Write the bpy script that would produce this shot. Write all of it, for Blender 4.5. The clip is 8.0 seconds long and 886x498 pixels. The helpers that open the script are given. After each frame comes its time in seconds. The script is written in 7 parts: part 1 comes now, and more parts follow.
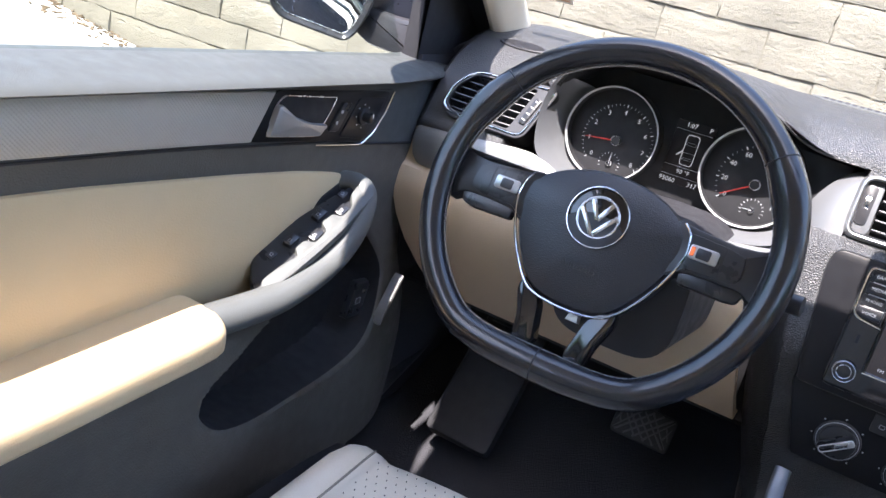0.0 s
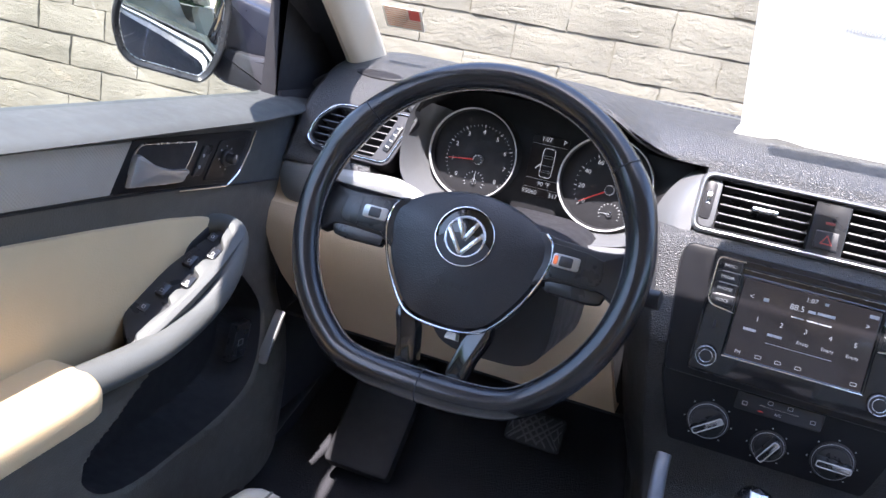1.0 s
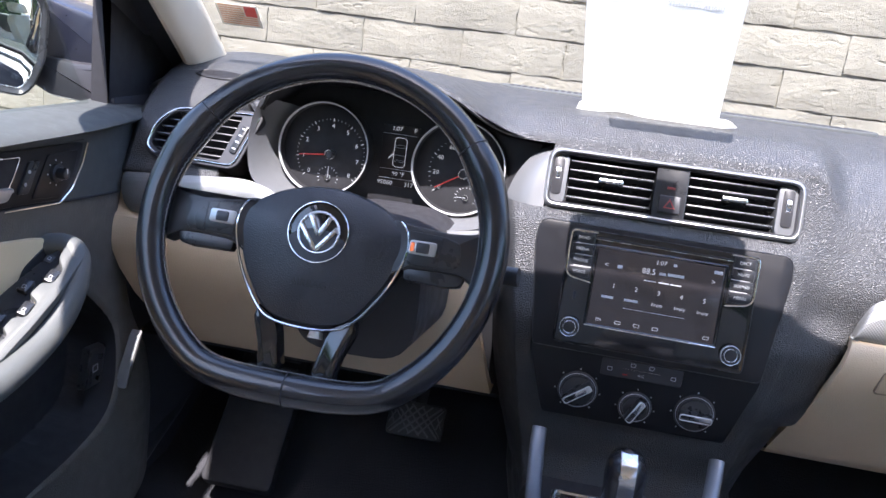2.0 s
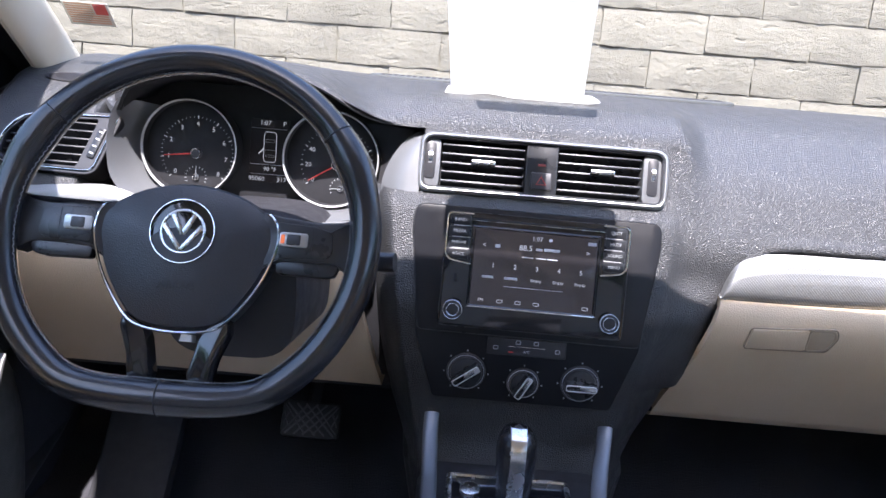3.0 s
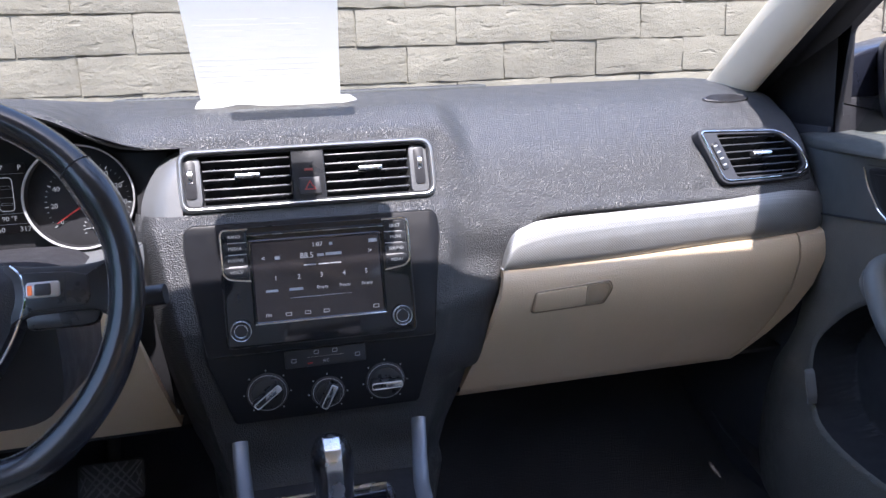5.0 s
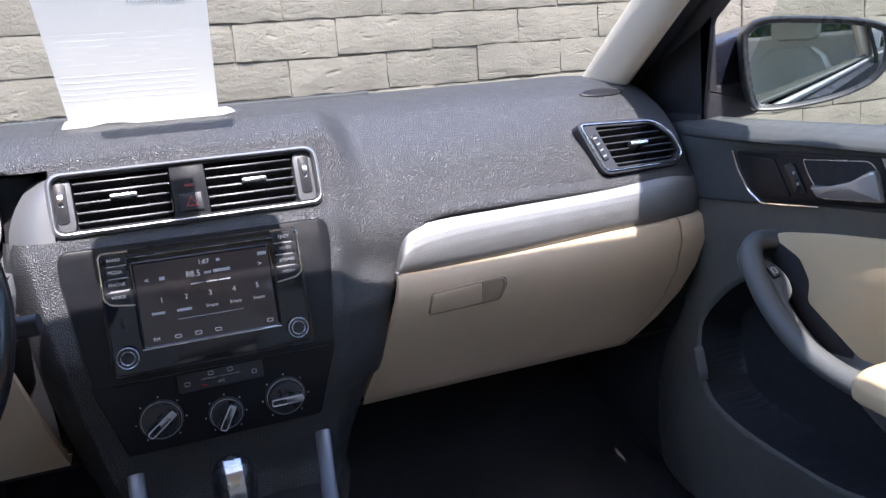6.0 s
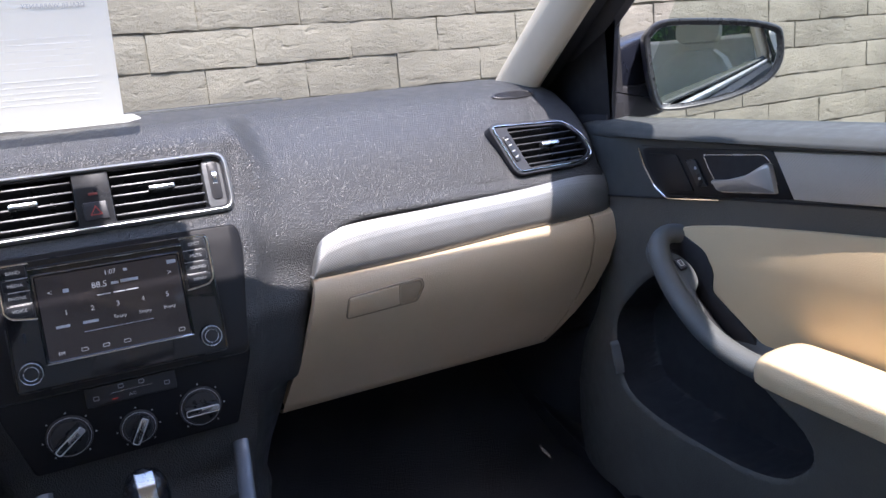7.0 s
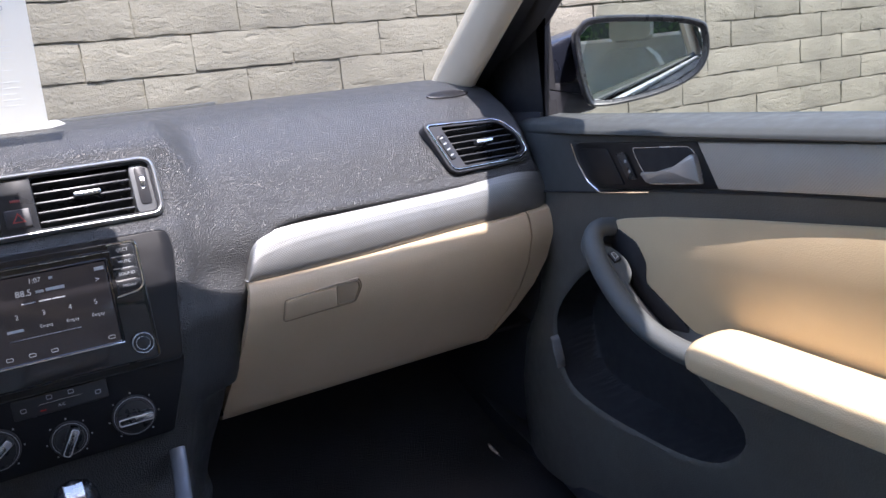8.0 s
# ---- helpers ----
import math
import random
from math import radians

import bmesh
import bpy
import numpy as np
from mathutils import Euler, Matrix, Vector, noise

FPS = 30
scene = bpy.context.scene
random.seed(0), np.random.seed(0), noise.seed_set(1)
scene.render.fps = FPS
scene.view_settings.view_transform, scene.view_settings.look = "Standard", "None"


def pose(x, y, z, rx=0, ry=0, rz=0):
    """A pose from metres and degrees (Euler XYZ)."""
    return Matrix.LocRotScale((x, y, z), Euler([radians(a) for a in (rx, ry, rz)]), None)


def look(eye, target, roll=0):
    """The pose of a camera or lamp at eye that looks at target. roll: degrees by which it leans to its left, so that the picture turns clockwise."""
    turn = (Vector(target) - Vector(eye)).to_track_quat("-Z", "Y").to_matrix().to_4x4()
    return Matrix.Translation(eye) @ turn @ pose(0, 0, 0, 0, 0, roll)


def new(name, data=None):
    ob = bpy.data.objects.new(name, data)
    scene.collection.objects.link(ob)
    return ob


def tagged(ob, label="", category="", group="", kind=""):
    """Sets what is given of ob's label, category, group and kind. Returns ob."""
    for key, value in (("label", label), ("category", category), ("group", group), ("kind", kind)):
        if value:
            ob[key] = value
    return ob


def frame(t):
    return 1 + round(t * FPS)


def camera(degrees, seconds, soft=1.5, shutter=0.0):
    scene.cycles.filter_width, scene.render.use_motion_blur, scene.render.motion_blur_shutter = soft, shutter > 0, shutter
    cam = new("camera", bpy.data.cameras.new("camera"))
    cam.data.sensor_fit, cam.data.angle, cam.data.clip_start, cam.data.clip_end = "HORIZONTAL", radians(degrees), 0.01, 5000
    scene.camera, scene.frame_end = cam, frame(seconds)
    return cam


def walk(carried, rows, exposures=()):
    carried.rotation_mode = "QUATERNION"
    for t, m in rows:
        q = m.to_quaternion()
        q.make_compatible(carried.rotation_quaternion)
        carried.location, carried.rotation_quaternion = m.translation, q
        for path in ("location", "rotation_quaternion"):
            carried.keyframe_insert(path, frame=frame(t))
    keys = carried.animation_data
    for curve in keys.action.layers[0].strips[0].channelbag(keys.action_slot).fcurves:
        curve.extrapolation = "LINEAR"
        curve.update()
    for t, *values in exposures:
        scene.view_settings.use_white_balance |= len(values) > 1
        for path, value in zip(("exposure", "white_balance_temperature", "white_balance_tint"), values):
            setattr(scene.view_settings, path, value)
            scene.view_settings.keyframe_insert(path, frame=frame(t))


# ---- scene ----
cam = camera(57.47, 8.0)
PATH = [
    (0.0, (-0.1617, -0.7725, 1.0568), (-0.5592, 0.0822, 0.7229), 13.71),
    (0.5, (-0.1540, -0.7799, 1.0681), (-0.5006, 0.1074, 0.7640), 12.31),
    (1.0, (-0.1444, -0.7813, 1.0701), (-0.4261, 0.1361, 0.7890), 10.15),
    (1.5, (-0.1369, -0.7744, 1.0684), (-0.3420, 0.1667, 0.7996), 8.44),
    (3.0, (-0.1007, -0.7588, 1.0511), (-0.1125, 0.2091, 0.8002), 4.66),
    (3.5, (-0.0925, -0.7549, 1.0490), (-0.0430, 0.2131, 0.8030), 3.35),
    (4.0, (-0.0951, -0.7449, 1.0482), (0.0137, 0.2181, 0.8017), 1.89),
    (4.5, (-0.0854, -0.7487, 1.0446), (0.0822, 0.2074, 0.8043), -0.03),
    (6.0, (-0.0668, -0.7480, 1.0286), (0.2827, 0.1611, 0.8021), -4.53),
    (6.5, (-0.0615, -0.7543, 1.0209), (0.3336, 0.1368, 0.7979), -4.84),
    (7.0, (-0.0501, -0.7627, 1.0175), (0.3769, 0.1141, 0.7963), -5.22),
    (7.5, (-0.0404, -0.7703, 1.0114), (0.4085, 0.0955, 0.7903), -5.75),
    (8.0, (-0.0300, -0.7775, 1.0061), (0.4459, 0.0742, 0.7865), -6.22),
]
EXPOSURES = [(0.0, 3.14, 6600, 18), (1.0, 3.00, 6400, 20), (3.0, 2.88, 6250, 20), (4.5, 2.65, 6200, 20), (6.0, 2.34, 6250, 20), (8.0, 2.26, 6320, 20)]
walk(cam, [(t, look(eye, target, roll)) for t, eye, target, roll in PATH], EXPOSURES)

# ---- light ----
SUN_TO = Vector((-0.015, -0.58, 1.0)).normalized()
world = bpy.data.worlds.new("sky")
scene.world = world
world.use_nodes = True
wn = world.node_tree.nodes
sky = wn.new("ShaderNodeTexSky")
sky.sky_type = "NISHITA"
sky.sun_disc = False
sky.sun_elevation = math.asin(SUN_TO.z)
sky.sun_rotation = math.atan2(SUN_TO.x, SUN_TO.y)
world.node_tree.links.new(sky.outputs[0], wn["Background"].inputs[0])
wn["Background"].inputs[1].default_value = 0.150
sun_data = bpy.data.lights.new("sun", "SUN")
sun_data.energy, sun_data.angle, sun_data.color = 2.45, radians(0.53), (1.0, 0.965, 0.91)
sun = new("sun", sun_data)
sun.matrix_world = look((0, 0, 0), -SUN_TO)
sun.location = (0, 0, 6)


# ---- materials ----
def mat(name, color, rough=0.5, metal=0.0, spec=0.5, grain=0.0, grain_size=0.0015, blotch=0.12, blotch_size=0.15,
        kind="cells", coat=0.0, rough_var=0.08, stretch=(1, 1, 1), depth=0.0006, turn=(0, 0, 0)):
    """A surface with colour blotches, varied gloss and a fine relief of the given size in metres."""
    m = bpy.data.materials.new(name)
    m.use_nodes = True
    n, l = m.node_tree.nodes, m.node_tree.links
    b = n["Principled BSDF"]
    b.inputs["Metallic"].default_value = metal
    b.inputs["Specular IOR Level"].default_value = spec
    b.inputs["Coat Weight"].default_value = coat
    b.inputs["Coat Roughness"].default_value = 0.05
    tc = n.new("ShaderNodeTexCoord")
    big = n.new("ShaderNodeTexNoise")
    big.inputs["Scale"].default_value = 1 / blotch_size
    big.inputs["Detail"].default_value = 6
    l.new(tc.outputs["Object"], big.inputs["Vector"])
    ramp = n.new("ShaderNodeMapRange")
    ramp.inputs[1].default_value, ramp.inputs[2].default_value = 0.3, 0.7
    ramp.inputs[3].default_value, ramp.inputs[4].default_value = 1 - blotch, 1 + blotch
    l.new(big.outputs["Fac"], ramp.inputs[0])
    mul = n.new("ShaderNodeVectorMath")
    mul.operation = "SCALE"
    mul.inputs[0].default_value = color
    l.new(ramp.outputs[0], mul.inputs["Scale"])
    l.new(mul.outputs[0], b.inputs["Base Color"])
    rr = n.new("ShaderNodeMapRange")
    rr.inputs[1].default_value, rr.inputs[2].default_value = 0.3, 0.7
    rr.inputs[3].default_value, rr.inputs[4].default_value = max(rough - rough_var, 0.02), min(rough + rough_var, 1)
    fine = n.new("ShaderNodeTexNoise")
    fine.inputs["Scale"].default_value = 9 / blotch_size
    fine.inputs["Detail"].default_value = 4
    l.new(tc.outputs["Object"], fine.inputs["Vector"])
    l.new(fine.outputs["Fac"], rr.inputs[0])
    l.new(rr.outputs[0], b.inputs["Roughness"])
    if grain > 0:
        mp = n.new("ShaderNodeMapping")
        mp.inputs["Scale"].default_value = stretch
        mp.inputs["Rotation"].default_value = turn
        l.new(tc.outputs["Object"], mp.inputs["Vector"])
        if kind == "cells":
            g = n.new("ShaderNodeTexVoronoi")
            g.feature = "SMOOTH_F1"
            g.inputs["Smoothness"].default_value = 0.5
            out = g.outputs["Distance"]
        elif kind == "dots":
            g = n.new("ShaderNodeTexVoronoi")
            g.inputs["Randomness"].default_value = 0.0
            out = g.outputs["Distance"]
        else:
            g = n.new("ShaderNodeTexNoise")
            g.inputs["Detail"].default_value = 5
            g.inputs["Roughness"].default_value = 0.6
            out = g.outputs["Fac"]
        g.inputs["Scale"].default_value = 1 / grain_size
        l.new(mp.outputs[0], g.inputs["Vector"])
        bump = n.new("ShaderNodeBump")
        bump.inputs["Strength"].default_value = grain
        bump.inputs["Distance"].default_value = depth
        l.new(out, bump.inputs["Height"])
        l.new(bump.outputs[0], b.inputs["Normal"])
    return m


def glow(name, color, strength):
    m = bpy.data.materials.new(name)
    m.use_nodes = True
    b = m.node_tree.nodes["Principled BSDF"]
    b.inputs["Base Color"].default_value = (*[c * 0.3 for c in color], 1)
    b.inputs["Emission Color"].default_value = (*color, 1)
    b.inputs["Emission Strength"].default_value = strength
    return m


def pane_material(name, tint, gloss):
    """Thin clear glass: light goes straight through, with the gloss of a polished pane."""
    m = bpy.data.materials.new(name)
    m.use_nodes = True
    n, l = m.node_tree.nodes, m.node_tree.links
    n.remove(n["Principled BSDF"])
    clear, shine, mix = n.new("ShaderNodeBsdfTransparent"), n.new("ShaderNodeBsdfGlossy"), n.new("ShaderNodeMixShader")
    clear.inputs[0].default_value = (*tint, 1)
    shine.inputs["Roughness"].default_value = 0.02
    graze, steep, base = n.new("ShaderNodeLayerWeight"), n.new("ShaderNodeMath"), n.new("ShaderNodeMath")
    steep.operation, base.operation = "POWER", "MULTIPLY_ADD"
    steep.inputs[1].default_value = 3.2
    base.inputs[1].default_value, base.inputs[2].default_value = 1.5 * gloss, 0.035
    l.new(graze.outputs["Facing"], steep.inputs[0])
    l.new(steep.outputs[0], base.inputs[0])
    l.new(base.outputs[0], mix.inputs[0])
    l.new(clear.outputs[0], mix.inputs[1])
    l.new(shine.outputs[0], mix.inputs[2])
    l.new(mix.outputs[0], n["Material Output"].inputs[0])
    return m


DASH = mat("dash_plastic", (0.034, 0.035, 0.037), 0.40, spec=0.7, grain=1.0, grain_size=0.0015, depth=0.0013, blotch=0.08)
DOOR_TOP = mat("door_plastic", (0.066, 0.071, 0.070), 0.52, spec=0.35, grain=0.35, grain_size=0.0013, depth=0.0004, blotch=0.1)
GRIP = mat("grip_plastic", (0.098, 0.104, 0.102), 0.50, grain=0.5, grain_size=0.0013, depth=0.0004, blotch=0.1)
# lower door plastic: light bounced off the seat is put into its colour
DOOR_LOW = mat("door_low_bounce_lit", (0.100, 0.095, 0.083), 0.48, grain=0.6, grain_size=0.002, depth=0.0006, blotch=0.14)
BLACK = mat("black_plastic", (0.030, 0.030, 0.034), 0.42, grain=0.35, grain_size=0.0012, depth=0.0003)
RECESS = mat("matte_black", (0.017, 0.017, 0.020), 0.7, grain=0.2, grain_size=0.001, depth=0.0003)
GLOSS = mat("gloss_black", (0.012, 0.012, 0.014), 0.10, coat=0.6, rough_var=0.04, blotch=0.05)
FASCIA = mat("fascia_black", (0.011, 0.011, 0.013), 0.38, spec=0.3, grain=0.2, grain_size=0.0012, depth=0.0002, rough_var=0.06)
SATIN = mat("satin_black", (0.022, 0.023, 0.026), 0.30, rough_var=0.06)
BEIGE = mat("beige_leather", (0.66, 0.505, 0.305), 0.55, grain=0.45, grain_size=0.0016, depth=0.0004, blotch=0.07)
BEIGE_HARD = mat("beige_plastic", (0.60, 0.465, 0.315), 0.5, grain=0.6, grain_size=0.0016, depth=0.0005, blotch=0.06)
# same dotted trim as SILVER, darkened because the dash strips lie in sun
DASH_SILVER = mat("dash_silver", (0.265, 0.266, 0.262), 0.47, metal=0.72, grain=0.8, grain_size=0.0026, kind="dots", turn=(0, radians(45), 0), depth=0.0007, blotch=0.05)
SEAT = mat("seat_leather", (0.66, 0.60, 0.51), 0.5, grain=0.4, grain_size=0.002, depth=0.0004, blotch=0.08)
PILLAR = mat("pillar_fabric", (0.64, 0.55, 0.41), 0.75, grain=0.5, grain_size=0.0012, depth=0.0004, kind="noise", blotch=0.06)
# door trim, paler and warmer for light bounced onto the shaded doors
SILVER = mat("silver_trim", (0.52, 0.505, 0.465), 0.42, metal=0.40, grain=1.0, grain_size=0.0028, kind="dots", turn=(radians(45), 0, 0), depth=0.0011, blotch=0.05)
SATIN_SILVER = mat("satin_silver", (0.165, 0.170, 0.178), 0.42, metal=0.3, grain=0.3, grain_size=0.0016, depth=0.0003, rough_var=0.05, blotch=0.05)
RING_SILVER = mat("ring_silver", (0.62, 0.62, 0.62), 0.35, metal=0.35, rough_var=0.04, blotch=0.03)
VENT_SILVER = mat("vent_silver", (0.50, 0.51, 0.52), 0.34, metal=0.8, grain=0.2, grain_size=0.001, depth=0.0002, rough_var=0.05, blotch=0.05)
CHROME = mat("chrome", (0.78, 0.79, 0.80), 0.12, metal=1.0, rough_var=0.05, blotch=0.04)
DULL_CHROME = mat("dull_chrome", (0.62, 0.63, 0.65), 0.26, metal=1.0, rough_var=0.06, blotch=0.05)
HANDLE = mat("handle_silver", (0.50, 0.505, 0.51), 0.40, metal=0.75, rough_var=0.05, blotch=0.05)
LEATHER = mat("black_leather", (0.015, 0.015, 0.018), 0.25, coat=0.3, grain=0.3, grain_size=0.0012, depth=0.0003, blotch=0.05, rough_var=0.02)
THREAD = mat("grey_thread", (0.26, 0.26, 0.26), 0.7)
CARPET = mat("carpet", (0.050, 0.050, 0.056), 0.95, grain=1.0, grain_size=0.003, depth=0.002, kind="noise", spec=0.1)
PAPER = mat("white_paper", (0.82, 0.82, 0.80), 0.8, grain=0.2, grain_size=0.02, depth=0.002, kind="noise", blotch=0.03)
MIRROR = mat("mirror_glass", (0.86, 0.88, 0.88), 0.01, metal=1.0, rough_var=0.005, blotch=0.01)
CARPAINT = mat("dark_paint", (0.010, 0.012, 0.020), 0.35, coat=0.3, blotch=0.05)
WHITE_INK = glow("lit_white", (0.72, 0.76, 0.80), 0.07)
GREY_INK = mat("grey_ink", (0.42, 0.43, 0.45), 0.6)
RED_INK = glow("lit_red", (0.60, 0.05, 0.04), 0.06)
ORANGE = glow("lit_orange", (1.0, 0.25, 0.08), 0.09)
SCREEN = mat("display_glass", (0.020, 0.016, 0.017), 0.45, spec=0.3, rough_var=0.03, blotch=0.04)
GLASS = pane_material("window_glass", (0.90, 0.93, 0.91), 0.45)
SIDE_GLASS = pane_material("side_glass", (0.74, 0.80, 0.76), 0.42)
WALL_PAINT = mat("wall_paint", (0.205, 0.186, 0.143), 0.85, grain=0.8, grain_size=0.050, depth=0.010, kind="noise", blotch=0.16, blotch_size=0.22, stretch=(0.7, 1, 1.3))
wt = WALL_PAINT.node_tree
where = wt.nodes.new("ShaderNodeNewGeometry")
for link in list(wt.links):
    if link.from_node.type == "TEX_COORD":
        wt.links.new(where.outputs["Position"], link.to_socket)
# sand-rough paint and torn pits over the broad relief, and a tint that changes from block to block
grit, pits, tint = wt.nodes.new("ShaderNodeTexNoise"), wt.nodes.new("ShaderNodeTexNoise"), wt.nodes.new("ShaderNodeObjectInfo")
grit.inputs["Scale"].default_value, grit.inputs["Detail"].default_value, grit.inputs["Roughness"].default_value = 90.0, 6.0, 0.7
pits.inputs["Scale"].default_value, pits.inputs["Detail"].default_value = 26.0, 3.0
squash = wt.nodes.new("ShaderNodeMapping")
squash.inputs["Scale"].default_value = (0.55, 1.0, 1.6)
wt.links.new(where.outputs["Position"], grit.inputs["Vector"])
wt.links.new(where.outputs["Position"], squash.inputs["Vector"])
wt.links.new(squash.outputs[0], pits.inputs["Vector"])
torn = wt.nodes.new("ShaderNodeMapRange")
torn.inputs[1].default_value, torn.inputs[2].default_value, torn.inputs[3].default_value, torn.inputs[4].default_value = 0.62, 0.76, 0.0, -0.8
wt.links.new(pits.outputs["Fac"], torn.inputs[0])
both = wt.nodes.new("ShaderNodeMath")
both.operation = "ADD"
wt.links.new(grit.outputs["Fac"], both.inputs[0])
wt.links.new(torn.outputs[0], both.inputs[1])
wbump = wt.nodes.new("ShaderNodeBump")
wbump.inputs["Strength"].default_value, wbump.inputs["Distance"].default_value = 0.80, 0.0065
wt.links.new(both.outputs[0], wbump.inputs["Height"])
wb = wt.nodes["Principled BSDF"]
wt.links.new(wb.inputs["Normal"].links[0].from_socket, wbump.inputs["Normal"])
wt.links.new(wbump.outputs[0], wb.inputs["Normal"])
shade = wt.nodes.new("ShaderNodeMapRange")
shade.inputs[3].default_value, shade.inputs[4].default_value = 0.90, 1.08
wt.links.new(tint.outputs["Random"], shade.inputs[0])
wmul = wt.nodes.new("ShaderNodeVectorMath")
wmul.operation = "SCALE"
wt.links.new(wb.inputs["Base Color"].links[0].from_socket, wmul.inputs[0])
wt.links.new(shade.outputs[0], wmul.inputs["Scale"])
wt.links.new(wmul.outputs[0], wb.inputs["Base Color"])
ASPHALT = mat("asphalt", (0.055, 0.055, 0.06), 0.9, grain=0.8, grain_size=0.012, depth=0.006, kind="noise", blotch=0.2, blotch_size=0.8)
GROUND = mat("concrete", (0.40, 0.39, 0.36), 0.9, grain=0.8, grain_size=0.02, depth=0.006, kind="noise", blotch=0.18, blotch_size=0.6)
# pale colour for the sliver of sun at the door pocket's edge
SUN_SLIVER = mat("pale_sun_sliver", (0.20, 0.20, 0.20), 0.4)
STICKER = mat("orange_sticker", (0.75, 0.42, 0.25), 0.5)
STICKER_RED = mat("red_sticker", (0.75, 0.10, 0.07), 0.5)
STICKER_PALE = mat("pale_sticker", (0.85, 0.78, 0.66), 0.5)


# ---- mesh helpers ----
def finish(name, bm, material, sharp=38):
    bmesh.ops.recalc_face_normals(bm, faces=bm.faces)
    for f in bm.faces:
        f.smooth = True
    lim = radians(sharp)
    for e in bm.edges:
        e.smooth = len(e.link_faces) == 2 and e.calc_face_angle(3.2) < lim
    me = bpy.data.meshes.new(name)
    bm.to_mesh(me)
    bm.free()
    me.materials.append(material)
    return me


def part(name, bm, material, parent=None, label="", sharp=38):
    ob = new(name, finish(name, bm, material, sharp))
    if parent is not None:
        ob.parent = parent
    if label:
        ob["label"] = label
    return ob


def thing(name, at, label, category, group="", kind=""):
    ob = new(name)
    ob.empty_display_size = 0.05
    ob.location = at
    HOME[ob.name] = Vector(at)
    return tagged(ob, label, category, group, kind)


HOME = {}


def under(ob, parent):
    """Parts are modelled in the place's own coordinates; this hangs one on its thing without moving it."""
    ob.parent = parent
    ob.matrix_parent_inverse = Matrix.Translation(-root_home(parent))
    return ob


def root_home(ob):
    while ob.parent is not None:
        ob = ob.parent
    return HOME.get(ob.name, Vector((0, 0, 0)))


def hang(name, bm, material, parent, label="", sharp=38):
    ob = part(name, bm, material, None, label, sharp)
    ob.parent = parent
    if parent.name in HOME:
        ob.matrix_parent_inverse = Matrix.Translation(-HOME[parent.name])
    return ob


def plane(origin, right, up):
    """A frame whose x runs right, y up and z out of a face."""
    r, u = Vector(right).normalized(), Vector(up).normalized()
    n = r.cross(u).normalized()
    u = n.cross(r)
    return Matrix.Translation(origin) @ Matrix((r, u, n)).transposed().to_4x4()


def rounded(pts, r, seg=5):
    """A polygon with its corners rounded."""
    out, n = [], len(pts)
    for i in range(n):
        p0, p, p1 = Vector(pts[i - 1]), Vector(pts[i]), Vector(pts[(i + 1) % n])
        a, b = (p0 - p), (p1 - p)
        rr = (r[i] if isinstance(r, (list, tuple)) else r)
        d = min(rr, a.length * 0.45, b.length * 0.45)
        a, b = p + a.normalized() * d, p + b.normalized() * d
        for k in range(seg + 1):
            t = k / seg
            out.append(a * (1 - t) ** 2 + p * 2 * t * (1 - t) + b * t * t)
    return out


def rect(w, h, r=0.0, seg=5, cx=0, cy=0):
    pts = [(cx - w / 2, cy - h / 2), (cx + w / 2, cy - h / 2), (cx + w / 2, cy + h / 2), (cx - w / 2, cy + h / 2)]
    return rounded(pts, r, seg) if r else [Vector(p) for p in pts]


def circle(r, n=40, cx=0, cy=0):
    return [Vector((cx + r * math.cos(2 * math.pi * k / n), cy + r * math.sin(2 * math.pi * k / n))) for k in range(n)]


def area2(pts):
    return sum(a.x * b.y - b.x * a.y for a, b in zip(pts, pts[1:] + pts[:1])) / 2


def inset(pts, d):
    """Moves every corner of a polygon inwards by d."""
    n = len(pts)
    s = 1 if area2(pts) > 0 else -1
    out = []
    for i in range(n):
        e0, e1 = (pts[i] - pts[i - 1]), (pts[(i + 1) % n] - pts[i])
        if e0.length < 1e-7 or e1.length < 1e-7:
            e0 = e1 = (pts[(i + 1) % n] - pts[i - 1])
        n0, n1 = Vector((-e0.y, e0.x)).normalized() * s, Vector((-e1.y, e1.x)).normalized() * s
        m = (n0 + n1)
        m = m.normalized() if m.length > 1e-6 else n0
        out.append(pts[i] + m * d / max(m.dot(n0), 0.5))
    return out


def add_rings(bm, rings, closed=True, cap_first=False, cap_last=False):
    vs = [[bm.verts.new(p) for p in ring] for ring in rings]
    for a, b in zip(vs, vs[1:]):
        m = len(a)
        for i in range(m if closed else m - 1):
            j = (i + 1) % m
            bm.faces.new((a[i], a[j], b[j], b[i]))
    if cap_first:
        bm.faces.new(vs[0][::-1])
    if cap_last:
        bm.faces.new(vs[-1])
    return vs


def slab(bm, pts, m, z0, z1, bevel=0.001, dome=0.0):
    """A plate with the outline pts, from z0 to z1 in the frame m, its front edge rounded; dome swells its face."""
    pts = [Vector(p) for p in pts]
    b = min(bevel, abs(z1 - z0) * 0.9)
    steps = [(0, z0), (0, z1 - b), (b * 0.3, z1 - b * 0.3), (b, z1)]
    rings = [[m @ Vector((*p, z)) for p in inset(pts, d)] for d, z in steps]
    if dome:
        c = sum((Vector(p) for p in pts), Vector((0, 0))) / len(pts)
        base = inset(pts, b)
        for k in (0.8, 0.6, 0.4, 0.2, 0.05):
            rings.append([m @ Vector((*(c + (p - c) * k), z1 + dome * (1 - k * k))) for p in base])
    add_rings(bm, rings, True, True, True)
    return bm


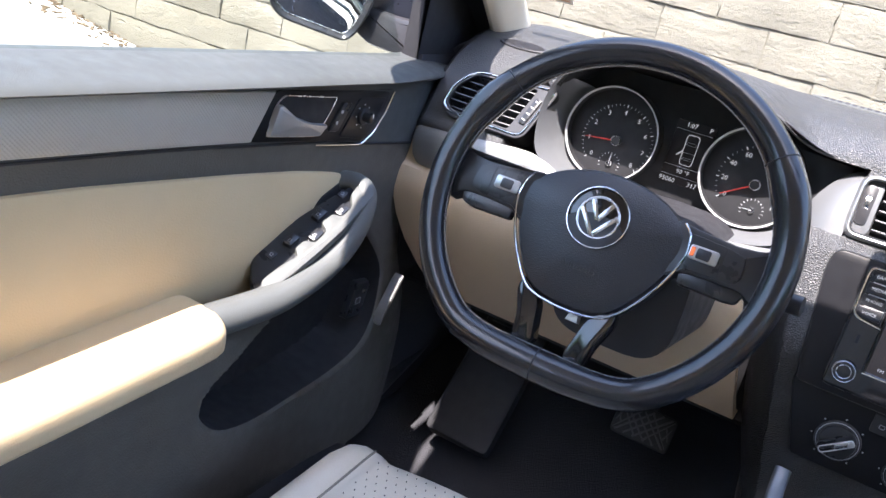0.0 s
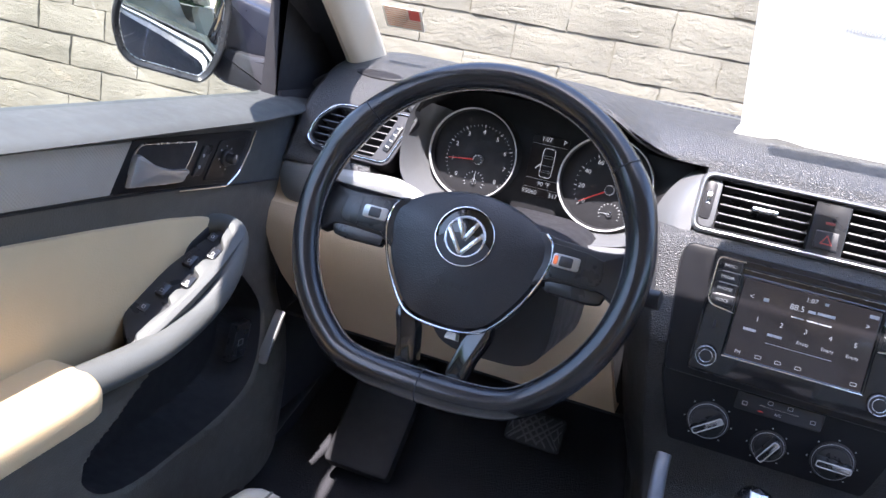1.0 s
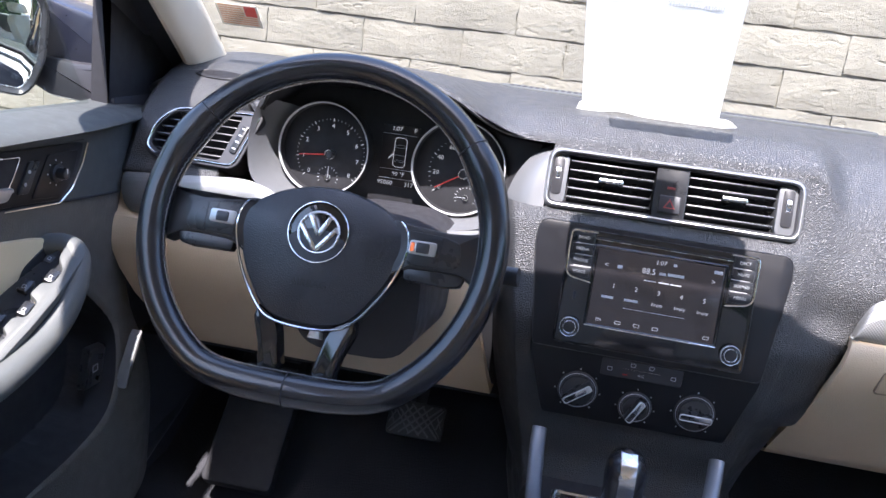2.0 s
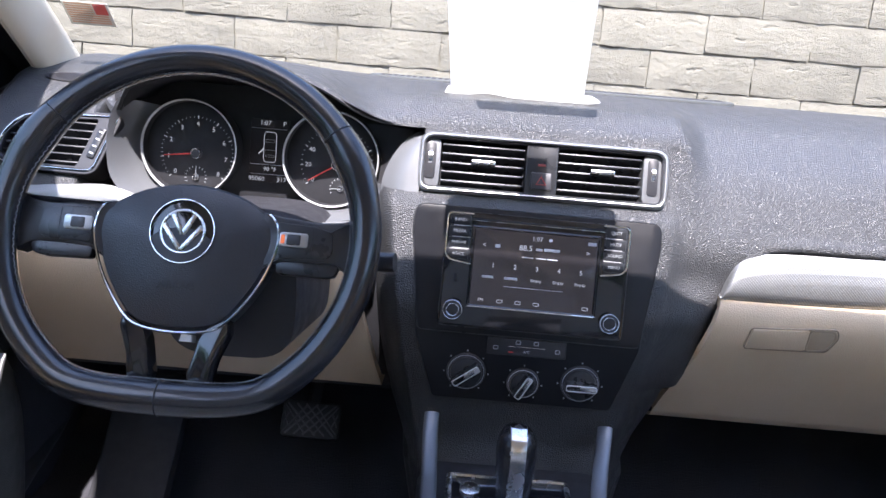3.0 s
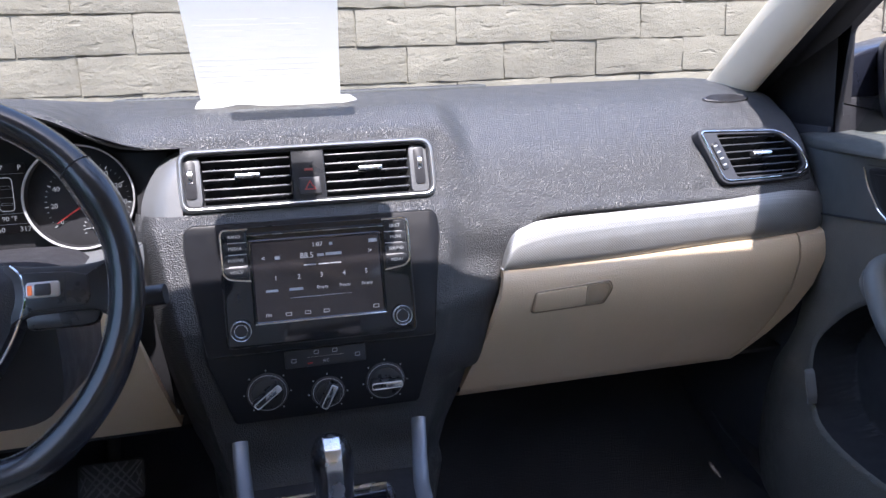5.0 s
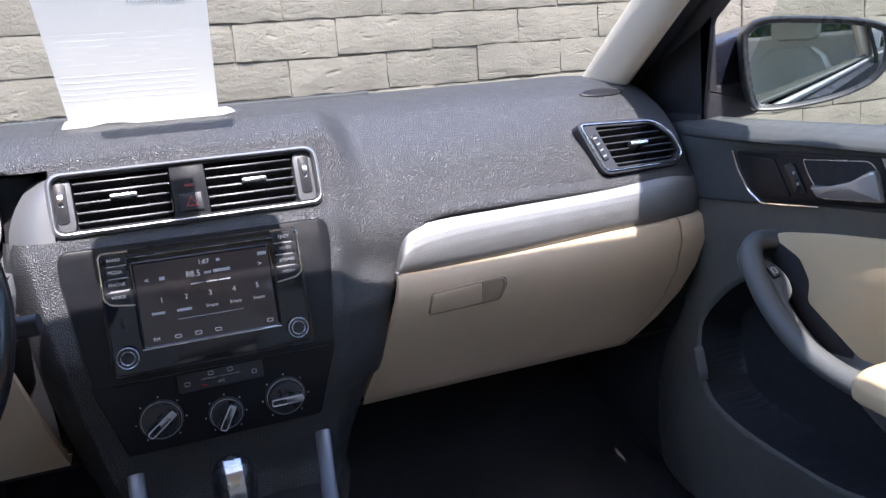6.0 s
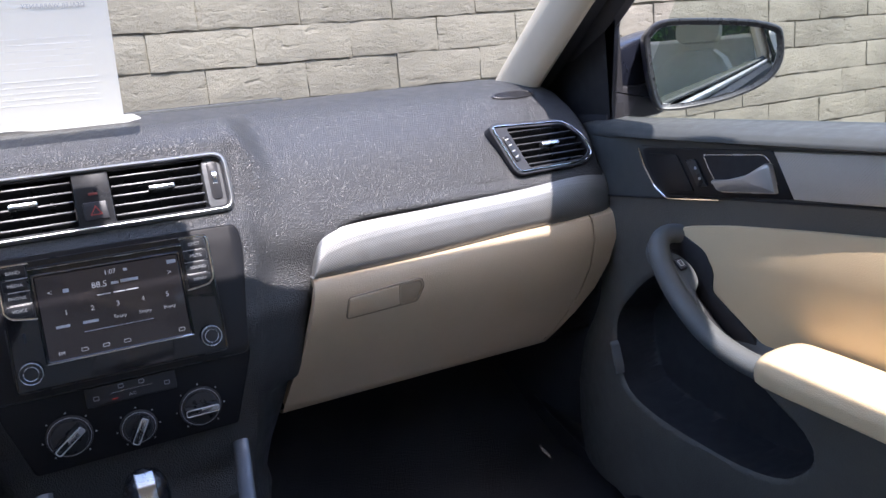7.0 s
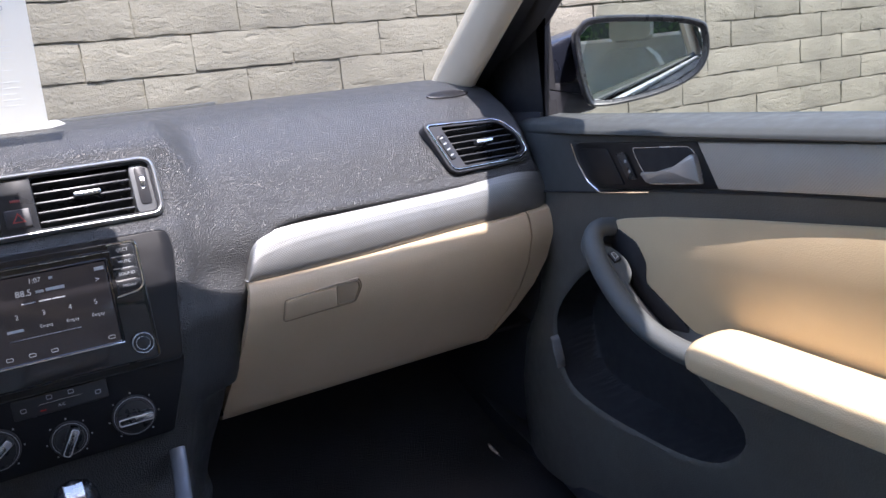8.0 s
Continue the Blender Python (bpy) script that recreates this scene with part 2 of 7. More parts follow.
def ring_plate(bm, outer, inner, m, z0, z1, bevel=0.001):
    """A flat frame between two outlines of as many corners, its front edges rounded."""
    outer, inner = [Vector(p) for p in outer], [Vector(p) for p in inner]
    b = bevel
    rows = [(outer, 0, z0), (outer, 0, z1 - b), (outer, b, z1), (inner, -b, z1), (inner, 0, z1 - b), (inner, 0, z0)]
    rings = [[m @ Vector((*p, z)) for p in inset(q, d)] for q, d, z in rows]
    add_rings(bm, rings + [rings[0]], True)
    bmesh.ops.remove_doubles(bm, verts=bm.verts, dist=1e-6)
    return bm


def box(bm, m, x0, x1, y0, y1, z0, z1, bevel=0.0):
    return slab(bm, [(x0, y0), (x1, y0), (x1, y1), (x0, y1)], m, z0, z1, max(bevel, 0.0002))


def spline(pts, n, closed=False):
    """Points along a smooth curve through pts."""
    pts = [Vector(p) for p in pts]
    m = len(pts)
    out = []
    spans = m if closed else m - 1
    for k in range(n if closed else n + 1):
        t = k * spans / n
        i = min(int(t), spans - 1)
        t -= i
        g = (lambda j: pts[j % m]) if closed else (lambda j: pts[max(0, min(m - 1, j))])
        p0, p1, p2, p3 = g(i - 1), g(i), g(i + 1), g(i + 2)
        out.append(0.5 * (2 * p1 + (p2 - p0) * t + (2 * p0 - 5 * p1 + 4 * p2 - p3) * t * t + (3 * p1 - p0 - 3 * p2 + p3) * t ** 3))
    return out


def tube(bm, path, ra, rb=None, closed=False, seg=14, up=(0, 0, 1), caps=True):
    """A bar along path; ra is its half width across up, rb its half height along up (numbers, or functions of 0..1)."""
    path = [Vector(p) for p in path]
    n = len(path)
    rb = ra if rb is None else rb
    fa = ra if callable(ra) else (lambda t: ra)
    fb = rb if callable(rb) else (lambda t: rb)
    rings = []
    for i, p in enumerate(path):
        a = path[i - 1] if (closed or i) else path[i]
        b = path[(i + 1) % n] if (closed or i < n - 1) else path[i]
        d = (b - a).normalized()
        side = d.cross(Vector(up)).normalized()
        top = side.cross(d).normalized()
        t = i / max(n - 1, 1)
        rings.append([p + side * fa(t) * math.cos(2 * math.pi * k / seg) + top * fb(t) * math.sin(2 * math.pi * k / seg) for k in range(seg)])
    if closed:
        rings.append(rings[0])
        add_rings(bm, rings, True)
        bmesh.ops.remove_doubles(bm, verts=bm.verts, dist=1e-6)
    else:
        add_rings(bm, rings, True, caps, caps)
    return bm


def sheet(bm, rows):
    """A surface through a grid of points."""
    add_rings(bm, rows, False)
    return bm


def thick(ob, t, offset=-1.0):
    mod = ob.modifiers.new("thickness", "SOLIDIFY")
    mod.thickness, mod.offset = t, offset
    return ob


def smooth01(x, a, b):
    t = max(0.0, min(1.0, (x - a) / (b - a)))
    return t * t * (3 - 2 * t)


def lerp_rows(stations, x):
    """Blends lists of (y, z) that stand at places along x."""
    if x <= stations[0][0]:
        return [Vector(p) for p in stations[0][1]]
    for (x0, a), (x1, b) in zip(stations, stations[1:]):
        if x <= x1:
            t = smooth01(x, x0, x1)
            return [Vector(p) * (1 - t) + Vector(q) * t for p, q in zip(a, b)]
    return [Vector(p) for p in stations[-1][1]]


def words(text, size, m, material, parent, name="lettering", depth=0.0002, align="CENTER"):
    cu = bpy.data.curves.new(name, "FONT")
    cu.body, cu.size, cu.align_x, cu.align_y, cu.extrude = text, size, align, "CENTER", depth
    cu.resolution_u = 2
    tmp = bpy.data.objects.new(name, cu)
    me = bpy.data.meshes.new_from_object(tmp)
    me.transform(m)
    bpy.data.objects.remove(tmp)
    bpy.data.curves.remove(cu)
    me.materials.clear()
    me.materials.append(material)
    ob = new(name, me)
    ob.parent = parent
    if parent.name in HOME:
        ob.matrix_parent_inverse = Matrix.Translation(-HOME[parent.name])
    return ob


def depth_in(p, poly):
    """Distance from a point to the outline, positive inside."""
    best, inside, NEAR[0] = 9.0, False, None
    for i in range(len(poly)):
        a, b = poly[i - 1], poly[i]
        ab = b - a
        t = max(0.0, min(1.0, (p - a).dot(ab) / ab.length_squared))
        gap = (p - a - ab * t).length
        if gap < best:
            best, NEAR[0] = gap, a + ab * t
        if (a.y > p.y) != (b.y > p.y) and p.x < (b.x - a.x) * (p.y - a.y) / (b.y - a.y) + a.x:
            inside = not inside
    return best if inside else -best


NEAR = [None]

# ---- setting ----
WALL_Y, COURSE, BLOCK, BED = 1.90, 0.118, 0.330, 1.070
bm = bmesh.new()
box(bm, Matrix.Identity(4), -60, 60, -60, 60, -0.3, 0.0)
ground = tagged(part("ground", bm, ASPHALT), "dark grey asphalt yard behind the car", "ground", kind="structure")
bm = bmesh.new()
box(bm, Matrix.Identity(4), -9, 9, 0.35, 1.9, 0.0, 0.012, 0.004)
pavement = tagged(part("pavement", bm, GROUND), "pale sunlit concrete strip along the wall", "pavement", kind="structure")

bm = bmesh.new()
box(bm, Matrix.Identity(4), -5.0, 5.0, WALL_Y - 0.006, WALL_Y + 0.22, -0.05, 2.25)
wall = tagged(part("wall_front", bm, WALL_PAINT), "painted cream slump-block wall in running bond", "wall", kind="structure")

# concrete bank that climbs along the wall, with dry litter on it
bm = bmesh.new()
bank = lambda x: max(0.014, 0.34 + 0.13 * (-3.0 - x))
sheet(bm, [[Vector((x, 0.95, 0.0)), Vector((x, 0.955, bank(x))), Vector((x, 1.4, bank(x))), Vector((x, 1.895, bank(x)))] for x in np.linspace(-0.5, -8.5, 24)])
tagged(part("pavement", bm, GROUND), "pale concrete bank rising along the wall", "pavement", kind="structure")
bm = bmesh.new()
random.seed(12)
for k in range(170):
    x = -3.9 + 1.1 * random.random()
    y = 1.885 - 0.20 * random.random() ** 2
    s = 0.006 + 0.012 * random.random()
    t = Matrix.Translation((x, y, bank(x) + 0.003)) @ Euler((0.5 * random.random(), 0.5 * random.random(), 6 * random.random())).to_matrix().to_4x4()
    box(bm, t, -s, s, -s * 0.4, s * 0.4, -0.002, 0.003)
litter = tagged(part("leaf_litter", bm, mat("dry_leaf", (0.12, 0.085, 0.05), 0.9)), "dry brown litter along the foot of the wall", "litter", kind="stuff")

# ---- car shell ----
def away(ob, t, d):
    """Gives a sheet thickness on the side that d points to."""
    n = Vector((0, 0, 0))
    for q in ob.data.polygons:
        n += q.normal * q.area
    return thick(ob, t, 1.0 if n.dot(Vector(d)) > 0 else -1.0)


def inward(ob):
    """Turns a pane's faces towards the cabin."""
    middle = Vector((0, -0.5, 0.95))
    for p in ob.data.polygons:
        if p.normal.dot(middle - p.center) < 0:
            p.flip()
    return ob


roof_y = -0.163
bm = bmesh.new()
rows = []
for k in range(13):
    y = roof_y - k * 0.17 + (0.0 if k == 0 else 0.05)
    half = float(np.interp(-y, [0.19, 0.40, 0.65], [0.62, 0.600, 0.590]))
    rows.append([Vector((u * half, y, 1.355 - 0.012 * u * u + 0.045 * (1 - u * u) * min(k / 3, 1) + 0.05 * math.sin(min(k, 9) / 9 * math.pi))) for u in np.linspace(-1, 1, 15)])
sheet(bm, rows)
ceiling = tagged(away(part("ceiling", bm, PILLAR), 0.03, (0, 0, 1)), "pale beige fabric headliner under the car roof", "headliner", kind="structure")

bm = bmesh.new()
sheet(bm, [[v + Vector((0, 0, 0.036 - 0.008 * abs(v.x / 0.6) ** 3)) for v in r] for r in rows])
tagged(away(part("roof", bm, CARPAINT), 0.006, (0, 0, 1)), "dark painted car roof", "roof", kind="structure")

bm = bmesh.new()
rows = []
for y, z in ((0.95, 0.62), (0.62, 0.42), (0.42, 0.30), (0.25, 0.27), (-0.3, 0.26), (-0.9, 0.27), (-1.5, 0.27)):
    rows.append([Vector((x, y, z + (0.10 * math.exp(-(x / 0.11) ** 4)))) for x in np.linspace(-0.76, 0.76, 31)])
sheet(bm, rows)
floor = tagged(away(part("floor", bm, CARPET), 0.03, (0, 0, -1)), "black carpeted car floor with a raised centre tunnel", "car floor", kind="structure")

bm = bmesh.new()
box(bm, Matrix.Identity(4), -0.80, 0.80, 0.74, 0.78, 0.20, 0.955)
bulkhead = tagged(part("wall_bulkhead", bm, RECESS), "black bulkhead behind the dashboard", "bulkhead", kind="structure")

for s in (-1, 1):
    bm = bmesh.new()
    path = spline([(s * 0.700, 0.47, 0.945), (s * 0.690, 0.38, 1.005), (s * 0.678, 0.25, 1.09), (s * 0.668, 0.10, 1.195), (s * 0.632, -0.045, 1.30), (s * 0.590, -0.20, 1.350), (s * 0.520, -0.62, 1.372), (s * 0.520, -1.2, 1.38), (s * 0.575, -1.95, 1.34)], 40)
    tube(bm, path, lambda t: 0.046 - 0.016 * t, 0.022, seg=16, up=(0.9 * s, 0.35, -0.25))
    tagged(part("trim", bm, PILLAR), "cream fabric-covered windscreen pillar trim beside the dashboard", "pillar trim", kind="structure")
    # sheet added between the pillar and the window frame to stop slits of sun
    bm = bmesh.new()
    inner = [(0.700, 0.47, 0.945), (0.690, 0.38, 1.005), (0.678, 0.25, 1.09), (0.668, 0.10, 1.195), (0.632, -0.045, 1.30), (0.590, -0.20, 1.350), (0.575, -0.6, 1.37)]
    outer = [(0.765, 0.44, 0.93), (0.755, 0.32, 1.02), (0.735, 0.16, 1.125), (0.700, -0.02, 1.24), (0.650, -0.16, 1.315), (0.590, -0.35, 1.35), (0.570, -0.62, 1.36)]
    sheet(bm, [[Vector((s * a[0], a[1], a[2])).lerp(Vector((s * b[0], b[1], b[2])), k / 4) for k in range(5)] for a, b in zip(inner, outer)])
    tagged(thick(part("trim", bm, BLACK), 0.006), "black filler added behind the cream trim to stop slits of sun", "pillar trim", kind="structure")
    # black door frame and mirror corner
    bm = bmesh.new()
    path = spline([(s * 0.765, 0.44, 0.93), (s * 0.755, 0.32, 1.02), (s * 0.735, 0.16, 1.125), (s * 0.700, -0.02, 1.24), (s * 0.650, -0.16, 1.315), (s * 0.645, -0.34, 1.345), (s * 0.512, -0.64, 1.36)], 36)
    # out of view the frame is widened to shade dash end and floor
    tube(bm, path, lambda t: 0.030 - 0.010 * t + 0.028 * math.exp(-((t - 0.55) / 0.13) ** 2), lambda t: 0.018 + (0.016 * smooth01(t, 0.56, 0.70) if s > 0 else 0.0), seg=10, up=(s, 0.1, 0.1))
    tagged(part("trim", bm, BLACK), "black window frame along the windscreen pillar", "window frame", kind="structure")
    bm = bmesh.new()
    tube(bm, [(s * 0.745, -0.86, 0.5), (s * 0.745, -0.86, 0.93), (s * 0.61, -0.92, 1.36)], 0.05, 0.03, seg=10, up=(s, 0, 0))
    tagged(part("trim", bm, PILLAR), "beige centre pillar behind the front door", "pillar trim", kind="structure")
    bm = bmesh.new()
    tube(bm, [(s * 0.800, -0.83, 0.5), (s * 0.795, -0.84, 0.92), (s * 0.640, -0.93, 1.37)], 0.055, 0.006, seg=10, up=(s, 0, 0.2))
    tagged(part("trim", bm, GLOSS), "gloss black outside of the centre pillar", "pillar trim", kind="structure")
    bm = bmesh.new()
    tube(bm, spline([(s * 0.628, -0.17, 1.335), (s * 0.596, -0.40, 1.372), (s * 0.590, -1.00, 1.378), (s * 0.590, -1.50, 1.350), (s * 0.660, -1.85, 1.12), (s * 0.755, -2.02, 0.91)], 30), 0.012, 0.016, seg=10, up=(s, 0, 0.2))
    tagged(part("trim", bm, CARPAINT), "dark painted roof rail over the door windows", "roof rail", kind="structure")

bm = bmesh.new()
rows = []
for k in range(9):
    t = k / 8
    rows.append([Vector((x * (0.715 - 0.09 * t) / 0.7, 0.74 - 0.90 * t - 0.22 * (x / 0.7) ** 2 * (1 - t) - 0.04 * (x / 0.7) ** 2, 0.955 + 0.405 * t + 0.015 * math.sin(math.pi * t) - 0.03 * (x / 0.7) ** 2 * (0.2 + t))) for x in np.linspace(-0.7, 0.7, 21)])
sheet(bm, rows)
windscreen = tagged(inward(part("window_1", bm, GLASS)), "clear raked windscreen", "windscreen", kind="structure")
windscreen.visible_shadow = False
for s, n in ((-1, "window_2"), (1, "window_3")):
    bm = bmesh.new()
    sheet(bm, [[Vector((s * (0.752 - 0.115 * t ** 1.3), y, 0.90 + 0.45 * t)) for y in np.linspace(0.22 - 0.40 * t, -0.68, 8)] for t in np.linspace(0, 1, 9)])
    w = tagged(inward(part(n, bm, SIDE_GLASS)), "clear front door window, fully closed", "car window", kind="structure")
    w.visible_shadow = False

# rear of the cabin, behind the camera
for s in (-1, 1):
    bm = bmesh.new()
    sheet(bm, [[Vector((s * x, y, z)) for y in np.linspace(-0.76, -1.95, 8)] for x, z in ((0.70, 0.30), (0.70, 0.70), (0.715, 0.90), (0.755, 0.925))])
    tagged(away(part("wall_side", bm, DOOR_TOP), 0.02, (s, 0, 0)), "dark grey rear door panel", "door panel", kind="structure")
    bm = bmesh.new()
    tube(bm, [(s * 0.72, -2.05, 0.90), (s * 0.66, -1.92, 1.10), (s * 0.58, -1.75, 1.36)], 0.09, 0.03, seg=10, up=(s, 0, 0))
    tagged(part("trim", bm, PILLAR), "beige rear pillar trim", "pillar trim", kind="structure")

bm = bmesh.new()
rows = [[Vector((x, y, z)) for x in np.linspace(-0.68, 0.68, 9)] for y, z in ((-1.05, 0.48), (-1.12, 0.52), (-1.5, 0.50), (-1.62, 0.56), (-1.80, 1.0), (-1.86, 1.03), (-2.3, 1.0))]
sheet(bm, rows)
rear_bench = tagged(away(part("rear_bench", bm, SEAT), 0.05, (0, -1, -1)), "beige leather rear bench at the back of the cabin", "car seat", kind="structure")

# ---- dashboard ----
dash = thing("dashboard", (0, 0.4, 0.6), "black grained dashboard with silver strips, beige lower panels and air vents", "dashboard")
SIDE = [(0.71, 0.92), (0.69, 0.972), (0.62, 0.983), (0.50, 0.984), (0.41, 0.979), (0.350, 0.967), (0.312, 0.951), (0.277, 0.929), (0.250, 0.902), (0.234, 0.876), (0.222, 0.853), (0.213, 0.832), (0.255, 0.805), (0.30, 0.62)]
MID = [(0.71, 0.92), (0.69, 0.972), (0.62, 0.984), (0.50, 0.985), (0.40, 0.984), (0.315, 0.980), (0.286, 0.974), (0.262, 0.963), (0.2490, 0.9520), (0.2445, 0.9410), (0.237, 0.922), (0.2265, 0.884), (0.217, 0.862), (0.214, 0.845)]
DRIVER = [(0.71, 0.92), (0.69, 0.972), (0.62, 0.984), (0.50, 0.984), (0.42, 0.978), (0.38, 0.970), (0.37, 0.95), (0.365, 0.92), (0.36, 0.89), (0.36, 0.86), (0.355, 0.84), (0.34, 0.80), (0.32, 0.75), (0.32, 0.65)]
MID_END = MID[:8] + [(0.250, 0.950), (0.246, 0.936), (0.238, 0.912), (0.2275, 0.884)] + MID[12:]
SIDE_T = SIDE[:-2] + [(0.2105, 0.815), (0.214, 0.780)]
END = [(y + (0.035 if z < 0.96 else -0.01), z - 0.03) for y, z in SIDE]
END2 = [(y + 0.10 if z < 0.96 else y - 0.02, z - 0.07) for y, z in SIDE]
stations = [(-0.76, END2), (-0.735, END), (-0.70, SIDE), (-0.575, SIDE), (-0.55, DRIVER), (-0.160, DRIVER), (-0.146, MID), (0.150, MID), (0.164, MID_END), (0.222, SIDE_T), (0.275, SIDE_T), (0.330, SIDE), (0.70, SIDE), (0.735, END), (0.76, END2)]
VENT = plane((0, 0.234, 0.906), (1, 0, 0), (0, 0.30, 0.954))
SIDE_VENT = [(-0.086, 0.037), (-0.063, -0.038), (0.057, -0.037), (0.075, -0.026), (0.068, 0.006), (0.040, 0.032)]
SIDE_ROUND = [0.010, 0.012, 0.010, 0.012, 0.014, 0.016]
side_frame = {s: plane((0.619 if s > 0 else -0.614, 0.2335, 0.892), (1, s * 0.02, 0), (0, 0.42, 0.908)) for s in (-1, 1)}
openings = [(VENT.inverted(), rect(0.296, 0.064, 0.012, 4, 0.002, -0.0025), 0.152)]
for s in (-1, 1):
    openings.append((side_frame[s].inverted(), rounded([(s * x * (0.86 if s < 0 and x > 0 else 1), y) for x, y in SIDE_VENT], SIDE_ROUND, 4), 0.09))


def dented(p):
    """Sinks the pad behind the vents."""
    for m, poly, reach in openings:
        q = m @ p
        if abs(q.x) < reach and abs(q.y) < 0.05 and abs(q.z) < 0.06 and depth_in(q.xy, poly) > 0.002:
            return p + Vector((0, 0.07, 0))
    return p


xs = sorted(set([s[0] for s in stations] + list(np.linspace(-0.76, -0.70, 8)) + list(np.linspace(-0.70, -0.53, 44)) + list(np.linspace(-0.53, -0.155, 40)) + list(np.linspace(-0.155, 0.23, 96)) + list(np.linspace(0.23, 0.53, 26)) + list(np.linspace(0.53, 0.70, 44)) + list(np.linspace(0.70, 0.76, 8))))
bm = bmesh.new()
sheet(bm, [[dented(Vector((x, p.x, p.y))) for p in spline(lerp_rows(stations, x), 104)] for x in xs])
pad = hang("pad", bm, DASH, dash, "black grained upper pad")

# hood over the gauges
def along(profile, y):
    q = profile[1:12]
    return float(np.interp(-y, [-a for a, b in q], [b for a, b in q]))


def hood_lip(x):
    """The front edge of the hood at x: (y, z). It runs out into the ledge over the centre vents."""
    if x < -0.365:
        u = min((-0.365 - x) / 0.205, 1)
        w = smooth01(-x, 0.50, 0.585)
        y = 0.195 + 0.060 * u ** 3 + 0.050 * w
        return y, (0.951 + 0.055 * (1 - u * u) ** 1.5) * (1 - w) + (along(SIDE, y) - 0.004) * w
    keys = [(-0.365, 0.195, 1.006), (-0.330, 0.1965, 1.003), (-0.290, 0.204, 0.9945), (-0.256, 0.213, 0.983), (-0.232, 0.222, 0.9715), (-0.207, 0.232, 0.960), (-0.181, 0.240, 0.9525), (-0.148, 0.2455, 0.9485), (-0.110, 0.2475, 0.948)]
    t = [k[0] for k in keys]
    return float(np.interp(x, t, [k[1] for k in keys])), float(np.interp(x, t, [k[2] for k in keys]))


ledge = [p for p in spline(MID, 104) if 0.2415 < p.x < 0.60 and p.y > 0.942][::-1]
bm = bmesh.new()
rows = []
for x in np.linspace(-0.590, -0.138, 72):
    y0, lip = hood_lip(x)
    w = smooth01(-x, 0.50, 0.585)
    prof = [(y0 + 0.012, lip - 0.0075), (y0 + 0.004, lip - 0.0075), (y0 - 0.002, lip - 0.004), (y0 + 0.002, lip + 0.001)]
    for k in range(1, 19):
        t = (k / 18) ** 1.3
        y = y0 + 0.002 + (0.60 - y0) * t
        arch = lip + 0.001 + (0.985 - lip) * smooth01(t, 0, 1) + 0.006 * math.sin(math.pi * t)
        prof.append((y, arch * (1 - w) + (along(SIDE, y) - 0.004) * w))
    blend = smooth01(x, -0.285, -0.165)
    if blend > 0:
        for k in range(22):
            q = (k / 21) ** 1.5 * (len(ledge) - 1)
            i = min(int(q), len(ledge) - 2)
            m = ledge[i].lerp(ledge[i + 1], q - i)
            prof[k] = (prof[k][0] * (1 - blend) + (m.x - 0.0005) * blend, prof[k][1] * (1 - blend) + (m.y + 0.0006) * blend)
    rows.append([Vector((x, y, z)) for y, z in prof])
sheet(bm, rows)
hang("gauge_hood", bm, DASH, dash, "black grained hood over the gauges")
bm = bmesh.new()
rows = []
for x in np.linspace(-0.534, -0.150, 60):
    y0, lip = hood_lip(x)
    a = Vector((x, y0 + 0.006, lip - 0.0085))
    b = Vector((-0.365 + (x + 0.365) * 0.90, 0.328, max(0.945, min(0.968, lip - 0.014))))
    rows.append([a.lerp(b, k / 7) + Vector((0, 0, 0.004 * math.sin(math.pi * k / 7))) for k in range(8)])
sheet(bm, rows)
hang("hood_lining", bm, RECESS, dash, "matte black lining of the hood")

# body of the centre stack
bm = bmesh.new()
rows = []
for z in np.linspace(0.868, 0.40, 48):
    y = float(np.interp(z, [0.40, 0.55, 0.62, 0.66, 0.74, 0.855, 0.868], [0.16, 0.20, 0.192, 0.182, 0.176, 0.205, 0.219]))
    F = float(np.interp(z, [0.40, 0.5, 0.6, 0.70, 0.78, 0.86, 0.872], [0.105, 0.118, 0.140, 0.158, 0.170, 0.180, 0.184]))
    k = float(np.interp(z, [0.72, 0.85], [1.0, 0.45]))
    sides = []
    for W in (float(np.interp(z, [0.40, 0.5, 0.57, 0.62, 0.72, 0.84, 0.872], [0.122, 0.146, 0.172, 0.184, 0.202, 0.208, 0.205])),
              float(np.interp(z, [0.40, 0.5, 0.6, 0.70, 0.77, 0.84, 0.872], [0.128, 0.155, 0.198, 0.230, 0.246, 0.248, 0.236]))):
        G = min(F, W - 0.026)
        turn = 1.0 if W > 0.21 or z < 0.5 else 1.7
        half = [(0.0, y), (G * 0.6, y), (G - 0.020, y), (G - 0.008, y + 0.002 * k), (G + 0.002, y + 0.007 * k), ((G + W) / 2, y + 0.022 * k * turn), (W - 0.010, y + 0.036 * k * turn), (W, y + 0.060 * k * turn), (W, y + 0.13)]
        side = spline([(*h, 0) for h in half], 30)
        if W > 0.21 and z > 0.73:
            # the right flank runs into the passenger's side of the pad
            rest = float(np.interp(z, [0.78, 0.815, 0.834, 0.853, 0.876], [0.214, 0.2105, 0.213, 0.222, 0.234])) - 0.0006
            for h in side[:-3]:
                near = smooth01(h.x, 0.150, 0.208) * smooth01(z, 0.735, 0.800)
                h.y += (rest - h.y) * near
        sides.append([Vector((h.x, h.y, z)) for h in side])
    rows.append([Vector((-h.x, h.y, z)) for h in sides[0][:0:-1]] + sides[1])
sheet(bm, rows)
hang("centre_tower", bm, DASH, dash, "black grained tower below the centre vents")


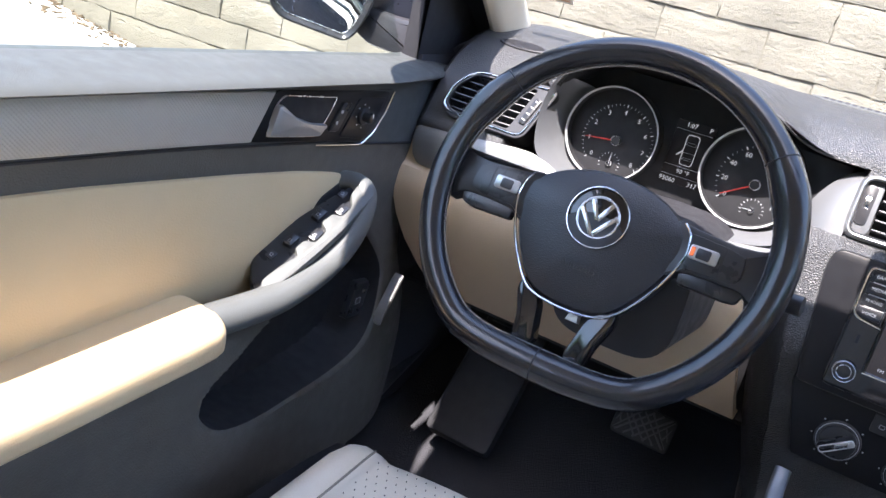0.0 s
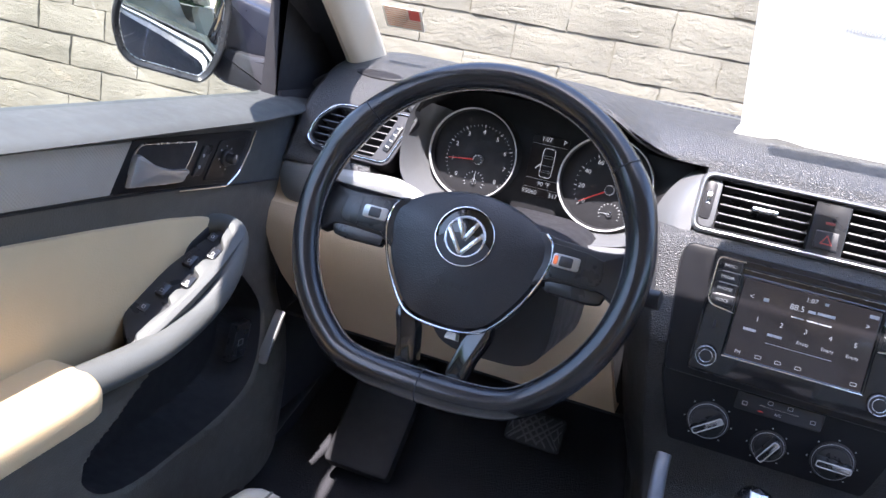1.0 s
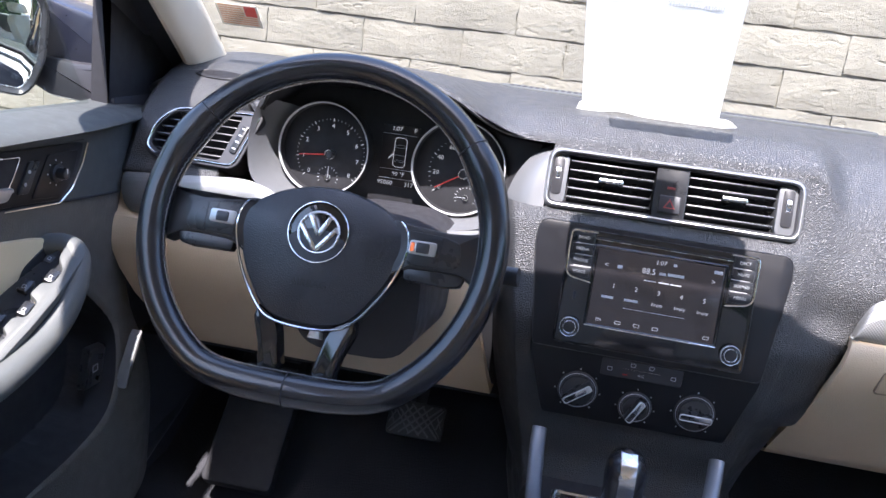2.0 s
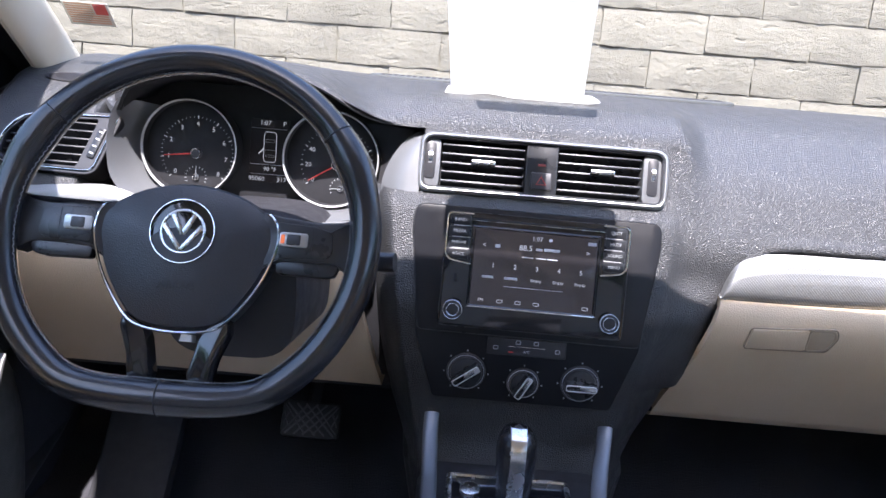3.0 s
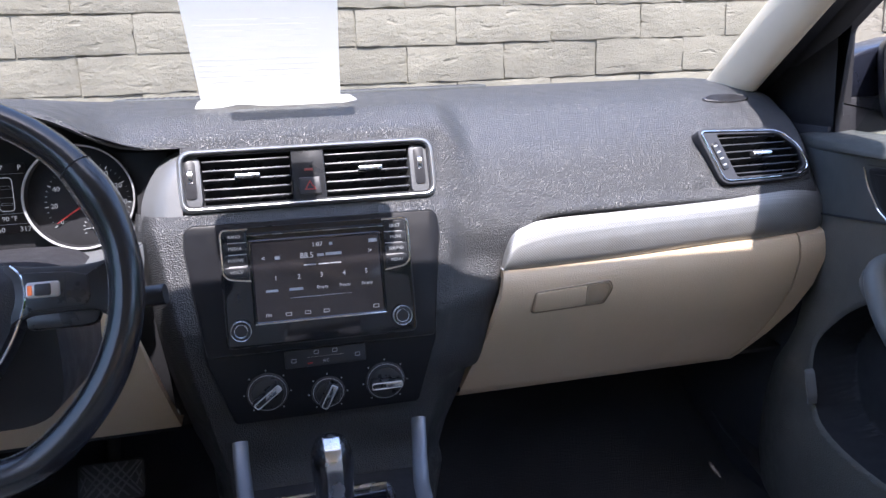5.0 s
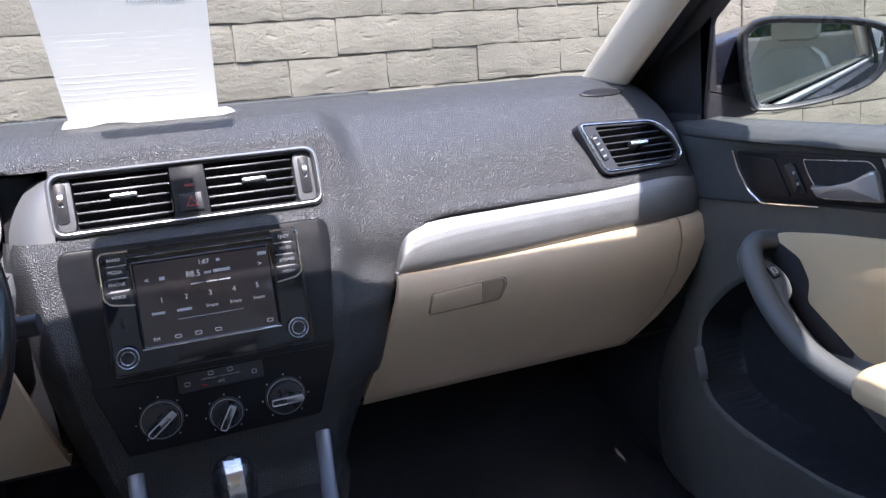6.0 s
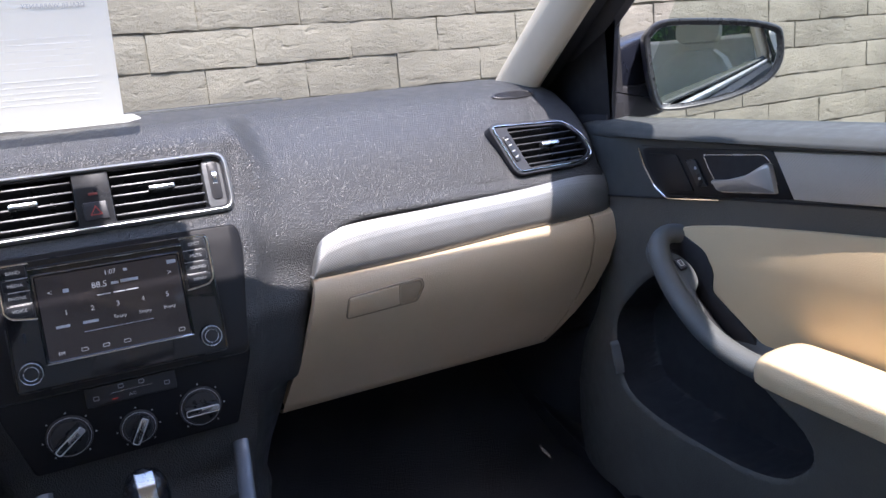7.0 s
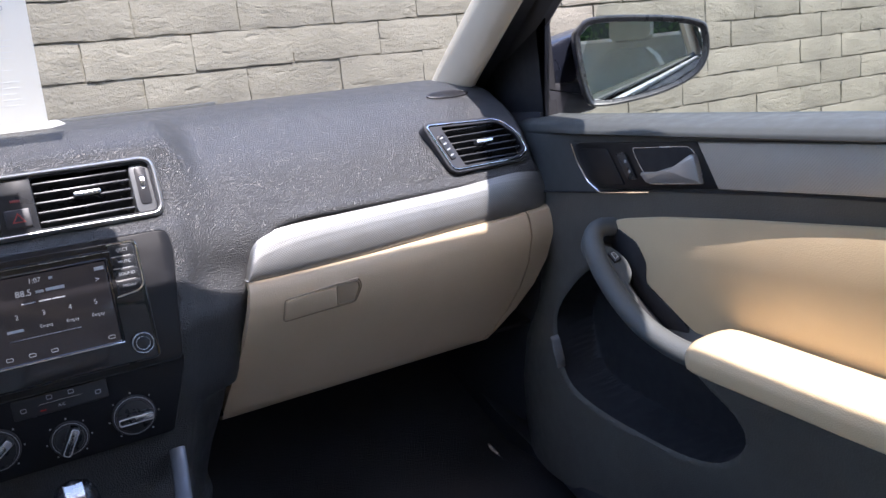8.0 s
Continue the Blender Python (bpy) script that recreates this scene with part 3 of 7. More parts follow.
def strip_rise(x):
    """How far the passenger's silver strip has climbed at x: the panels below it follow."""
    return float(np.interp(x, [0.25, 0.31, 0.40, 0.55, 0.64, 0.70, 0.72], [0.0, 0.001, 0.003, 0.010, 0.0115, 0.0145, 0.020]))


def lower_panel(name, x_left, x_right, s, rows_z, label):
    """A beige panel under the dash: rows of (z, y), with its ends as functions of z."""
    bm = bmesh.new()
    grid = []
    for z, y in rows_z:
        a, b = x_left(z), x_right(z)
        row = [a + (b - a) * k / 16 for k in range(17)]
        up = smooth01(z, 0.68, 0.764) if s > 0 else 0.0
        grid.append([Vector((s * x, y, z + up * (0.0015 + strip_rise(x)))) for x in row])
    sheet(bm, grid)
    ob = hang(name, bm, BEIGE_HARD, dash, label)
    return away(ob, 0.012, (0, 1, 0))


Z_LID = [(0.768, 0.222), (0.7665, 0.203), (0.7630, 0.197), (0.752, 0.1925), (0.735, 0.1905), (0.70, 0.202), (0.66, 0.223), (0.62, 0.246), (0.585, 0.268), (0.572, 0.276), (0.566, 0.29)]
left_edge = lambda z: float(np.interp(z, [0.566, 0.603, 0.64, 0.679, 0.71, 0.742, 0.766], [0.189, 0.193, 0.204, 0.216, 0.223, 0.229, 0.234]))
lid = lower_panel("glovebox_lid", left_edge, lambda z: float(np.interp(z, [0.566, 0.585, 0.61, 0.65, 0.70, 0.73, 0.78], [0.600, 0.625, 0.640, 0.655, 0.662, 0.664, 0.664])), 1, Z_LID, "beige glovebox lid with a recessed latch")
lower_panel("end_panel", lambda z: float(np.interp(z, [0.566, 0.585, 0.61, 0.65, 0.70, 0.73, 0.78], [0.604, 0.628, 0.643, 0.658, 0.665, 0.667, 0.667])), lambda z: float(np.interp(z, [0.566, 0.60, 0.66, 0.73, 0.78], [0.615, 0.650, 0.685, 0.708, 0.715])), 1, Z_LID, "beige end panel beside the glovebox")
Z_KNEE = [(0.800, 0.215), (0.779, 0.206), (0.774, 0.197), (0.762, 0.192), (0.74, 0.190)] + Z_LID[5:9] + [(0.578, 0.29)]
lower_panel("knee_panel", lambda z: float(np.interp(z, [0.566, 0.60, 0.70, 0.77, 0.80], [0.178, 0.186, 0.205, 0.220, 0.224])), lambda z: float(np.interp(z, [0.566, 0.60, 0.66, 0.73, 0.80], [0.630, 0.660, 0.690, 0.710, 0.715])), -1, Z_KNEE, "beige panel under the steering column")
lower_panel("end_panel", lambda z: 0.688, lambda z: 0.716, -1, [(0.834, 0.226), (0.828, 0.219), (0.80, 0.214), (0.770, 0.206)], "beige end panel beside the silver strip")

# glovebox latch
LATCH = plane((0.325, 0.1935, 0.726), (1, 0.0, 0.015), (0, -0.24, 1))
bm = bmesh.new()
slab(bm, rounded([(-0.054, -0.016), (0.020, -0.014), (0.020, 0.015), (-0.050, 0.012)], 0.004), LATCH, -0.004, 0.0022, 0.0015)
hang("latch", bm, BEIGE_HARD, lid, "beige latch flap")
# thin ring in darkened beige for the shaded gap round the latch
bm = bmesh.new()
lo = rounded([(-0.0555, -0.0175), (0.047, -0.0155), (0.058, 0.006), (0.054, 0.019), (-0.0515, 0.0140)], 0.005)
ring_plate(bm, lo, inset(lo, 0.0012), LATCH, -0.004, 0.0012, 0.0002)
hang("latch_gap", bm, mat("beige_gap_shade", (0.30, 0.23, 0.16), 0.7), lid)
# shade of the finger well, given as a darker copy of the lid's beige
bm = bmesh.new()
ring_plate(bm, rounded([(0.020, -0.015), (0.046, -0.013), (0.056, 0.006), (0.052, 0.017), (0.020, 0.016)], 0.006), rounded([(0.022, -0.013), (0.045, -0.011), (0.053, 0.006), (0.050, 0.015), (0.022, 0.014)], 0.005), LATCH, -0.006, 0.0015, 0.0006)
slab(bm, rounded([(0.0215, -0.0135), (0.0455, -0.0115), (0.0535, 0.006), (0.0505, 0.0155), (0.0215, 0.0145)], 0.005), LATCH, -0.006, 0.0006, 0.0002)
hang("latch_well", bm, mat("beige_shadow", (0.40, 0.31, 0.21), 0.6), lid, "finger well of the latch, coloured darker for its shade")


# dark panel added behind the lower driver panels to stop stray sun
bm = bmesh.new()
sheet(bm, [[Vector((x, y, z)) for x in np.linspace(-0.73, -0.19, 7)] for y, z in ((0.34, 0.790), (0.245, 0.786), (0.240, 0.74), (0.295, 0.60))])
away(hang("stray_sun_panel", bm, RECESS, dash, "black panel added out of sight to stop stray sun"), 0.004, (0, 1, 0))


def strip(name, pts, s, parent):
    """A swelling silver strip between rows of (x, y, z) on its lower and upper edge."""
    bm = bmesh.new()
    low, high = spline([p for p, q in pts], 40), spline([q for p, q in pts], 40)
    rows = []
    for a, b in zip(low, high):
        col = []
        for k in range(11):
            t = k / 10
            bulge = math.sin(math.pi * t) ** 0.5 * 0.010
            p = a.lerp(b, t)
            col.append(Vector((p.x * s, p.y - bulge, p.z)))
        rows.append(col)
    sheet(bm, rows)
    ob = hang(name, bm, DASH_SILVER, parent, "silver dotted trim strip")
    return away(ob, 0.006, (0, 1, 0))


strip("silver_strip", [((0.2335, 0.207, 0.7680), (0.2350, 0.211, 0.7720)), ((0.2365, 0.205, 0.7675), (0.2410, 0.213, 0.7920)), ((0.2430, 0.204, 0.7675), (0.2500, 0.213, 0.8130)), ((0.262, 0.203, 0.7675), (0.268, 0.2125, 0.8235)), ((0.31, 0.202, 0.7685), (0.31, 0.2115, 0.8290)), ((0.40, 0.202, 0.7705), (0.40, 0.2105, 0.8310)), ((0.55, 0.202, 0.7775), (0.55, 0.211, 0.8345)), ((0.64, 0.203, 0.7790), (0.64, 0.212, 0.8400)), ((0.700, 0.208, 0.7820), (0.700, 0.216, 0.8400)), ((0.720, 0.222, 0.7880), (0.720, 0.228, 0.836))], 1, dash)
strip("silver_strip", [((0.440, 0.192, 0.806), (0.444, 0.196, 0.816)), ((0.470, 0.196, 0.798), (0.470, 0.200, 0.828)), ((0.500, 0.199, 0.797), (0.500, 0.204, 0.840)), ((0.535, 0.203, 0.799), (0.535, 0.208, 0.846)), ((0.60, 0.206, 0.790), (0.60, 0.212, 0.840)), ((0.655, 0.206, 0.779), (0.655, 0.212, 0.835)), ((0.682, 0.207, 0.778), (0.682, 0.213, 0.833)), ((0.695, 0.209, 0.784), (0.697, 0.214, 0.832)), ((0.700, 0.211, 0.796), (0.703, 0.216, 0.830))], -1, dash)

words("AIRBAG", 0.012, plane((0.508, 0.2225, 0.8535), (1, 0, 0.02), (0, 0.46, 0.89)), DASH, dash, "embossed_word", depth=0.0009)

# ---- air vents ----
def vent(m, outer, inner, slats, parent, knob_x, wheel_x=None, wheel_w=0.012, chrome_w=0.004):
    """An air vent in the frame m: chrome rim, dark well, slats, a sliding tab and a thumbwheel."""
    v = bmesh.new()
    ring_plate(v, outer, inset([Vector(p) for p in outer], chrome_w), m, -0.004, 0.004, 0.0012)
    frame_ob = hang("vent_rim", v, CHROME, parent, "chrome rim")
    v = bmesh.new()
    ring_plate(v, inset([Vector(p) for p in outer], chrome_w), inner, m, -0.006, 0.0022, 0.0008)
    hang("vent_frame", v, BLACK if wheel_x is None else DULL_CHROME, frame_ob)
    v = bmesh.new()
    deep = [m @ Vector((*p, -0.002)) for p in inner]
    add_rings(v, [deep, [m @ Vector((*p, -0.035)) for p in inset([Vector(q) for q in inner], 0.002)]], True, False, True)
    hang("well", v, RECESS, frame_ob)
    x0, x1 = min(p[0] for p in inner), max(p[0] for p in inner)
    y0, y1 = min(p[1] for p in inner), max(p[1] for p in inner)
    for k in range(slats):
        y = y0 + (y1 - y0) * (k + 0.5) / slats
        row = [p for p in inner]
        # the slat's ends follow the opening
        ends = []
        for i in range(len(row)):
            a, b = row[i], row[(i + 1) % len(row)]
            if (a[1] - y) * (b[1] - y) < 0:
                ends.append(a[0] + (b[0] - a[0]) * (y - a[1]) / (b[1] - a[1]))
        if len(ends) < 2:
            continue
        v = bmesh.new()
        e0, e1 = min(ends) + 0.0008, max(ends) - 0.0008
        tilt = m @ Matrix.Translation((0, y, -0.006)) @ Euler((radians(-14), 0, 0)).to_matrix().to_4x4()
        box(v, tilt, e0, e1, -0.0011, 0.0011, -0.014, 0.004, 0.0007)
        hang("slat", v, SATIN, frame_ob)
    v = bmesh.new()
    slab(v, rect(0.030, 0.006, 0.002, 3, knob_x, (y0 + y1) / 2), m, -0.004, 0.006, 0.0015)
    hang("tab", v, DULL_CHROME, frame_ob, "satin sliding tab")
    return frame_ob


outer = rounded([(-0.151, -0.0405), (0.155, -0.0405), (0.1575, 0.0), (0.155, 0.0355), (-0.151, 0.0355), (-0.1535, 0.0)], [0.012, 0.012, 0.03, 0.018, 0.018, 0.03], 7)
hole = rounded([(-0.1445, -0.0335), (0.1485, -0.0335), (0.1485, 0.0285), (-0.1445, 0.0285)], [0.009, 0.009, 0.013, 0.013], 7)
hole = [min(hole, key=lambda q: (q - p * 0.93).length) for p in outer]
bm = bmesh.new()
# broad rounded frame: its section swells from the pad to the opening
rings = []
for k in range(9):
    t = k / 8
    rings.append([VENT @ Vector((*(p.lerp(q, t)), -0.002 + 0.012 * math.sin(math.pi * min(t * 1.25, 1.0) * 0.62) ** 0.8 - 0.006 * max(0, t - 0.8) / 0.2)) for p, q in zip(outer, hole)])
rings.append([VENT @ Vector((*q, -0.02)) for q in hole])
rings.insert(0, [VENT @ Vector((*(p * 1.004), -0.02)) for p in outer])
add_rings(bm, rings, True)
bmesh.ops.remove_doubles(bm, verts=bm.verts, dist=1e-5)
centre_vent = hang("vent_surround", bm, VENT_SILVER, dash, "broad satin silver surround of the centre vents")
bm = bmesh.new()
lip_out = rounded([(-0.1445, -0.0335), (0.1485, -0.0335), (0.1485, 0.0285), (-0.1445, 0.0285)], 0.010, 6)
ring_plate(bm, lip_out, inset(lip_out, 0.0016), VENT, -0.008, 0.0055, 0.0006)
hang("vent_lip", bm, BLACK, centre_vent, "thin black lip inside the surround")
bm = bmesh.new()
slab(bm, rounded([(-0.150, -0.035), (0.150, -0.035), (0.150, 0.031), (-0.150, 0.031)], 0.012, 6), VENT, -0.030, -0.028, 0.0005)
hang("back", bm, RECESS, centre_vent)
for s in (-1, 1):
    for k in range(5):
        y = -0.0250 + 0.0112 * k
        v = bmesh.new()
        tilt = VENT @ Matrix.Translation((0, y, -0.004)) @ Euler((radians(-16), 0, 0)).to_matrix().to_4x4()
        a, b = sorted((s * 0.0210, s * 0.1230))
        box(v, tilt, a, b, -0.0011, 0.0011, -0.016, 0.004, 0.0007)
        sl = hang("slat", v, SATIN, centre_vent)
        # silver strip stands for the sunlit line on the slat's front edge
        v = bmesh.new()
        box(v, tilt, a, b, 0.0001, 0.0009, 0.0036, 0.0043, 0.0003)
        hang("slat_edge", v, SATIN_SILVER, sl, "silver strip for the sunlit slat edge")
    bm = bmesh.new()
    a, b = sorted((s * 0.125, s * 0.146 + 0.002))
    slab(bm, rounded([(a, -0.0335), (b, -0.0335), (b, 0.0285), (a, 0.0285)], 0.008, 4), VENT, -0.03, 0.0015, 0.0015)
    cheek = hang("vent_cheek", bm, SATIN_SILVER, centre_vent, "satin silver side piece of the vent")
    bm = bmesh.new()
    slab(bm, rect(0.013, 0.046, 0.005, 4, s * 0.137, 0), VENT, 0.0005, 0.0030, 0.0008)
    hang("wheel_plate", bm, BLACK, cheek)
    bm = bmesh.new()
    wheel_m = VENT @ Matrix.Translation((s * 0.137, 0.004, -0.003))
    tube(bm, [wheel_m @ Vector((-0.0025, 0, 0)), wheel_m @ Vector((0.0025, 0, 0))], 0.0105, seg=24, up=(0, 0, 1))
    hang("thumbwheel", bm, DULL_CHROME, cheek, "bright ribbed thumbwheel")
    bm = bmesh.new()
    slab(bm, rect(0.030, 0.0055, 0.002, 3, s * 0.072 + (0.003 if s > 0 else 0), 0.001), VENT, -0.003, 0.007, 0.0018)
    hang("tab", bm, DULL_CHROME, centre_vent, "bright sliding tab")
bm = bmesh.new()
slab(bm, rounded([(-0.0195, -0.0335), (0.0195, -0.0335), (0.0195, 0.0285), (-0.0195, 0.0285)], 0.002, 2), VENT, -0.03, 0.005, 0.0012)
mid_bar = hang("hazard_panel", bm, SATIN, centre_vent, "dark centre panel with the hazard switch")
bm = bmesh.new()
slab(bm, rect(0.026, 0.021, 0.002, 3, 0, -0.0165), VENT, 0.004, 0.0075, 0.0012)
hazard = hang("hazard_switch", bm, BLACK, mid_bar, "black hazard switch with a red triangle")
bm = bmesh.new()
tri = [Vector((-0.007, -0.0215)), Vector((0.007, -0.0215)), Vector((0, -0.010))]
ring_plate(bm, tri, inset(tri, 0.0013), VENT, 0.0072, 0.0079, 0.0001)
hang("triangle", bm, mat("red_print", (0.35, 0.05, 0.04), 0.5), hazard)
bm = bmesh.new()
box(bm, VENT, -0.005, 0.005, 0.002, 0.005, 0.0048, 0.0054)
hang("lamp_mark", bm, mat("red_print_dim", (0.25, 0.05, 0.04), 0.5), mid_bar)

for s in (-1, 1):
    m, pts, rad = side_frame[s], SIDE_VENT, SIDE_ROUND
    inn = [(-0.060, 0.030), (-0.041, -0.032), (0.054, -0.031), (0.068, -0.022), (0.062, 0.004), (0.037, 0.026)]
    if s < 0:
        pts, inn = ([(-x * (0.86 if x > 0 else 1), y) for x, y in q] for q in (pts, inn))
    o, i = rounded(pts, rad, 5), rounded(inn, [0.004, 0.004, 0.007, 0.008, 0.009, 0.008], 5)
    bm = bmesh.new()
    skirt = inset(o, -0.0035)
    ring_plate(bm, skirt, inset(o, 0.001), m, -0.035, 0.0015, 0.001)
    hang("vent_skirt", bm, BLACK, dash, "black surround of the side vent")
    rim = vent(m, o, i, 6, dash, s * 0.004, None, chrome_w=0.0028)
    bm = bmesh.new()
    slab(bm, rect(0.010, 0.040, 0.003, 3, 0, 0), m @ Matrix.Translation((-s * 0.0625, -0.001, 0)) @ Euler((0, 0, radians(s * 17))).to_matrix().to_4x4(), 0.0005, 0.0045, 0.001)
    slot = hang("thumbwheel", bm, SATIN, rim, "black thumbwheel slot with white marks")
    tilted = m @ Matrix.Translation((-s * 0.0625, -0.001, 0)) @ Euler((0, 0, radians(s * 17))).to_matrix().to_4x4()
    for k in range(4):
        bm = bmesh.new()
        box(bm, tilted, -0.0028, 0.0028, -0.0145 + 0.0095 * k, -0.0125 + 0.0095 * k, 0.0042, 0.0049, 0.0002)
        hang("wheel_mark", bm, GREY_INK, slot)

# unseen cover added under the dashboard to keep sun off both footwells
for x0, x1 in ((-0.73, -0.17), (0.17, 0.80)):
    bm = bmesh.new()
    sheet(bm, [[Vector((x, y, z)) for x in np.linspace(x0, x1, 8)] for y, z in ((0.272, 0.579), (0.34, 0.590), (0.50, 0.62), (0.80, 0.66))])
    away(hang("added_sun_cover", bm, RECESS, dash, "unseen black cover added to keep sun off the footwell"), 0.006, (0, 0, 1))

bm = bmesh.new()
DF = plane((0.035, 0.565, 0.9862), (1, 0, 0), (0, 1, 0))
slab(bm, rounded([(-0.29, -0.030), (0.29, -0.030), (0.29, 0.030), (-0.29, 0.030)], 0.026, 6), DF, -0.004, 0.003, 0.0015)
grille = hang("defroster_grille", bm, DOOR_TOP, dash, "pale grey defroster grille at the foot of the windscreen")
bm = bmesh.new()
for k in range(54):
    box(bm, DF, -0.270 + 0.0102 * k - 0.003, -0.270 + 0.0102 * k + 0.003, -0.020, 0.020, 0.0026, 0.0034)
tagged(hang("slot_insert", bm, RECESS, grille), kind="stuff")

# ---- gauges ----
cluster = thing("instrument_cluster", (-0.363, 0.29, 0.84), "black instrument cluster with two chrome-ringed dials and a small display", "gauges")
GAUGE = plane((-0.363, 0.324, 0.882), (1, 0, 0), (0, 0.10, 1))
bm = bmesh.new()
slab(bm, rect(0.40, 0.15, 0.02, 5, 0.005, 0.012), GAUGE, 0.0, 0.030, 0.001)
hang("face", bm, RECESS, cluster, "matte black face")


def dial(cx, numbers, start, sweep, hand, sub_hand, ticks, minor):
    m = GAUGE @ Matrix.Translation((cx, -0.004, 0.040))
    R = 0.0612
    up = GAUGE @ Matrix.Translation((cx - 0.007, 0.003, 0))
    bm = bmesh.new()
    rings = []
    for r, z in ((R + 0.0012, 0.030), (R + 0.0016, 0.056), (R + 0.0010, 0.0592), (R, 0.0600), (R - 0.0010, 0.0590), (R - 0.0014, 0.0562), (R - 0.0030, 0.041)):
        rings.append([up @ Vector((*p, z)) for p in circle(r, 64)])
    add_rings(bm, rings[2:6], True)
    ring = hang("dial_ring", bm, RING_SILVER, cluster, "polished chrome ring")
    bm = bmesh.new()
    add_rings(bm, rings[5:], True)
    add_rings(bm, rings[:3], True)
    hang("dial_wall", bm, RECESS, ring)
    bm = bmesh.new()
    slab(bm, circle(R - 0.001, 56), up, 0.032, 0.0445, 0.0002)
    face = hang("dial_face", bm, RECESS, cluster, "black dial face with white numerals")
    for k in range(ticks + 1):
        a = radians(start - sweep * k / ticks)
        d = Vector((math.cos(a), math.sin(a)))
        long = k % minor == 0
        bm = bmesh.new()
        t = m @ Matrix.Translation((d.x * 0.0465, d.y * 0.0465, 0)) @ Euler((0, 0, a)).to_matrix().to_4x4()
        box(bm, t, -0.0012 - 0.0010 * long, 0.0012 + 0.0006 * long, -0.00030 - 0.0002 * long, 0.00030 + 0.0002 * long, 0.0045, 0.0049)
        hang("tick", bm, WHITE_INK if long else GREY_INK, face)
    for k, txt in enumerate(numbers):
        a = radians(start - sweep * k / (len(numbers) - 1))
        words(txt, 0.0084, m @ Matrix.Translation((math.cos(a) * 0.0378, math.sin(a) * 0.0378, 0.0048)), WHITE_INK, face, "numeral")
    a = radians(hand)
    t = m @ Euler((0, 0, a)).to_matrix().to_4x4()
    bm = bmesh.new()
    slab(bm, [(0.004, -0.0010), (0.043, -0.0004), (0.043, 0.0004), (0.004, 0.0010)], t, 0.007, 0.0085, 0.0003)
    hang("pointer", bm, RED_INK, face, "red pointer")
    bm = bmesh.new()
    slab(bm, circle(0.0068, 28), m, 0.0045, 0.012, 0.0015)
    hub = hang("hub", bm, BLACK, face)
    bm = bmesh.new()
    ring_plate(bm, circle(0.0066, 28), circle(0.0056, 28), m, 0.0115, 0.0126, 0.0002)
    hang("hub_ring", bm, DULL_CHROME, hub)
    # small sub-dial
    sm = m @ Matrix.Translation((-0.001 if cx < 0 else 0.006, -0.031, 0))
    for k in range(13):
        a = radians(205 - 230 * k / 12)
        bm = bmesh.new()
        t = sm @ Matrix.Translation((math.cos(a) * 0.0135, math.sin(a) * 0.0135, 0)) @ Euler((0, 0, a)).to_matrix().to_4x4()
        box(bm, t, -0.0012, 0.0012, -0.0004, 0.0004, 0.0045, 0.0049)
        hang("tick", bm, WHITE_INK if k % 6 == 0 else GREY_INK, face)
    t = sm @ Euler((0, 0, radians(sub_hand))).to_matrix().to_4x4()
    bm = bmesh.new()
    slab(bm, [(0, -0.0006), (0.012, -0.0003), (0.012, 0.0003), (0, 0.0006)], t, 0.005, 0.0062, 0.0002)
    hang("small_pointer", bm, WHITE_INK, face)
    bm = bmesh.new()
    ring_plate(bm, circle(0.0040, 20), circle(0.0030, 20), sm, 0.0045, 0.0075, 0.0003)
    hang("small_hub", bm, DULL_CHROME, face)
    return face


dial(-0.079, ["0", "1", "2", "3", "4", "5", "6", "7", "8"], 222, 264, 187, 90, 40, 5)
dial(0.104, ["0", "20", "40", "60", "80", "100", "120", "140", "160"], 215, 250, 212, 182, 32, 4)
SHOW = GAUGE @ Matrix.Translation((0.008, -0.004, 0.031))
bm = bmesh.new()
slab(bm, rect(0.050, 0.082, 0.002, 2, 0.004, 0.010), SHOW, 0.0, 0.003, 0.0005)
display = hang("display", bm, SCREEN, cluster, "dark trip display with a small car picture")
words("1:07", 0.0085, SHOW @ Matrix.Translation((-0.002, 0.046, 0.0034)), WHITE_INK, display)
words("P", 0.0085, SHOW @ Matrix.Translation((0.023, 0.046, 0.0034)), WHITE_INK, display)
words("90 °F", 0.0080, SHOW @ Matrix.Translation((0.006, -0.014, 0.0034)), WHITE_INK, display)
words("95060", 0.0085, SHOW @ Matrix.Translation((-0.011, -0.027, 0.0034)), WHITE_INK, display)
words("317", 0.0085, SHOW @ Matrix.Translation((0.022, -0.027, 0.0034)), WHITE_INK, display)
for y in (0.039, -0.008, -0.0205):
    bm = bmesh.new()
    box(bm, SHOW, -0.020, 0.027, y - 0.0003, y + 0.0003, 0.003, 0.0034)
    hang("rule", bm, GREY_INK, display)
CARP = SHOW @ Matrix.Translation((0.005, 0.015, 0))
outline = rounded([(-0.0085, -0.020), (0.0085, -0.020), (0.0085, 0.020), (-0.0085, 0.020)], 0.005, 4)
bm = bmesh.new()
ring_plate(bm, outline, inset(outline, 0.0008), CARP, 0.003, 0.0034, 0.0001)
hang("car_outline", bm, WHITE_INK, display)
for y0, y1, w in ((0.006, 0.010, 0.0065), (-0.013, -0.010, 0.0065), (-0.004, -0.0035, 0.0075)):
    bm = bmesh.new()
    o = rounded([(-w, y0), (w, y0), (w * 0.8, y1), (-w * 0.8, y1)], 0.001, 2)
    ring_plate(bm, o, inset(o, 0.0004), CARP, 0.003, 0.0034, 0.0001)
    hang("car_window", bm, GREY_INK, display)
bm = bmesh.new()
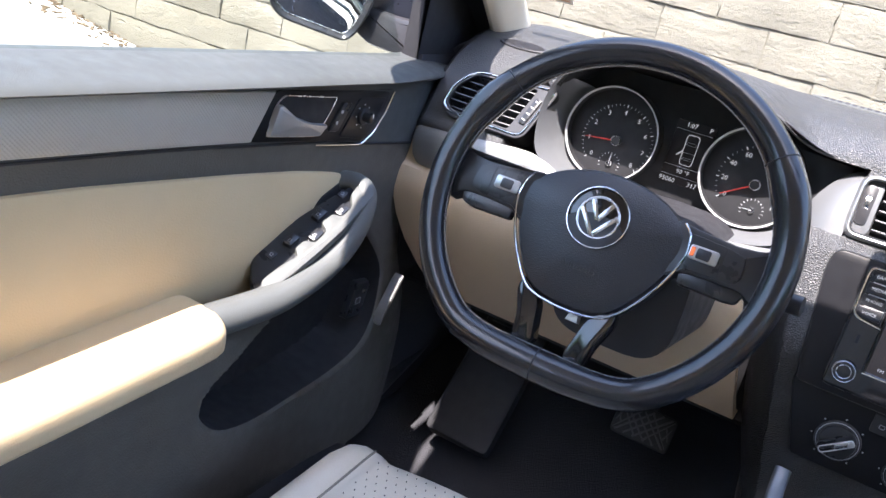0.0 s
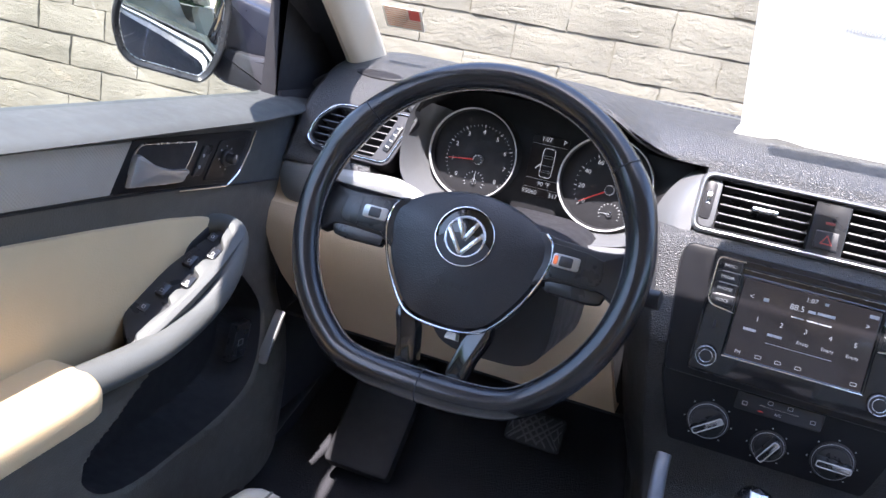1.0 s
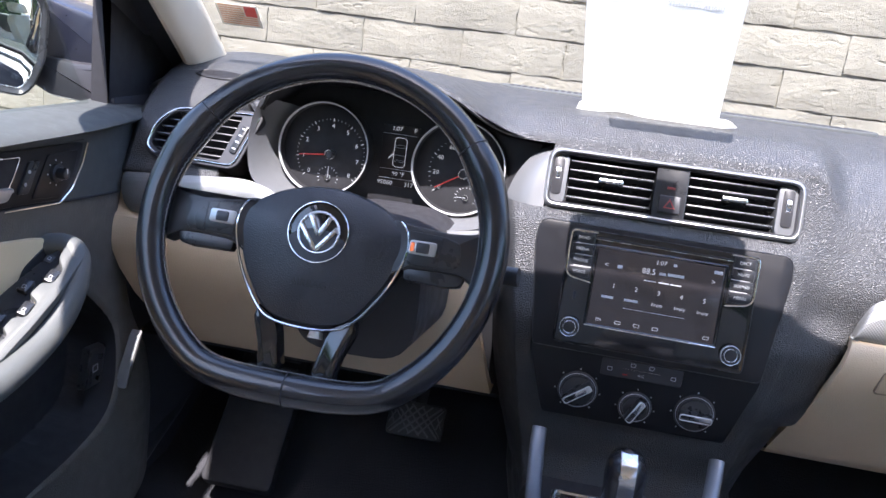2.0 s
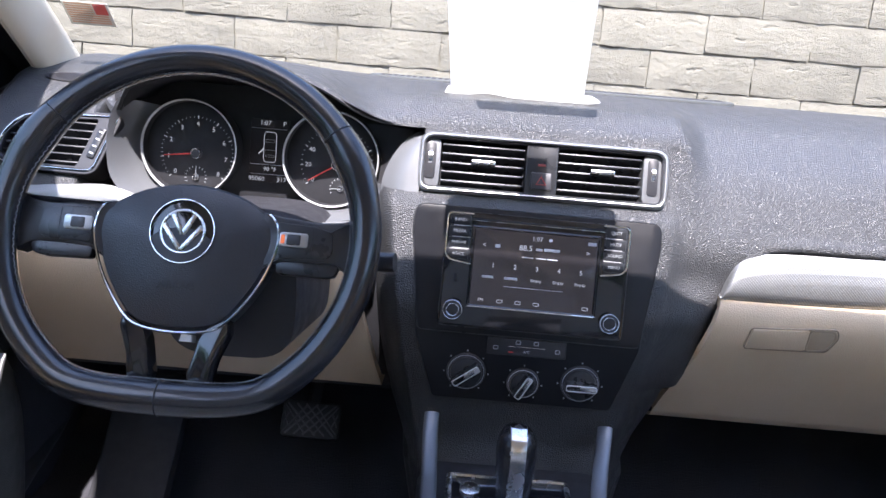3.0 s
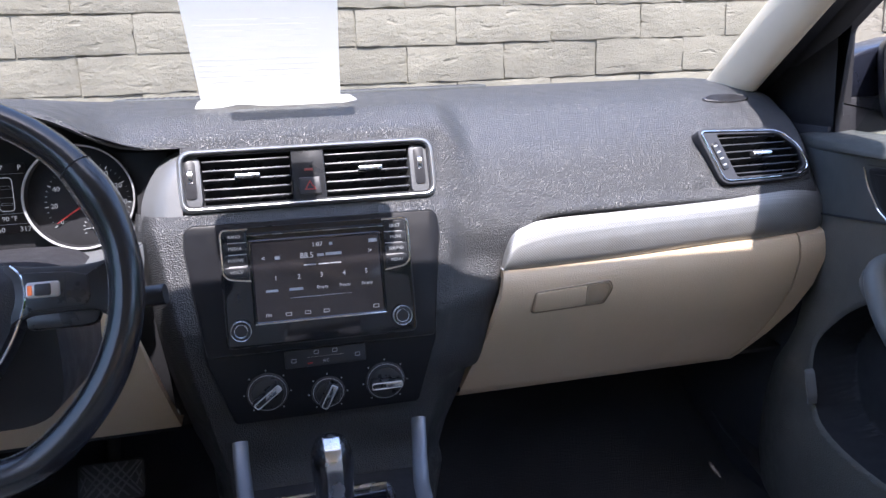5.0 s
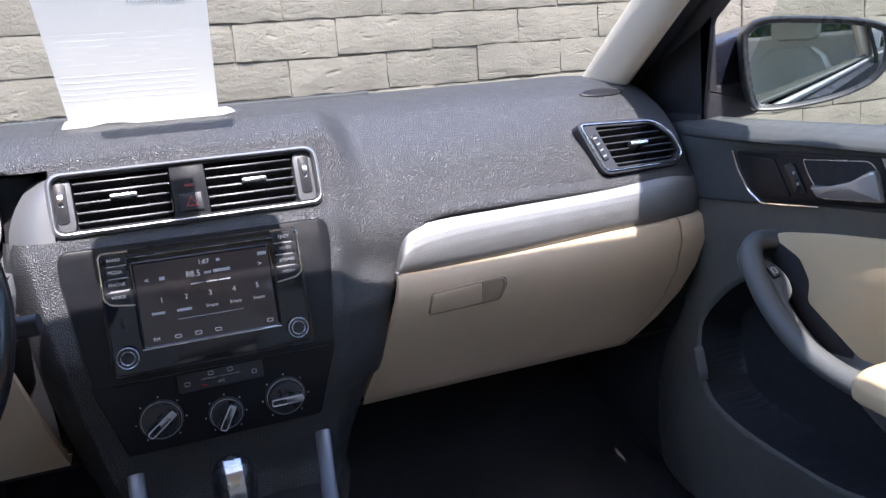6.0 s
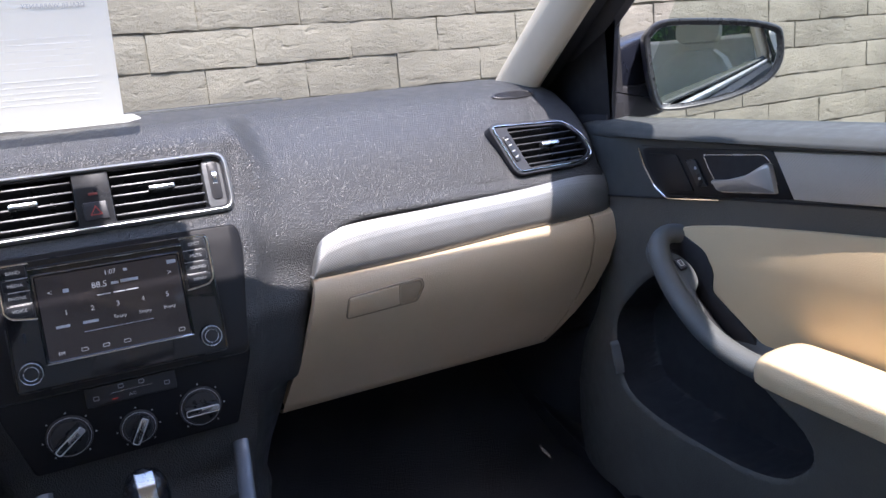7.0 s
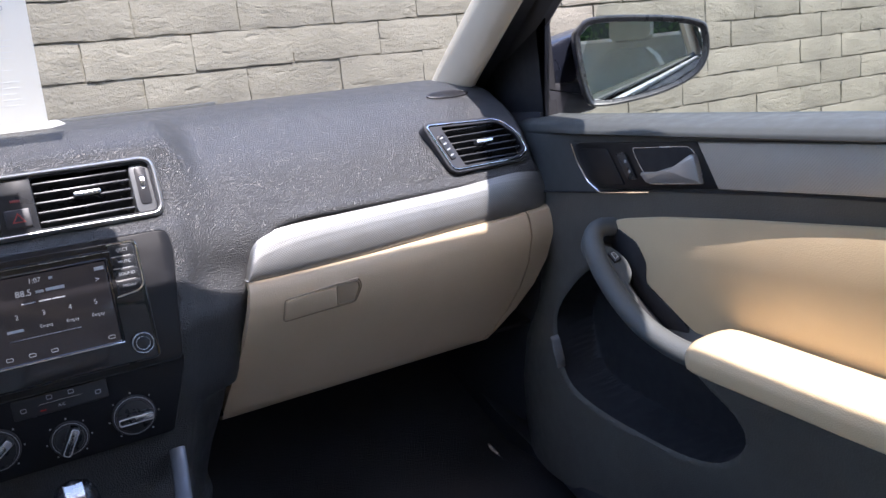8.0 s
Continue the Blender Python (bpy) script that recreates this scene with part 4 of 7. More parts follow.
slab(bm, [(-0.0085, -0.001), (-0.0155, -0.009), (-0.0145, -0.0098), (-0.0085, -0.004)], CARP, 0.003, 0.0034, 0.0001)
hang("open_door_mark", bm, WHITE_INK, display)

# satin silver pieces beside and below the gauges
def cheek(rows, label):
    bm = bmesh.new()
    sheet(bm, [spline([Vector(p) for p in r], 14) for r in rows])
    return thick(hang("cluster_cheek", bm, SATIN_SILVER, dash, label), 0.004, 0.0)


# one swept silver bowl round the lower halves of both dials
arc_in, arc_out = [], []
for k in range(25):
    a = radians(128 + 142 * k / 24)
    arc_in.append(GAUGE @ Vector((-0.086 + 0.0634 * math.cos(a), 0.003 + 0.0634 * math.sin(a), 0.048)))
for k in range(1, 12):
    arc_in.append(GAUGE @ Vector((-0.086 + 0.183 * k / 12, -0.0604, 0.048)))
for k in range(25):
    a = radians(270 + 142 * k / 24)
    arc_in.append(GAUGE @ Vector((0.097 + 0.0634 * math.cos(a), 0.003 + 0.0634 * math.sin(a), 0.048)))
rim_keys = spline([(-0.528, 0.240, 0.950), (-0.535, 0.230, 0.925), (-0.535, 0.219, 0.890), (-0.524, 0.207, 0.854), (-0.494, 0.200, 0.832), (-0.445, 0.194, 0.822), (-0.363, 0.190, 0.818), (-0.285, 0.194, 0.822), (-0.226, 0.210, 0.828), (-0.190, 0.240, 0.844), (-0.180, 0.256, 0.880), (-0.172, 0.266, 0.910), (-0.160, 0.274, 0.940)], 61)
bm = bmesh.new()
rows = []
for k in range(61):
    a, b = arc_in[k], rim_keys[k]
    col = []
    for i in range(13):
        q = i / 12
        p = a.lerp(b, q)
        p.y = a.y + (b.y - a.y) * q ** 1.7
        col.append(p)
    col.append(b + Vector((0, 0.004, -0.004)))
    rows.append(col)
sheet(bm, rows[:47])
hang("cluster_cheek", bm, SATIN_SILVER, dash, "satin silver bowl round the dials")
# right end of the bowl, its shade under the hood put in as black
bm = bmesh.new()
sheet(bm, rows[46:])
hang("bowl_end", bm, RECESS, dash, "end of the bowl, coloured black for the shade under the hood")
cheek([[(-0.480, 0.200, 0.828), (-0.44, 0.192, 0.822), (-0.36, 0.184, 0.816), (-0.22, 0.196, 0.830), (-0.195, 0.202, 0.842)],
       [(-0.480, 0.196, 0.812), (-0.44, 0.188, 0.806), (-0.36, 0.180, 0.802), (-0.22, 0.190, 0.815), (-0.195, 0.200, 0.825)],
       [(-0.480, 0.200, 0.800), (-0.44, 0.194, 0.797), (-0.36, 0.188, 0.795), (-0.22, 0.198, 0.795), (-0.20, 0.205, 0.80)]], "satin silver panel under the gauges")

# silver cheek between the gauges and the centre vents
bm = bmesh.new()
rows = []
for p in spline([(-0.1950, -0.062), (-0.1965, -0.046), (-0.1960, -0.024), (-0.188, 0.0), (-0.175, 0.021), (-0.163, 0.033), (-0.1515, 0.039)], 24):
    rows.append([VENT @ Vector((p.x + (-0.1485 - p.x) * k / 12, p.y - 0.004 * (k / 12) * max(0.0, p.y) / 0.039, -0.020 + 0.0235 * math.sin(min(1.0, k / 12 * (-0.1485 - p.x) / 0.034) * math.pi / 2))) for k in range(13)])
sheet(bm, rows)
hang("vent_cheek", bm, SATIN_SILVER, dash, "satin silver cheek beside the centre vents")

# ---- steering column ----
column = thing("steering_column", (-0.363, 0.15, 0.72), "black plastic steering column shroud with stalks", "steering column")
bm = bmesh.new()
rows = []
for k in range(13):
    t = k / 12
    c = Vector((-0.330, 0.045 + 0.19 * t, 0.772 - 0.010 * t))
    w, h = 0.070 + 0.016 * t, 0.068 + 0.012 * t
    rows.append([c + Vector((w * math.copysign(abs(math.cos(a)) ** 0.55, math.cos(a)), 0, h * math.copysign(abs(math.sin(a)) ** 0.6, math.sin(a)))) for a in [2 * math.pi * i / 36 for i in range(36)]])
add_rings(bm, rows, True, True, True)
shroud = hang("shroud", bm, BLACK, column, "black plastic shroud")
bm = bmesh.new()
tube(bm, spline([(-0.41, 0.055, 0.815), (-0.50, 0.050, 0.822), (-0.535, 0.045, 0.826)], 12), 0.009, 0.006)
hang("stalk", bm, BLACK, column, "black stalk")
bm = bmesh.new()
tube(bm, spline([(-0.315, 0.055, 0.815), (-0.23, 0.045, 0.822), (-0.170, 0.036, 0.826), (-0.158, 0.034, 0.827)], 12), 0.009, 0.010)
hang("stalk", bm, BLACK, column, "black stalk")
bm = bmesh.new()
slab(bm, circle(0.013, 28), plane((-0.285, 0.110, 0.775), (0.6, 0.8, 0), (0, 0.2, 1)), -0.03, 0.004, 0.002)
hang("ignition_lock", bm, SATIN, column, "black ignition lock")

# ---- steering wheel ----
SPOKE = mat("spoke_plastic", (0.024, 0.024, 0.027), 0.36, grain=0.25, grain_size=0.001, depth=0.0002)
RAKE = radians(24)
WHEEL = plane((-0.358, -0.005, 0.849), (1, 0, 0), (0, math.sin(RAKE), math.cos(RAKE)))
wheel = thing("steering_wheel", (-0.363, 0.02, 0.845), "black leather flat-bottomed steering wheel with chrome-edged airbag and silver switches", "steering wheel")


def rim_point(a, r=0.1735):
    x, y = r * 1.005 * math.cos(a), r * math.sin(a)
    low = -0.160
    if y < low + 0.02:
        k = (low + 0.02 - y)
        y = low + 0.02 - 0.02 * (1 - math.exp(-k / 0.02))
    return Vector((x, y))


def rim_path(r, z, n=120):
    return [WHEEL @ Vector((*rim_point(2 * math.pi * k / n, r), z)) for k in range(n)]


normal = WHEEL.to_3x3() @ Vector((0, 0, 1))


def fat(k):
    a = 2 * math.pi * k / 120
    f = 0.0148
    for c in (radians(28), radians(152)):
        d = abs((a - c + math.pi) % (2 * math.pi) - math.pi)
        f += 0.0028 * math.exp(-(d / 0.16) ** 2)
    f += 0.0022 * math.exp(-((a - 1.5 * math.pi) / 0.5) ** 2)
    return f


bm = bmesh.new()
path = rim_path(0.1735, 0.012)
rings = []
for k, p in enumerate(path):
    d = (path[(k + 1) % 120] - path[k - 1]).normalized()
    side = d.cross(normal).normalized()
    f = fat(k)
    rings.append([p + side * f * math.cos(2 * math.pi * i / 20) + normal * (f * 1.06) * math.sin(2 * math.pi * i / 20) for i in range(20)])
rings.append(rings[0])
add_rings(bm, rings, True)
bmesh.ops.remove_doubles(bm, verts=bm.verts, dist=1e-6)
rim_ob = hang("rim", bm, LEATHER, wheel, "worn black leather rim")
# stitches along the inner side of the rim
bm = bmesh.new()
for k in range(310):
    a = 2 * math.pi * k / 310
    q = rim_point(a, 0.1735)
    kk = k * 120 / 310
    f = fat(kk) + 0.0002
    inn = q - q.normalized() * f * 0.97
    nxt = rim_point(a + 2 * math.pi / 310 * 0.75, 0.1735)
    nxt = nxt - nxt.normalized() * f * 0.97
    z0 = 0.0153 if k % 2 else 0.0177
    tube(bm, [WHEEL @ Vector((*inn, z0)), WHEEL @ Vector((*((inn + nxt) / 2 - q.normalized() * 0.0006), 0.0165)), WHEEL @ Vector((*nxt, 0.033 - z0))], 0.00042, seg=5, up=normal)
st = hang("stitching", bm, THREAD, rim_ob, "pale grey cross stitching")
st["kind"] = "stuff"
for a in (38, 142, 270):
    bm = bmesh.new()
    q = rim_point(radians(a))
    f = fat(a / 3) + 0.0003
    d = (rim_point(radians(a + 2)) - q).normalized()
    side = Vector((d.y, -d.x))
    tube(bm, [WHEEL @ Vector((*(q + side * f * math.cos(t)), 0.012 + f * 1.06 * math.sin(t))) for t in [2 * math.pi * i / 30 for i in range(30)]], 0.0005, closed=True, seg=6, up=WHEEL.to_3x3() @ Vector((*d, 0)))
    hang("seam", bm, RECESS, rim_ob)

HUB = [(-0.086, 0.006), (-0.079, 0.020), (-0.050, 0.037), (-0.015, 0.048), (0.020, 0.050), (0.055, 0.042), (0.080, 0.024), (0.087, 0.008), (0.086, -0.014), (0.072, -0.048), (0.048, -0.080), (0.030, -0.090), (0.0, -0.093), (-0.030, -0.090), (-0.048, -0.080), (-0.070, -0.048), (-0.084, -0.014)]
HUB = [((x - x2) / 2, (y + y2) / 2) for (x, y), (x2, y2) in zip(HUB, [HUB[i] for i in (7, 6, 5, 4, 3, 2, 1, 0, 16, 15, 14, 13, 12, 11, 10, 9, 8)])]
hub_out = [Vector(p) for p in spline(HUB, 96, True)]
bm = bmesh.new()
slab(bm, hub_out, WHEEL, -0.030, 0.006, 0.010, 0.010)
airbag = hang("airbag_cover", bm, mat("airbag_plastic", (0.024, 0.025, 0.030), 0.40, grain=0.6, grain_size=0.0013, depth=0.0004), wheel, "black grained airbag cover")
words("AIRBAG", 0.0105, WHEEL @ Matrix.Translation((0.0, -0.052, 0.0128)), mat("embossed_black", (0.010, 0.010, 0.011), 0.5), airbag, depth=0.0012)
# chrome edge, open at the top
edge = [p for p in hub_out]
low = [p for p in edge if p.y < 0.026]
low.sort(key=lambda p: math.atan2(p.x, -p.y - 0.02))
bm = bmesh.new()
tube(bm, [WHEEL @ Vector((*(p * 1.024), 0.0030)) for p in low], 0.0014, 0.0026, seg=8, up=normal)
hang("chrome_edge", bm, CHROME, wheel, "thin chrome edge of the airbag")
# round badge
BADGE = WHEEL @ Matrix.Translation((0, 0.0, 0.014))
bm = bmesh.new()
ring_plate(bm, circle(0.0312, 56), circle(0.0300, 56), BADGE, -0.006, 0.0032, 0.0004)
badge = hang("badge_ring", bm, CHROME, wheel, "chrome ring of the round badge")
bm = bmesh.new()
slab(bm, circle(0.0302, 48), BADGE, -0.006, 0.0005, 0.0006)
hang("badge_ground", bm, GLOSS, badge, "dark badge ground")
bm = bmesh.new()
ring_plate(bm, circle(0.0220, 48), circle(0.0192, 48), BADGE, -0.001, 0.0022, 0.0009)
hang("badge_circle", bm, DULL_CHROME, badge)
def bar(p, q, w):
    bm = bmesh.new()
    p, q = Vector(p), Vector(q)
    d = (q - p).normalized()
    s = Vector((-d.y, d.x)) * w / 2
    slab(bm, [p - s, q - s, q + s, p + s], BADGE, -0.001, 0.0022, 0.0009)
    return hang("badge_bar", bm, DULL_CHROME, badge)
for p, q in (((-0.0105, 0.0165), (0.0, -0.003)), ((0.0105, 0.0165), (0.0, -0.003)), ((-0.0185, 0.006), (0.0, -0.0185)), ((0.0185, 0.006), (0.0, -0.0185))):
    bar(p, q, 0.0050)

for s in (-1, 1):
    # side spoke
    bm = bmesh.new()
    pts = [(0.070, 0.028), (0.092, 0.0245), (0.130, 0.0215), (0.152, 0.024), (0.164, 0.030), (0.168, 0.0), (0.165, -0.030), (0.158, -0.026), (0.146, -0.0185), (0.120, -0.0185), (0.092, -0.020), (0.076, -0.030)]
    pts = [(s * x, y) for x, y in pts]
    slab(bm, rounded(pts, 0.005, 4), WHEEL, -0.022, 0.004, 0.003)
    spoke = hang("spoke", bm, SPOKE, wheel, "satin black side spoke")
    bm = bmesh.new()
    pts = [(s * x, y) for x, y in ((0.087, 0.0185), (0.126, 0.0165), (0.141, 0.012), (0.143, -0.008), (0.137, -0.0150), (0.091, -0.0165))]
    slab(bm, rounded(pts, 0.004, 4), WHEEL, 0.000, 0.0052, 0.0008)
    keypad = hang("switch_pad", bm, SATIN, wheel, "black switch pad")
    bm = bmesh.new()
    box(bm, WHEEL, s * 0.1225 - 0.0004, s * 0.1225 + 0.0004, -0.014, 0.0155, 0.0050, 0.0055)
    hang("groove", bm, RECESS, keypad)
    bm = bmesh.new()
    slab(bm, rect(0.0275, 0.0140, 0.003, 4, s * 0.1045, 0.002), WHEEL, 0.004, 0.0072, 0.0012)
    key = hang("switch", bm, VENT_SILVER, wheel, "bright silver rocker switch")
    bm = bmesh.new()
    slab(bm, rect(0.0135, 0.0105, 0.002, 3, s * 0.1045, 0.002), WHEEL, 0.006, 0.0080, 0.0008)
    hang("switch_key", bm, BLACK, key)
    if s > 0:
        bm = bmesh.new()
        slab(bm, rect(0.004, 0.009, 0.001, 2, 0.0940, 0.002), WHEEL, 0.006, 0.0076, 0.0003)
        hang("switch_mark", bm, ORANGE, key, "orange lit mark")
    bm = bmesh.new()
    pts = [(s * x, y) for x, y in ((0.088, -0.0170), (0.140, -0.0165), (0.150, -0.0200), (0.146, -0.0300), (0.134, -0.0320), (0.090, -0.0310))]
    slab(bm, rounded(pts, 0.003, 3), WHEEL, -0.010, 0.0015, 0.0015)
    hang("lower_switch", bm, SATIN, wheel, "black lower switch")
    # lower spoke leg
    bm = bmesh.new()
    pts = [(s * x, y) for x, y in ((0.050, -0.078), (0.030, -0.090), (0.025, -0.100), (0.017, -0.134), (0.024, -0.154), (0.036, -0.152), (0.042, -0.118), (0.052, -0.092))]
    slab(bm, rounded(pts, 0.003, 3), WHEEL, -0.020, 0.004, 0.003)
    hang("lower_spoke", bm, GLOSS, wheel, "gloss black leg of the lower spoke")
bm = bmesh.new()
slab(bm, rounded([(-0.036, -0.162), (0.036, -0.162), (0.031, -0.150), (-0.031, -0.150)], 0.003, 3), WHEEL, -0.018, 0.0065, 0.003)
hang("lower_bridge", bm, SPOKE, wheel, "gloss black bridge of the lower spoke")
bm = bmesh.new()
slab(bm, rounded([(0.004, -0.103), (0.017, -0.103), (0.016, -0.096), (0.006, -0.096)], 0.001, 2), WHEEL, -0.018, -0.004, 0.001)
hang("label_plate", bm, PAPER, wheel, "small white label behind the spoke")

# ---- radio ----
STACK = plane((0, 0.1885, 0.7865), (1, 0, -0.008), (0, 0.235, 0.972))
radio = thing("car_radio", (0, 0.2, 0.71), "gloss black car radio with a lit touch screen and two knobs", "radio")
bm = bmesh.new()
slab(bm, rounded([(-0.136, -0.082), (0.136, -0.082), (0.152, 0.045), (0.149, 0.072), (-0.149, 0.072), (-0.152, 0.045)], [0.008, 0.008, 0.03, 0.022, 0.022, 0.03], 7), STACK, -0.02, 0.0035, 0.003)
face = hang("fascia", bm, FASCIA, radio, "dark satin fascia round the radio")
bm = bmesh.new()
rad_out = rounded([(-0.112, -0.074), (0.112, -0.074), (0.112, 0.066), (-0.112, 0.066)], 0.008, 5)
slab(bm, rad_out, STACK, 0.0, 0.0095, 0.003)
unit = hang("radio_body", bm, GLOSS, radio, "gloss black radio front")
bm = bmesh.new()
tube(bm, [STACK @ Vector((*p, 0.0082)) for p in inset(rad_out, 0.0010)], 0.0007, closed=True, seg=6, up=(0, -1, 0.2))
hang("body_edge", bm, SATIN, unit, "thin polished edge")
bm = bmesh.new()
fo = rounded([(-0.136, -0.082), (0.136, -0.082), (0.152, 0.045), (0.149, 0.072), (-0.149, 0.072), (-0.152, 0.045)], [0.008, 0.008, 0.03, 0.022, 0.022, 0.03], 7)
tube(bm, [STACK @ Vector((*p, 0.0028)) for p in inset(fo, 0.0012)], 0.0006, closed=True, seg=6, up=(0, -1, 0.2))
hang("fascia_edge", bm, SATIN, face, "fine polished bevel")
bm = bmesh.new()
scr_o = rect(0.1560, 0.0990, 0.003, 3, -0.001, 0.0005)
ring_plate(bm, scr_o, rect(0.1480, 0.0920, 0.002, 3, -0.001, 0.0005), STACK, 0.008, 0.0112, 0.0012)
frame_ob = hang("screen_frame", bm, GLOSS, unit, "gloss black bevelled screen frame")
bm = bmesh.new()
box(bm, STACK, -0.078, 0.076, -0.0485, -0.0468, 0.009, 0.0120, 0.0006)
hang("screen_lip", bm, CHROME, frame_ob, "thin bright lip under the screen")
bm = bmesh.new()
slab(bm, rect(0.1485, 0.0925, 0.002, 3, -0.001, 0.0005), STACK, 0.008, 0.0100, 0.0004)
screen = hang("screen", bm, glow("screen_glow", (0.030, 0.028, 0.032), 0.14), unit, "dark lit touch screen")
screen.data.materials[0].node_tree.nodes["Principled BSDF"].inputs["Roughness"].default_value = 0.16
SM = lambda x, y: STACK @ Matrix.Translation((x, y, 0.0103))
words("1:07", 0.0075, SM(0.0, 0.0395), WHITE_INK, screen)
words("88.5", 0.0095, SM(-0.013, 0.0275), WHITE_INK, screen)
words("<", 0.0085, SM(-0.063, 0.0275), WHITE_INK, screen)
words(">", 0.0085, SM(0.062, 0.0275), WHITE_INK, screen)
for x, w, y, h in ((0.003, 0.008, 0.0270, 0.003), (0.0185, 0.019, 0.0275, 0.0034), (-0.010, 0.014, 0.0165, 0.0013), (0.006, 0.012, 0.0165, 0.0013), (0.020, 0.013, 0.0165, 0.0013), (0.066, 0.010, 0.0395, 0.004), (-0.047, 0.006, 0.0275, 0.004), (0.016, 0.004, 0.0395, 0.003), (-0.056, 0.014, -0.0105, 0.003), (-0.028, 0.016, -0.0105, 0.003), (0.0, 0.072, -0.0205, 0.0006)):
    bm = bmesh.new()
    box(bm, STACK, x - w / 2, x + w / 2, y - h / 2, y + h / 2, 0.0099, 0.0104)
    hang("print_bar", bm, GREY_INK if h < 0.005 else WHITE_INK, screen)
for k in range(5):
    words(str(k + 1), 0.0080, SM(-0.0505 + 0.0265 * k, 0.0035), WHITE_INK, screen)
    if k > 1:
        words("Empty", 0.0052, SM(-0.0505 + 0.0265 * k, -0.0105), WHITE_INK, screen)
words("FM", 0.0055, SM(-0.062, -0.039), WHITE_INK, screen)
for x in (-0.039, -0.017, 0.005, 0.064):
    bm = bmesh.new()
    o = rect(0.007, 0.004, 0.001, 2, x, -0.039)
    ring_plate(bm, o, inset(o, 0.0006), STACK, 0.0099, 0.0104, 0.0001)
    hang("icon", bm, WHITE_INK, screen)
bm = bmesh.new()
slab(bm, rect(0.160, 0.0022, 0.001, 2, 0.0, 0.0575), STACK, 0.008, 0.0100, 0.0003)
slot = hang("disc_slot", bm, RECESS, unit, "thin disc slot")
bm = bmesh.new()
box(bm, STACK, -0.08, 0.08, 0.0554, 0.0560, 0.009, 0.0103)
hang("slot_edge", bm, DULL_CHROME, slot)
for s, names in ((-1, ("BAND", "MEDIA", "PHONE", "VOICE")), (1, ("EJECT", "MUTE", "SOUND", "MENU"))):
    o = rounded([(s * x, y) for x, y in ((0.0800, 0.0625), (0.1085, 0.0625), (0.1085, 0.012), (0.1020, 0.005), (0.0800, 0.005))], [0.002, 0.006, 0.003, 0.003, 0.002], 4)
    bm = bmesh.new()
    slab(bm, o, STACK, 0.006, 0.0098, 0.0008)
    kf = hang("key_bed", bm, SATIN, unit, "dark bed under four keys")
    bm = bmesh.new()
    path = rounded([(s * x, y) for x, y in ((0.0790, 0.0632), (0.1095, 0.0632), (0.1095, 0.0130), (0.1030, 0.0066), (0.0790, 0.0030))], [0.001, 0.007, 0.004, 0.004, 0.001], 5)
    tube(bm, [STACK @ Vector((*p, 0.0106)) for p in path], 0.0013, 0.0010, seg=8, up=STACK.to_3x3() @ Vector((0, 0, 1)))
    hang("key_bracket", bm, CHROME, kf, "chrome bracket round four keys")
    for k, txt in enumerate(names):
        y = 0.0552 - 0.0137 * k
        bm = bmesh.new()
        slab(bm, rect(0.0245, 0.0122, 0.0012, 2, s * 0.0940, y), STACK, 0.008, 0.0108, 0.0008)
        key = hang("key", bm, SATIN, kf, "black key with white lettering")
        words(txt, 0.0052, STACK @ Matrix.Translation((s * 0.0940, y, 0.0110)), WHITE_INK, key)
        if k < 3:
            bm = bmesh.new()
            box(bm, STACK, s * 0.0915 - 0.0105, s * 0.0915 + 0.0105, y - 0.0072, y - 0.0065, 0.0096, 0.0109, 0.0002)
            hang("key_line", bm, RING_SILVER, kf)
    bm = bmesh.new()
    km = STACK @ Matrix.Translation((s * 0.0945, -0.0535, 0))
    slab(bm, circle(0.0120, 36), km, 0.008, 0.0145, 0.0015)
    knob = hang("knob", bm, SATIN, unit, "round black knob with a chrome ring")
    bm = bmesh.new()
    ring_plate(bm, circle(0.0118, 36), circle(0.0108, 36), km, 0.0138, 0.0152, 0.0003)
    ring_plate(bm, circle(0.0078, 36), circle(0.0070, 36), km, 0.0138, 0.0150, 0.0003)
    hang("knob_ring", bm, DULL_CHROME, knob)
bm = bmesh.new()
box(bm, STACK, -0.096, -0.093, -0.020, -0.010, 0.009, 0.0100)
hang("slot_mark", bm, RECESS, unit)

